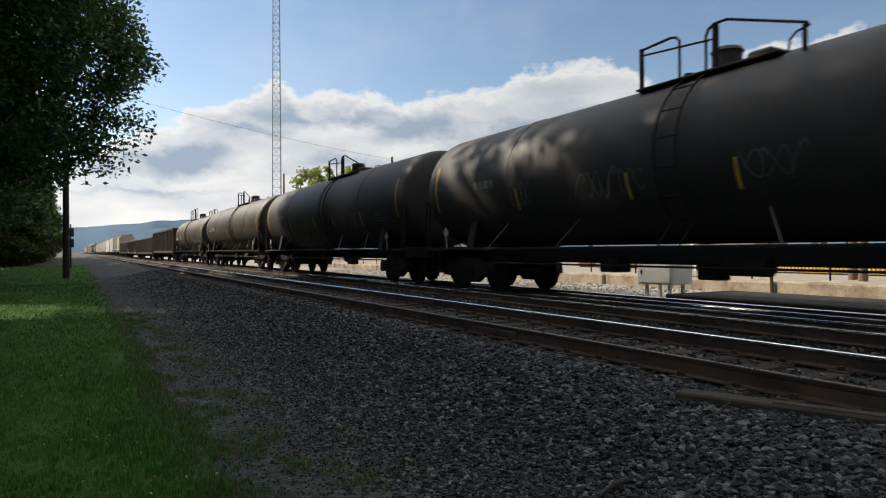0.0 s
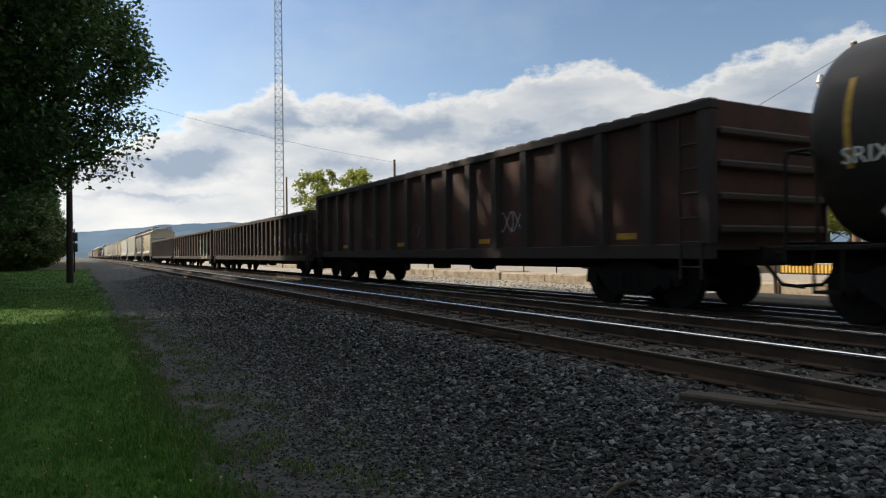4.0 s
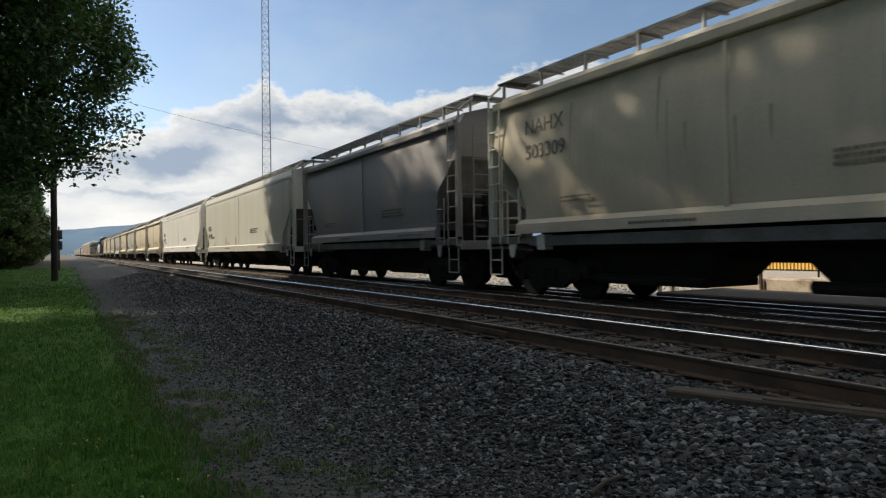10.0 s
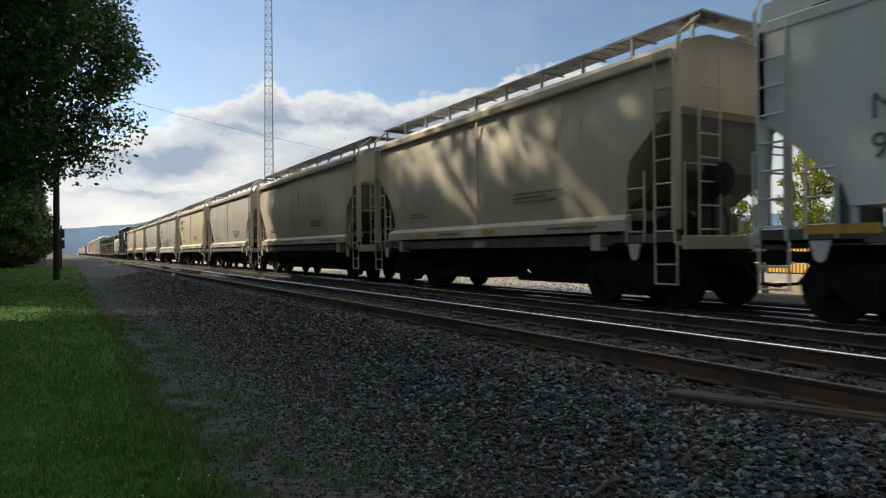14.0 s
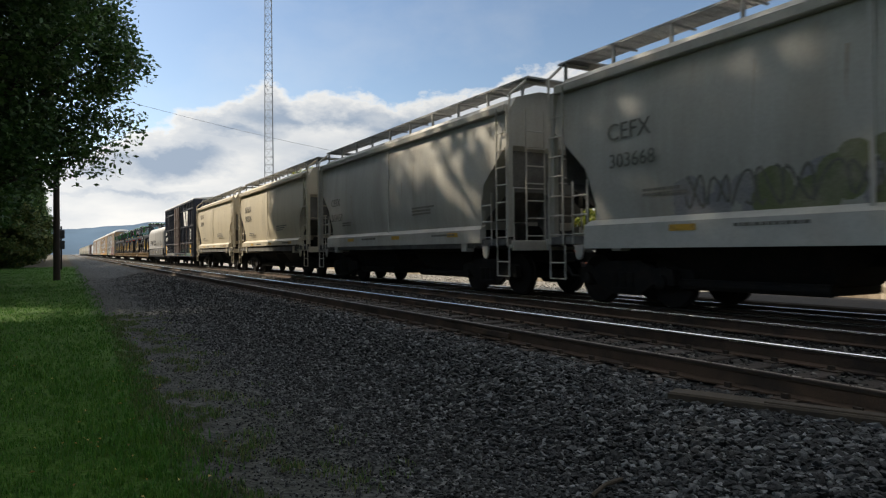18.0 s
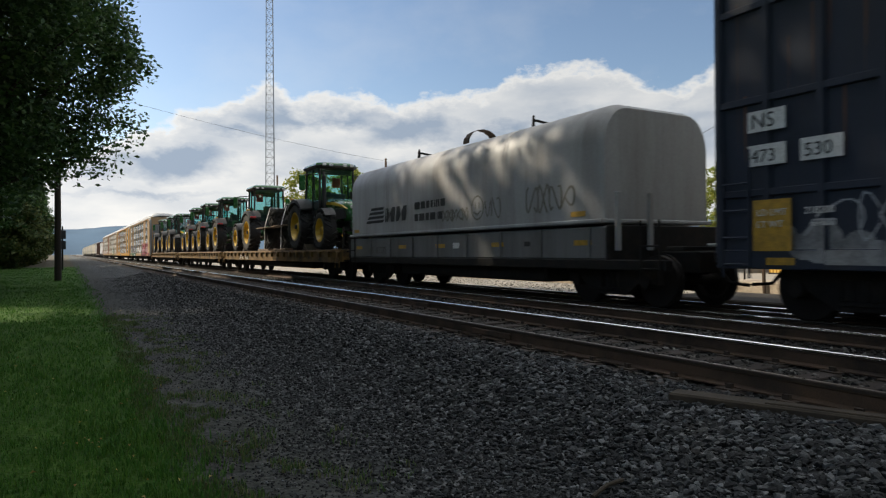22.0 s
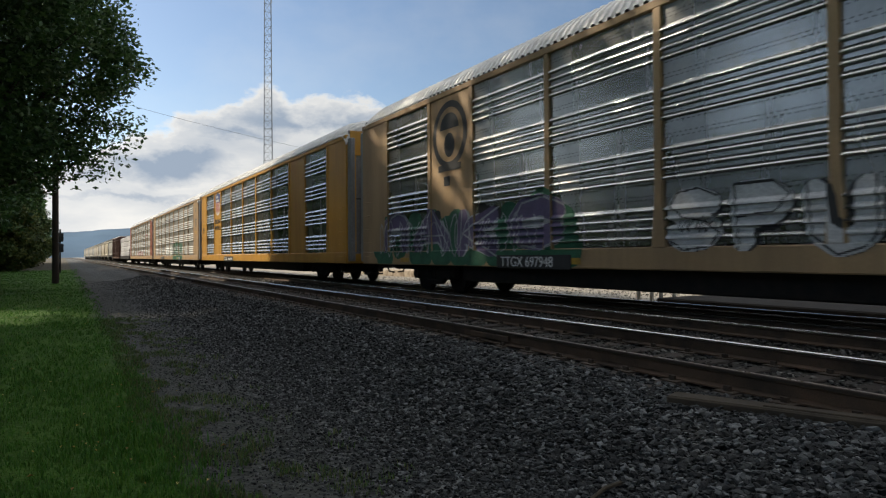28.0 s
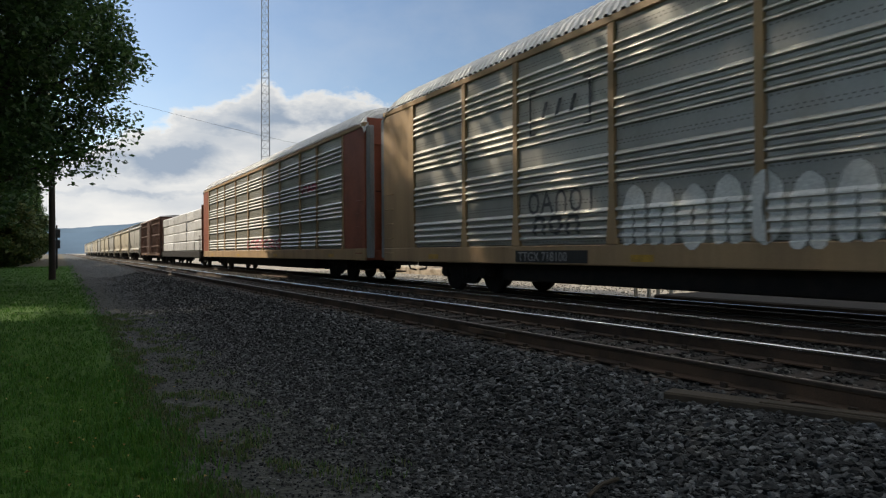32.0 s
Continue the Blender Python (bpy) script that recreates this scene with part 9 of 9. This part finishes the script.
box_car(333.75, 350.6, 5.05, BLUE_BOX, DOOR_BROWN, "dark blue ribbed box car with a rusty sliding door", 71, True)
coil_car(350.7, 365.1, "grey steel coil car with a long rounded cover")
flat_car(365.1, 385.95, "dirty yellow flat car carrying tractors", 1)
flat_car(385.95, 405.1, "dirty yellow flat car carrying three tractors", 2)
flat_car(405.1, 425.3, "rusty yellow flat car carrying three tractors", 3)
auto_rack(425.95, 454.45, AUTO_TAN, "weathered yellow auto rack car covered with graffiti", 81, (1, 7), None, marks_shield_oval)
auto_rack(454.45, 483.0, AUTO_YELLOW, "bright yellow auto rack car with galvanised panels", 82, (1, 7), None, marks_flag_shield)
auto_rack(483.0, 511.6, AUTO_TAN, "faded tan auto rack car with green graffiti", 83, (), None, marks_plain, True)
auto_rack(511.6, 540.2, AUTO_TAN, "pale auto rack car with red-brown ends", 84, (), AUTO_RED, marks_far, True)
lumber_car(540.2, 562.0, "bulkhead flat car loaded with wrapped lumber")
box_car(562.0, 580.0, 4.5, BROWN_BOX, BROWN_BOX, "brown box car with ribbed sides", 72)
s = 580.0
for k in range(14):
    hopper_car(s, s + 15.5, HOP_TAN if k % 3 else HOP_GREY, "tan covered hopper near the tail of the train", 90 + k, group="tail hoppers")
    s += 15.5

first = build_tractor("green farm tractor with yellow wheels lashed on the flat car")
TRACTORS = [(371.5, -1), (380.3, 1), (389.0, 1), (395.25, 1), (400.6, 1), (411.6, -1), (416.9, -1), (423.8, -1)]
for i, (s, d) in enumerate(TRACTORS):
    ob = first if i == 0 else copy_thing(first, Matrix.Identity(4))
    ob["facing"] = d
    aboard(ob, s)
tyre_stack(373.9, "stack of black tractor tyres strapped on the flat car")
tyre_stack(376.8, "stack of black tractor tyres on boards, strapped down")


def motions():
    times = [2.0 * k for k in range(17)]
    for ob, s in TRAIN:
        z, turn = 0.0, 0.0
        if ob.name.startswith("farm_tractor"):
            z, turn = 1.115, 0.0 if ob["facing"] > 0 else 180.0
        walk(ob, [(t, pose(TRAIN_TRACK, s + run(t), z, 0, 0, turn)) for t in times])
    # all wheels turn alike: one set of keys, shared
    lead = WHEELSETS[0]
    n = 960
    walk(lead, [(32.0 * k / n, pose(0, 0, 0, math.degrees(run(32.0 * k / n) / 0.457) % 360.0 - 180.0)) for k in range(n + 1)])
    act, slot = lead.animation_data.action, lead.animation_data.action_slot
    for w in WHEELSETS[1:]:
        w.rotation_mode = "QUATERNION"
        a = w.animation_data_create()
        a.action = act
        a.action_slot = slot


motions()
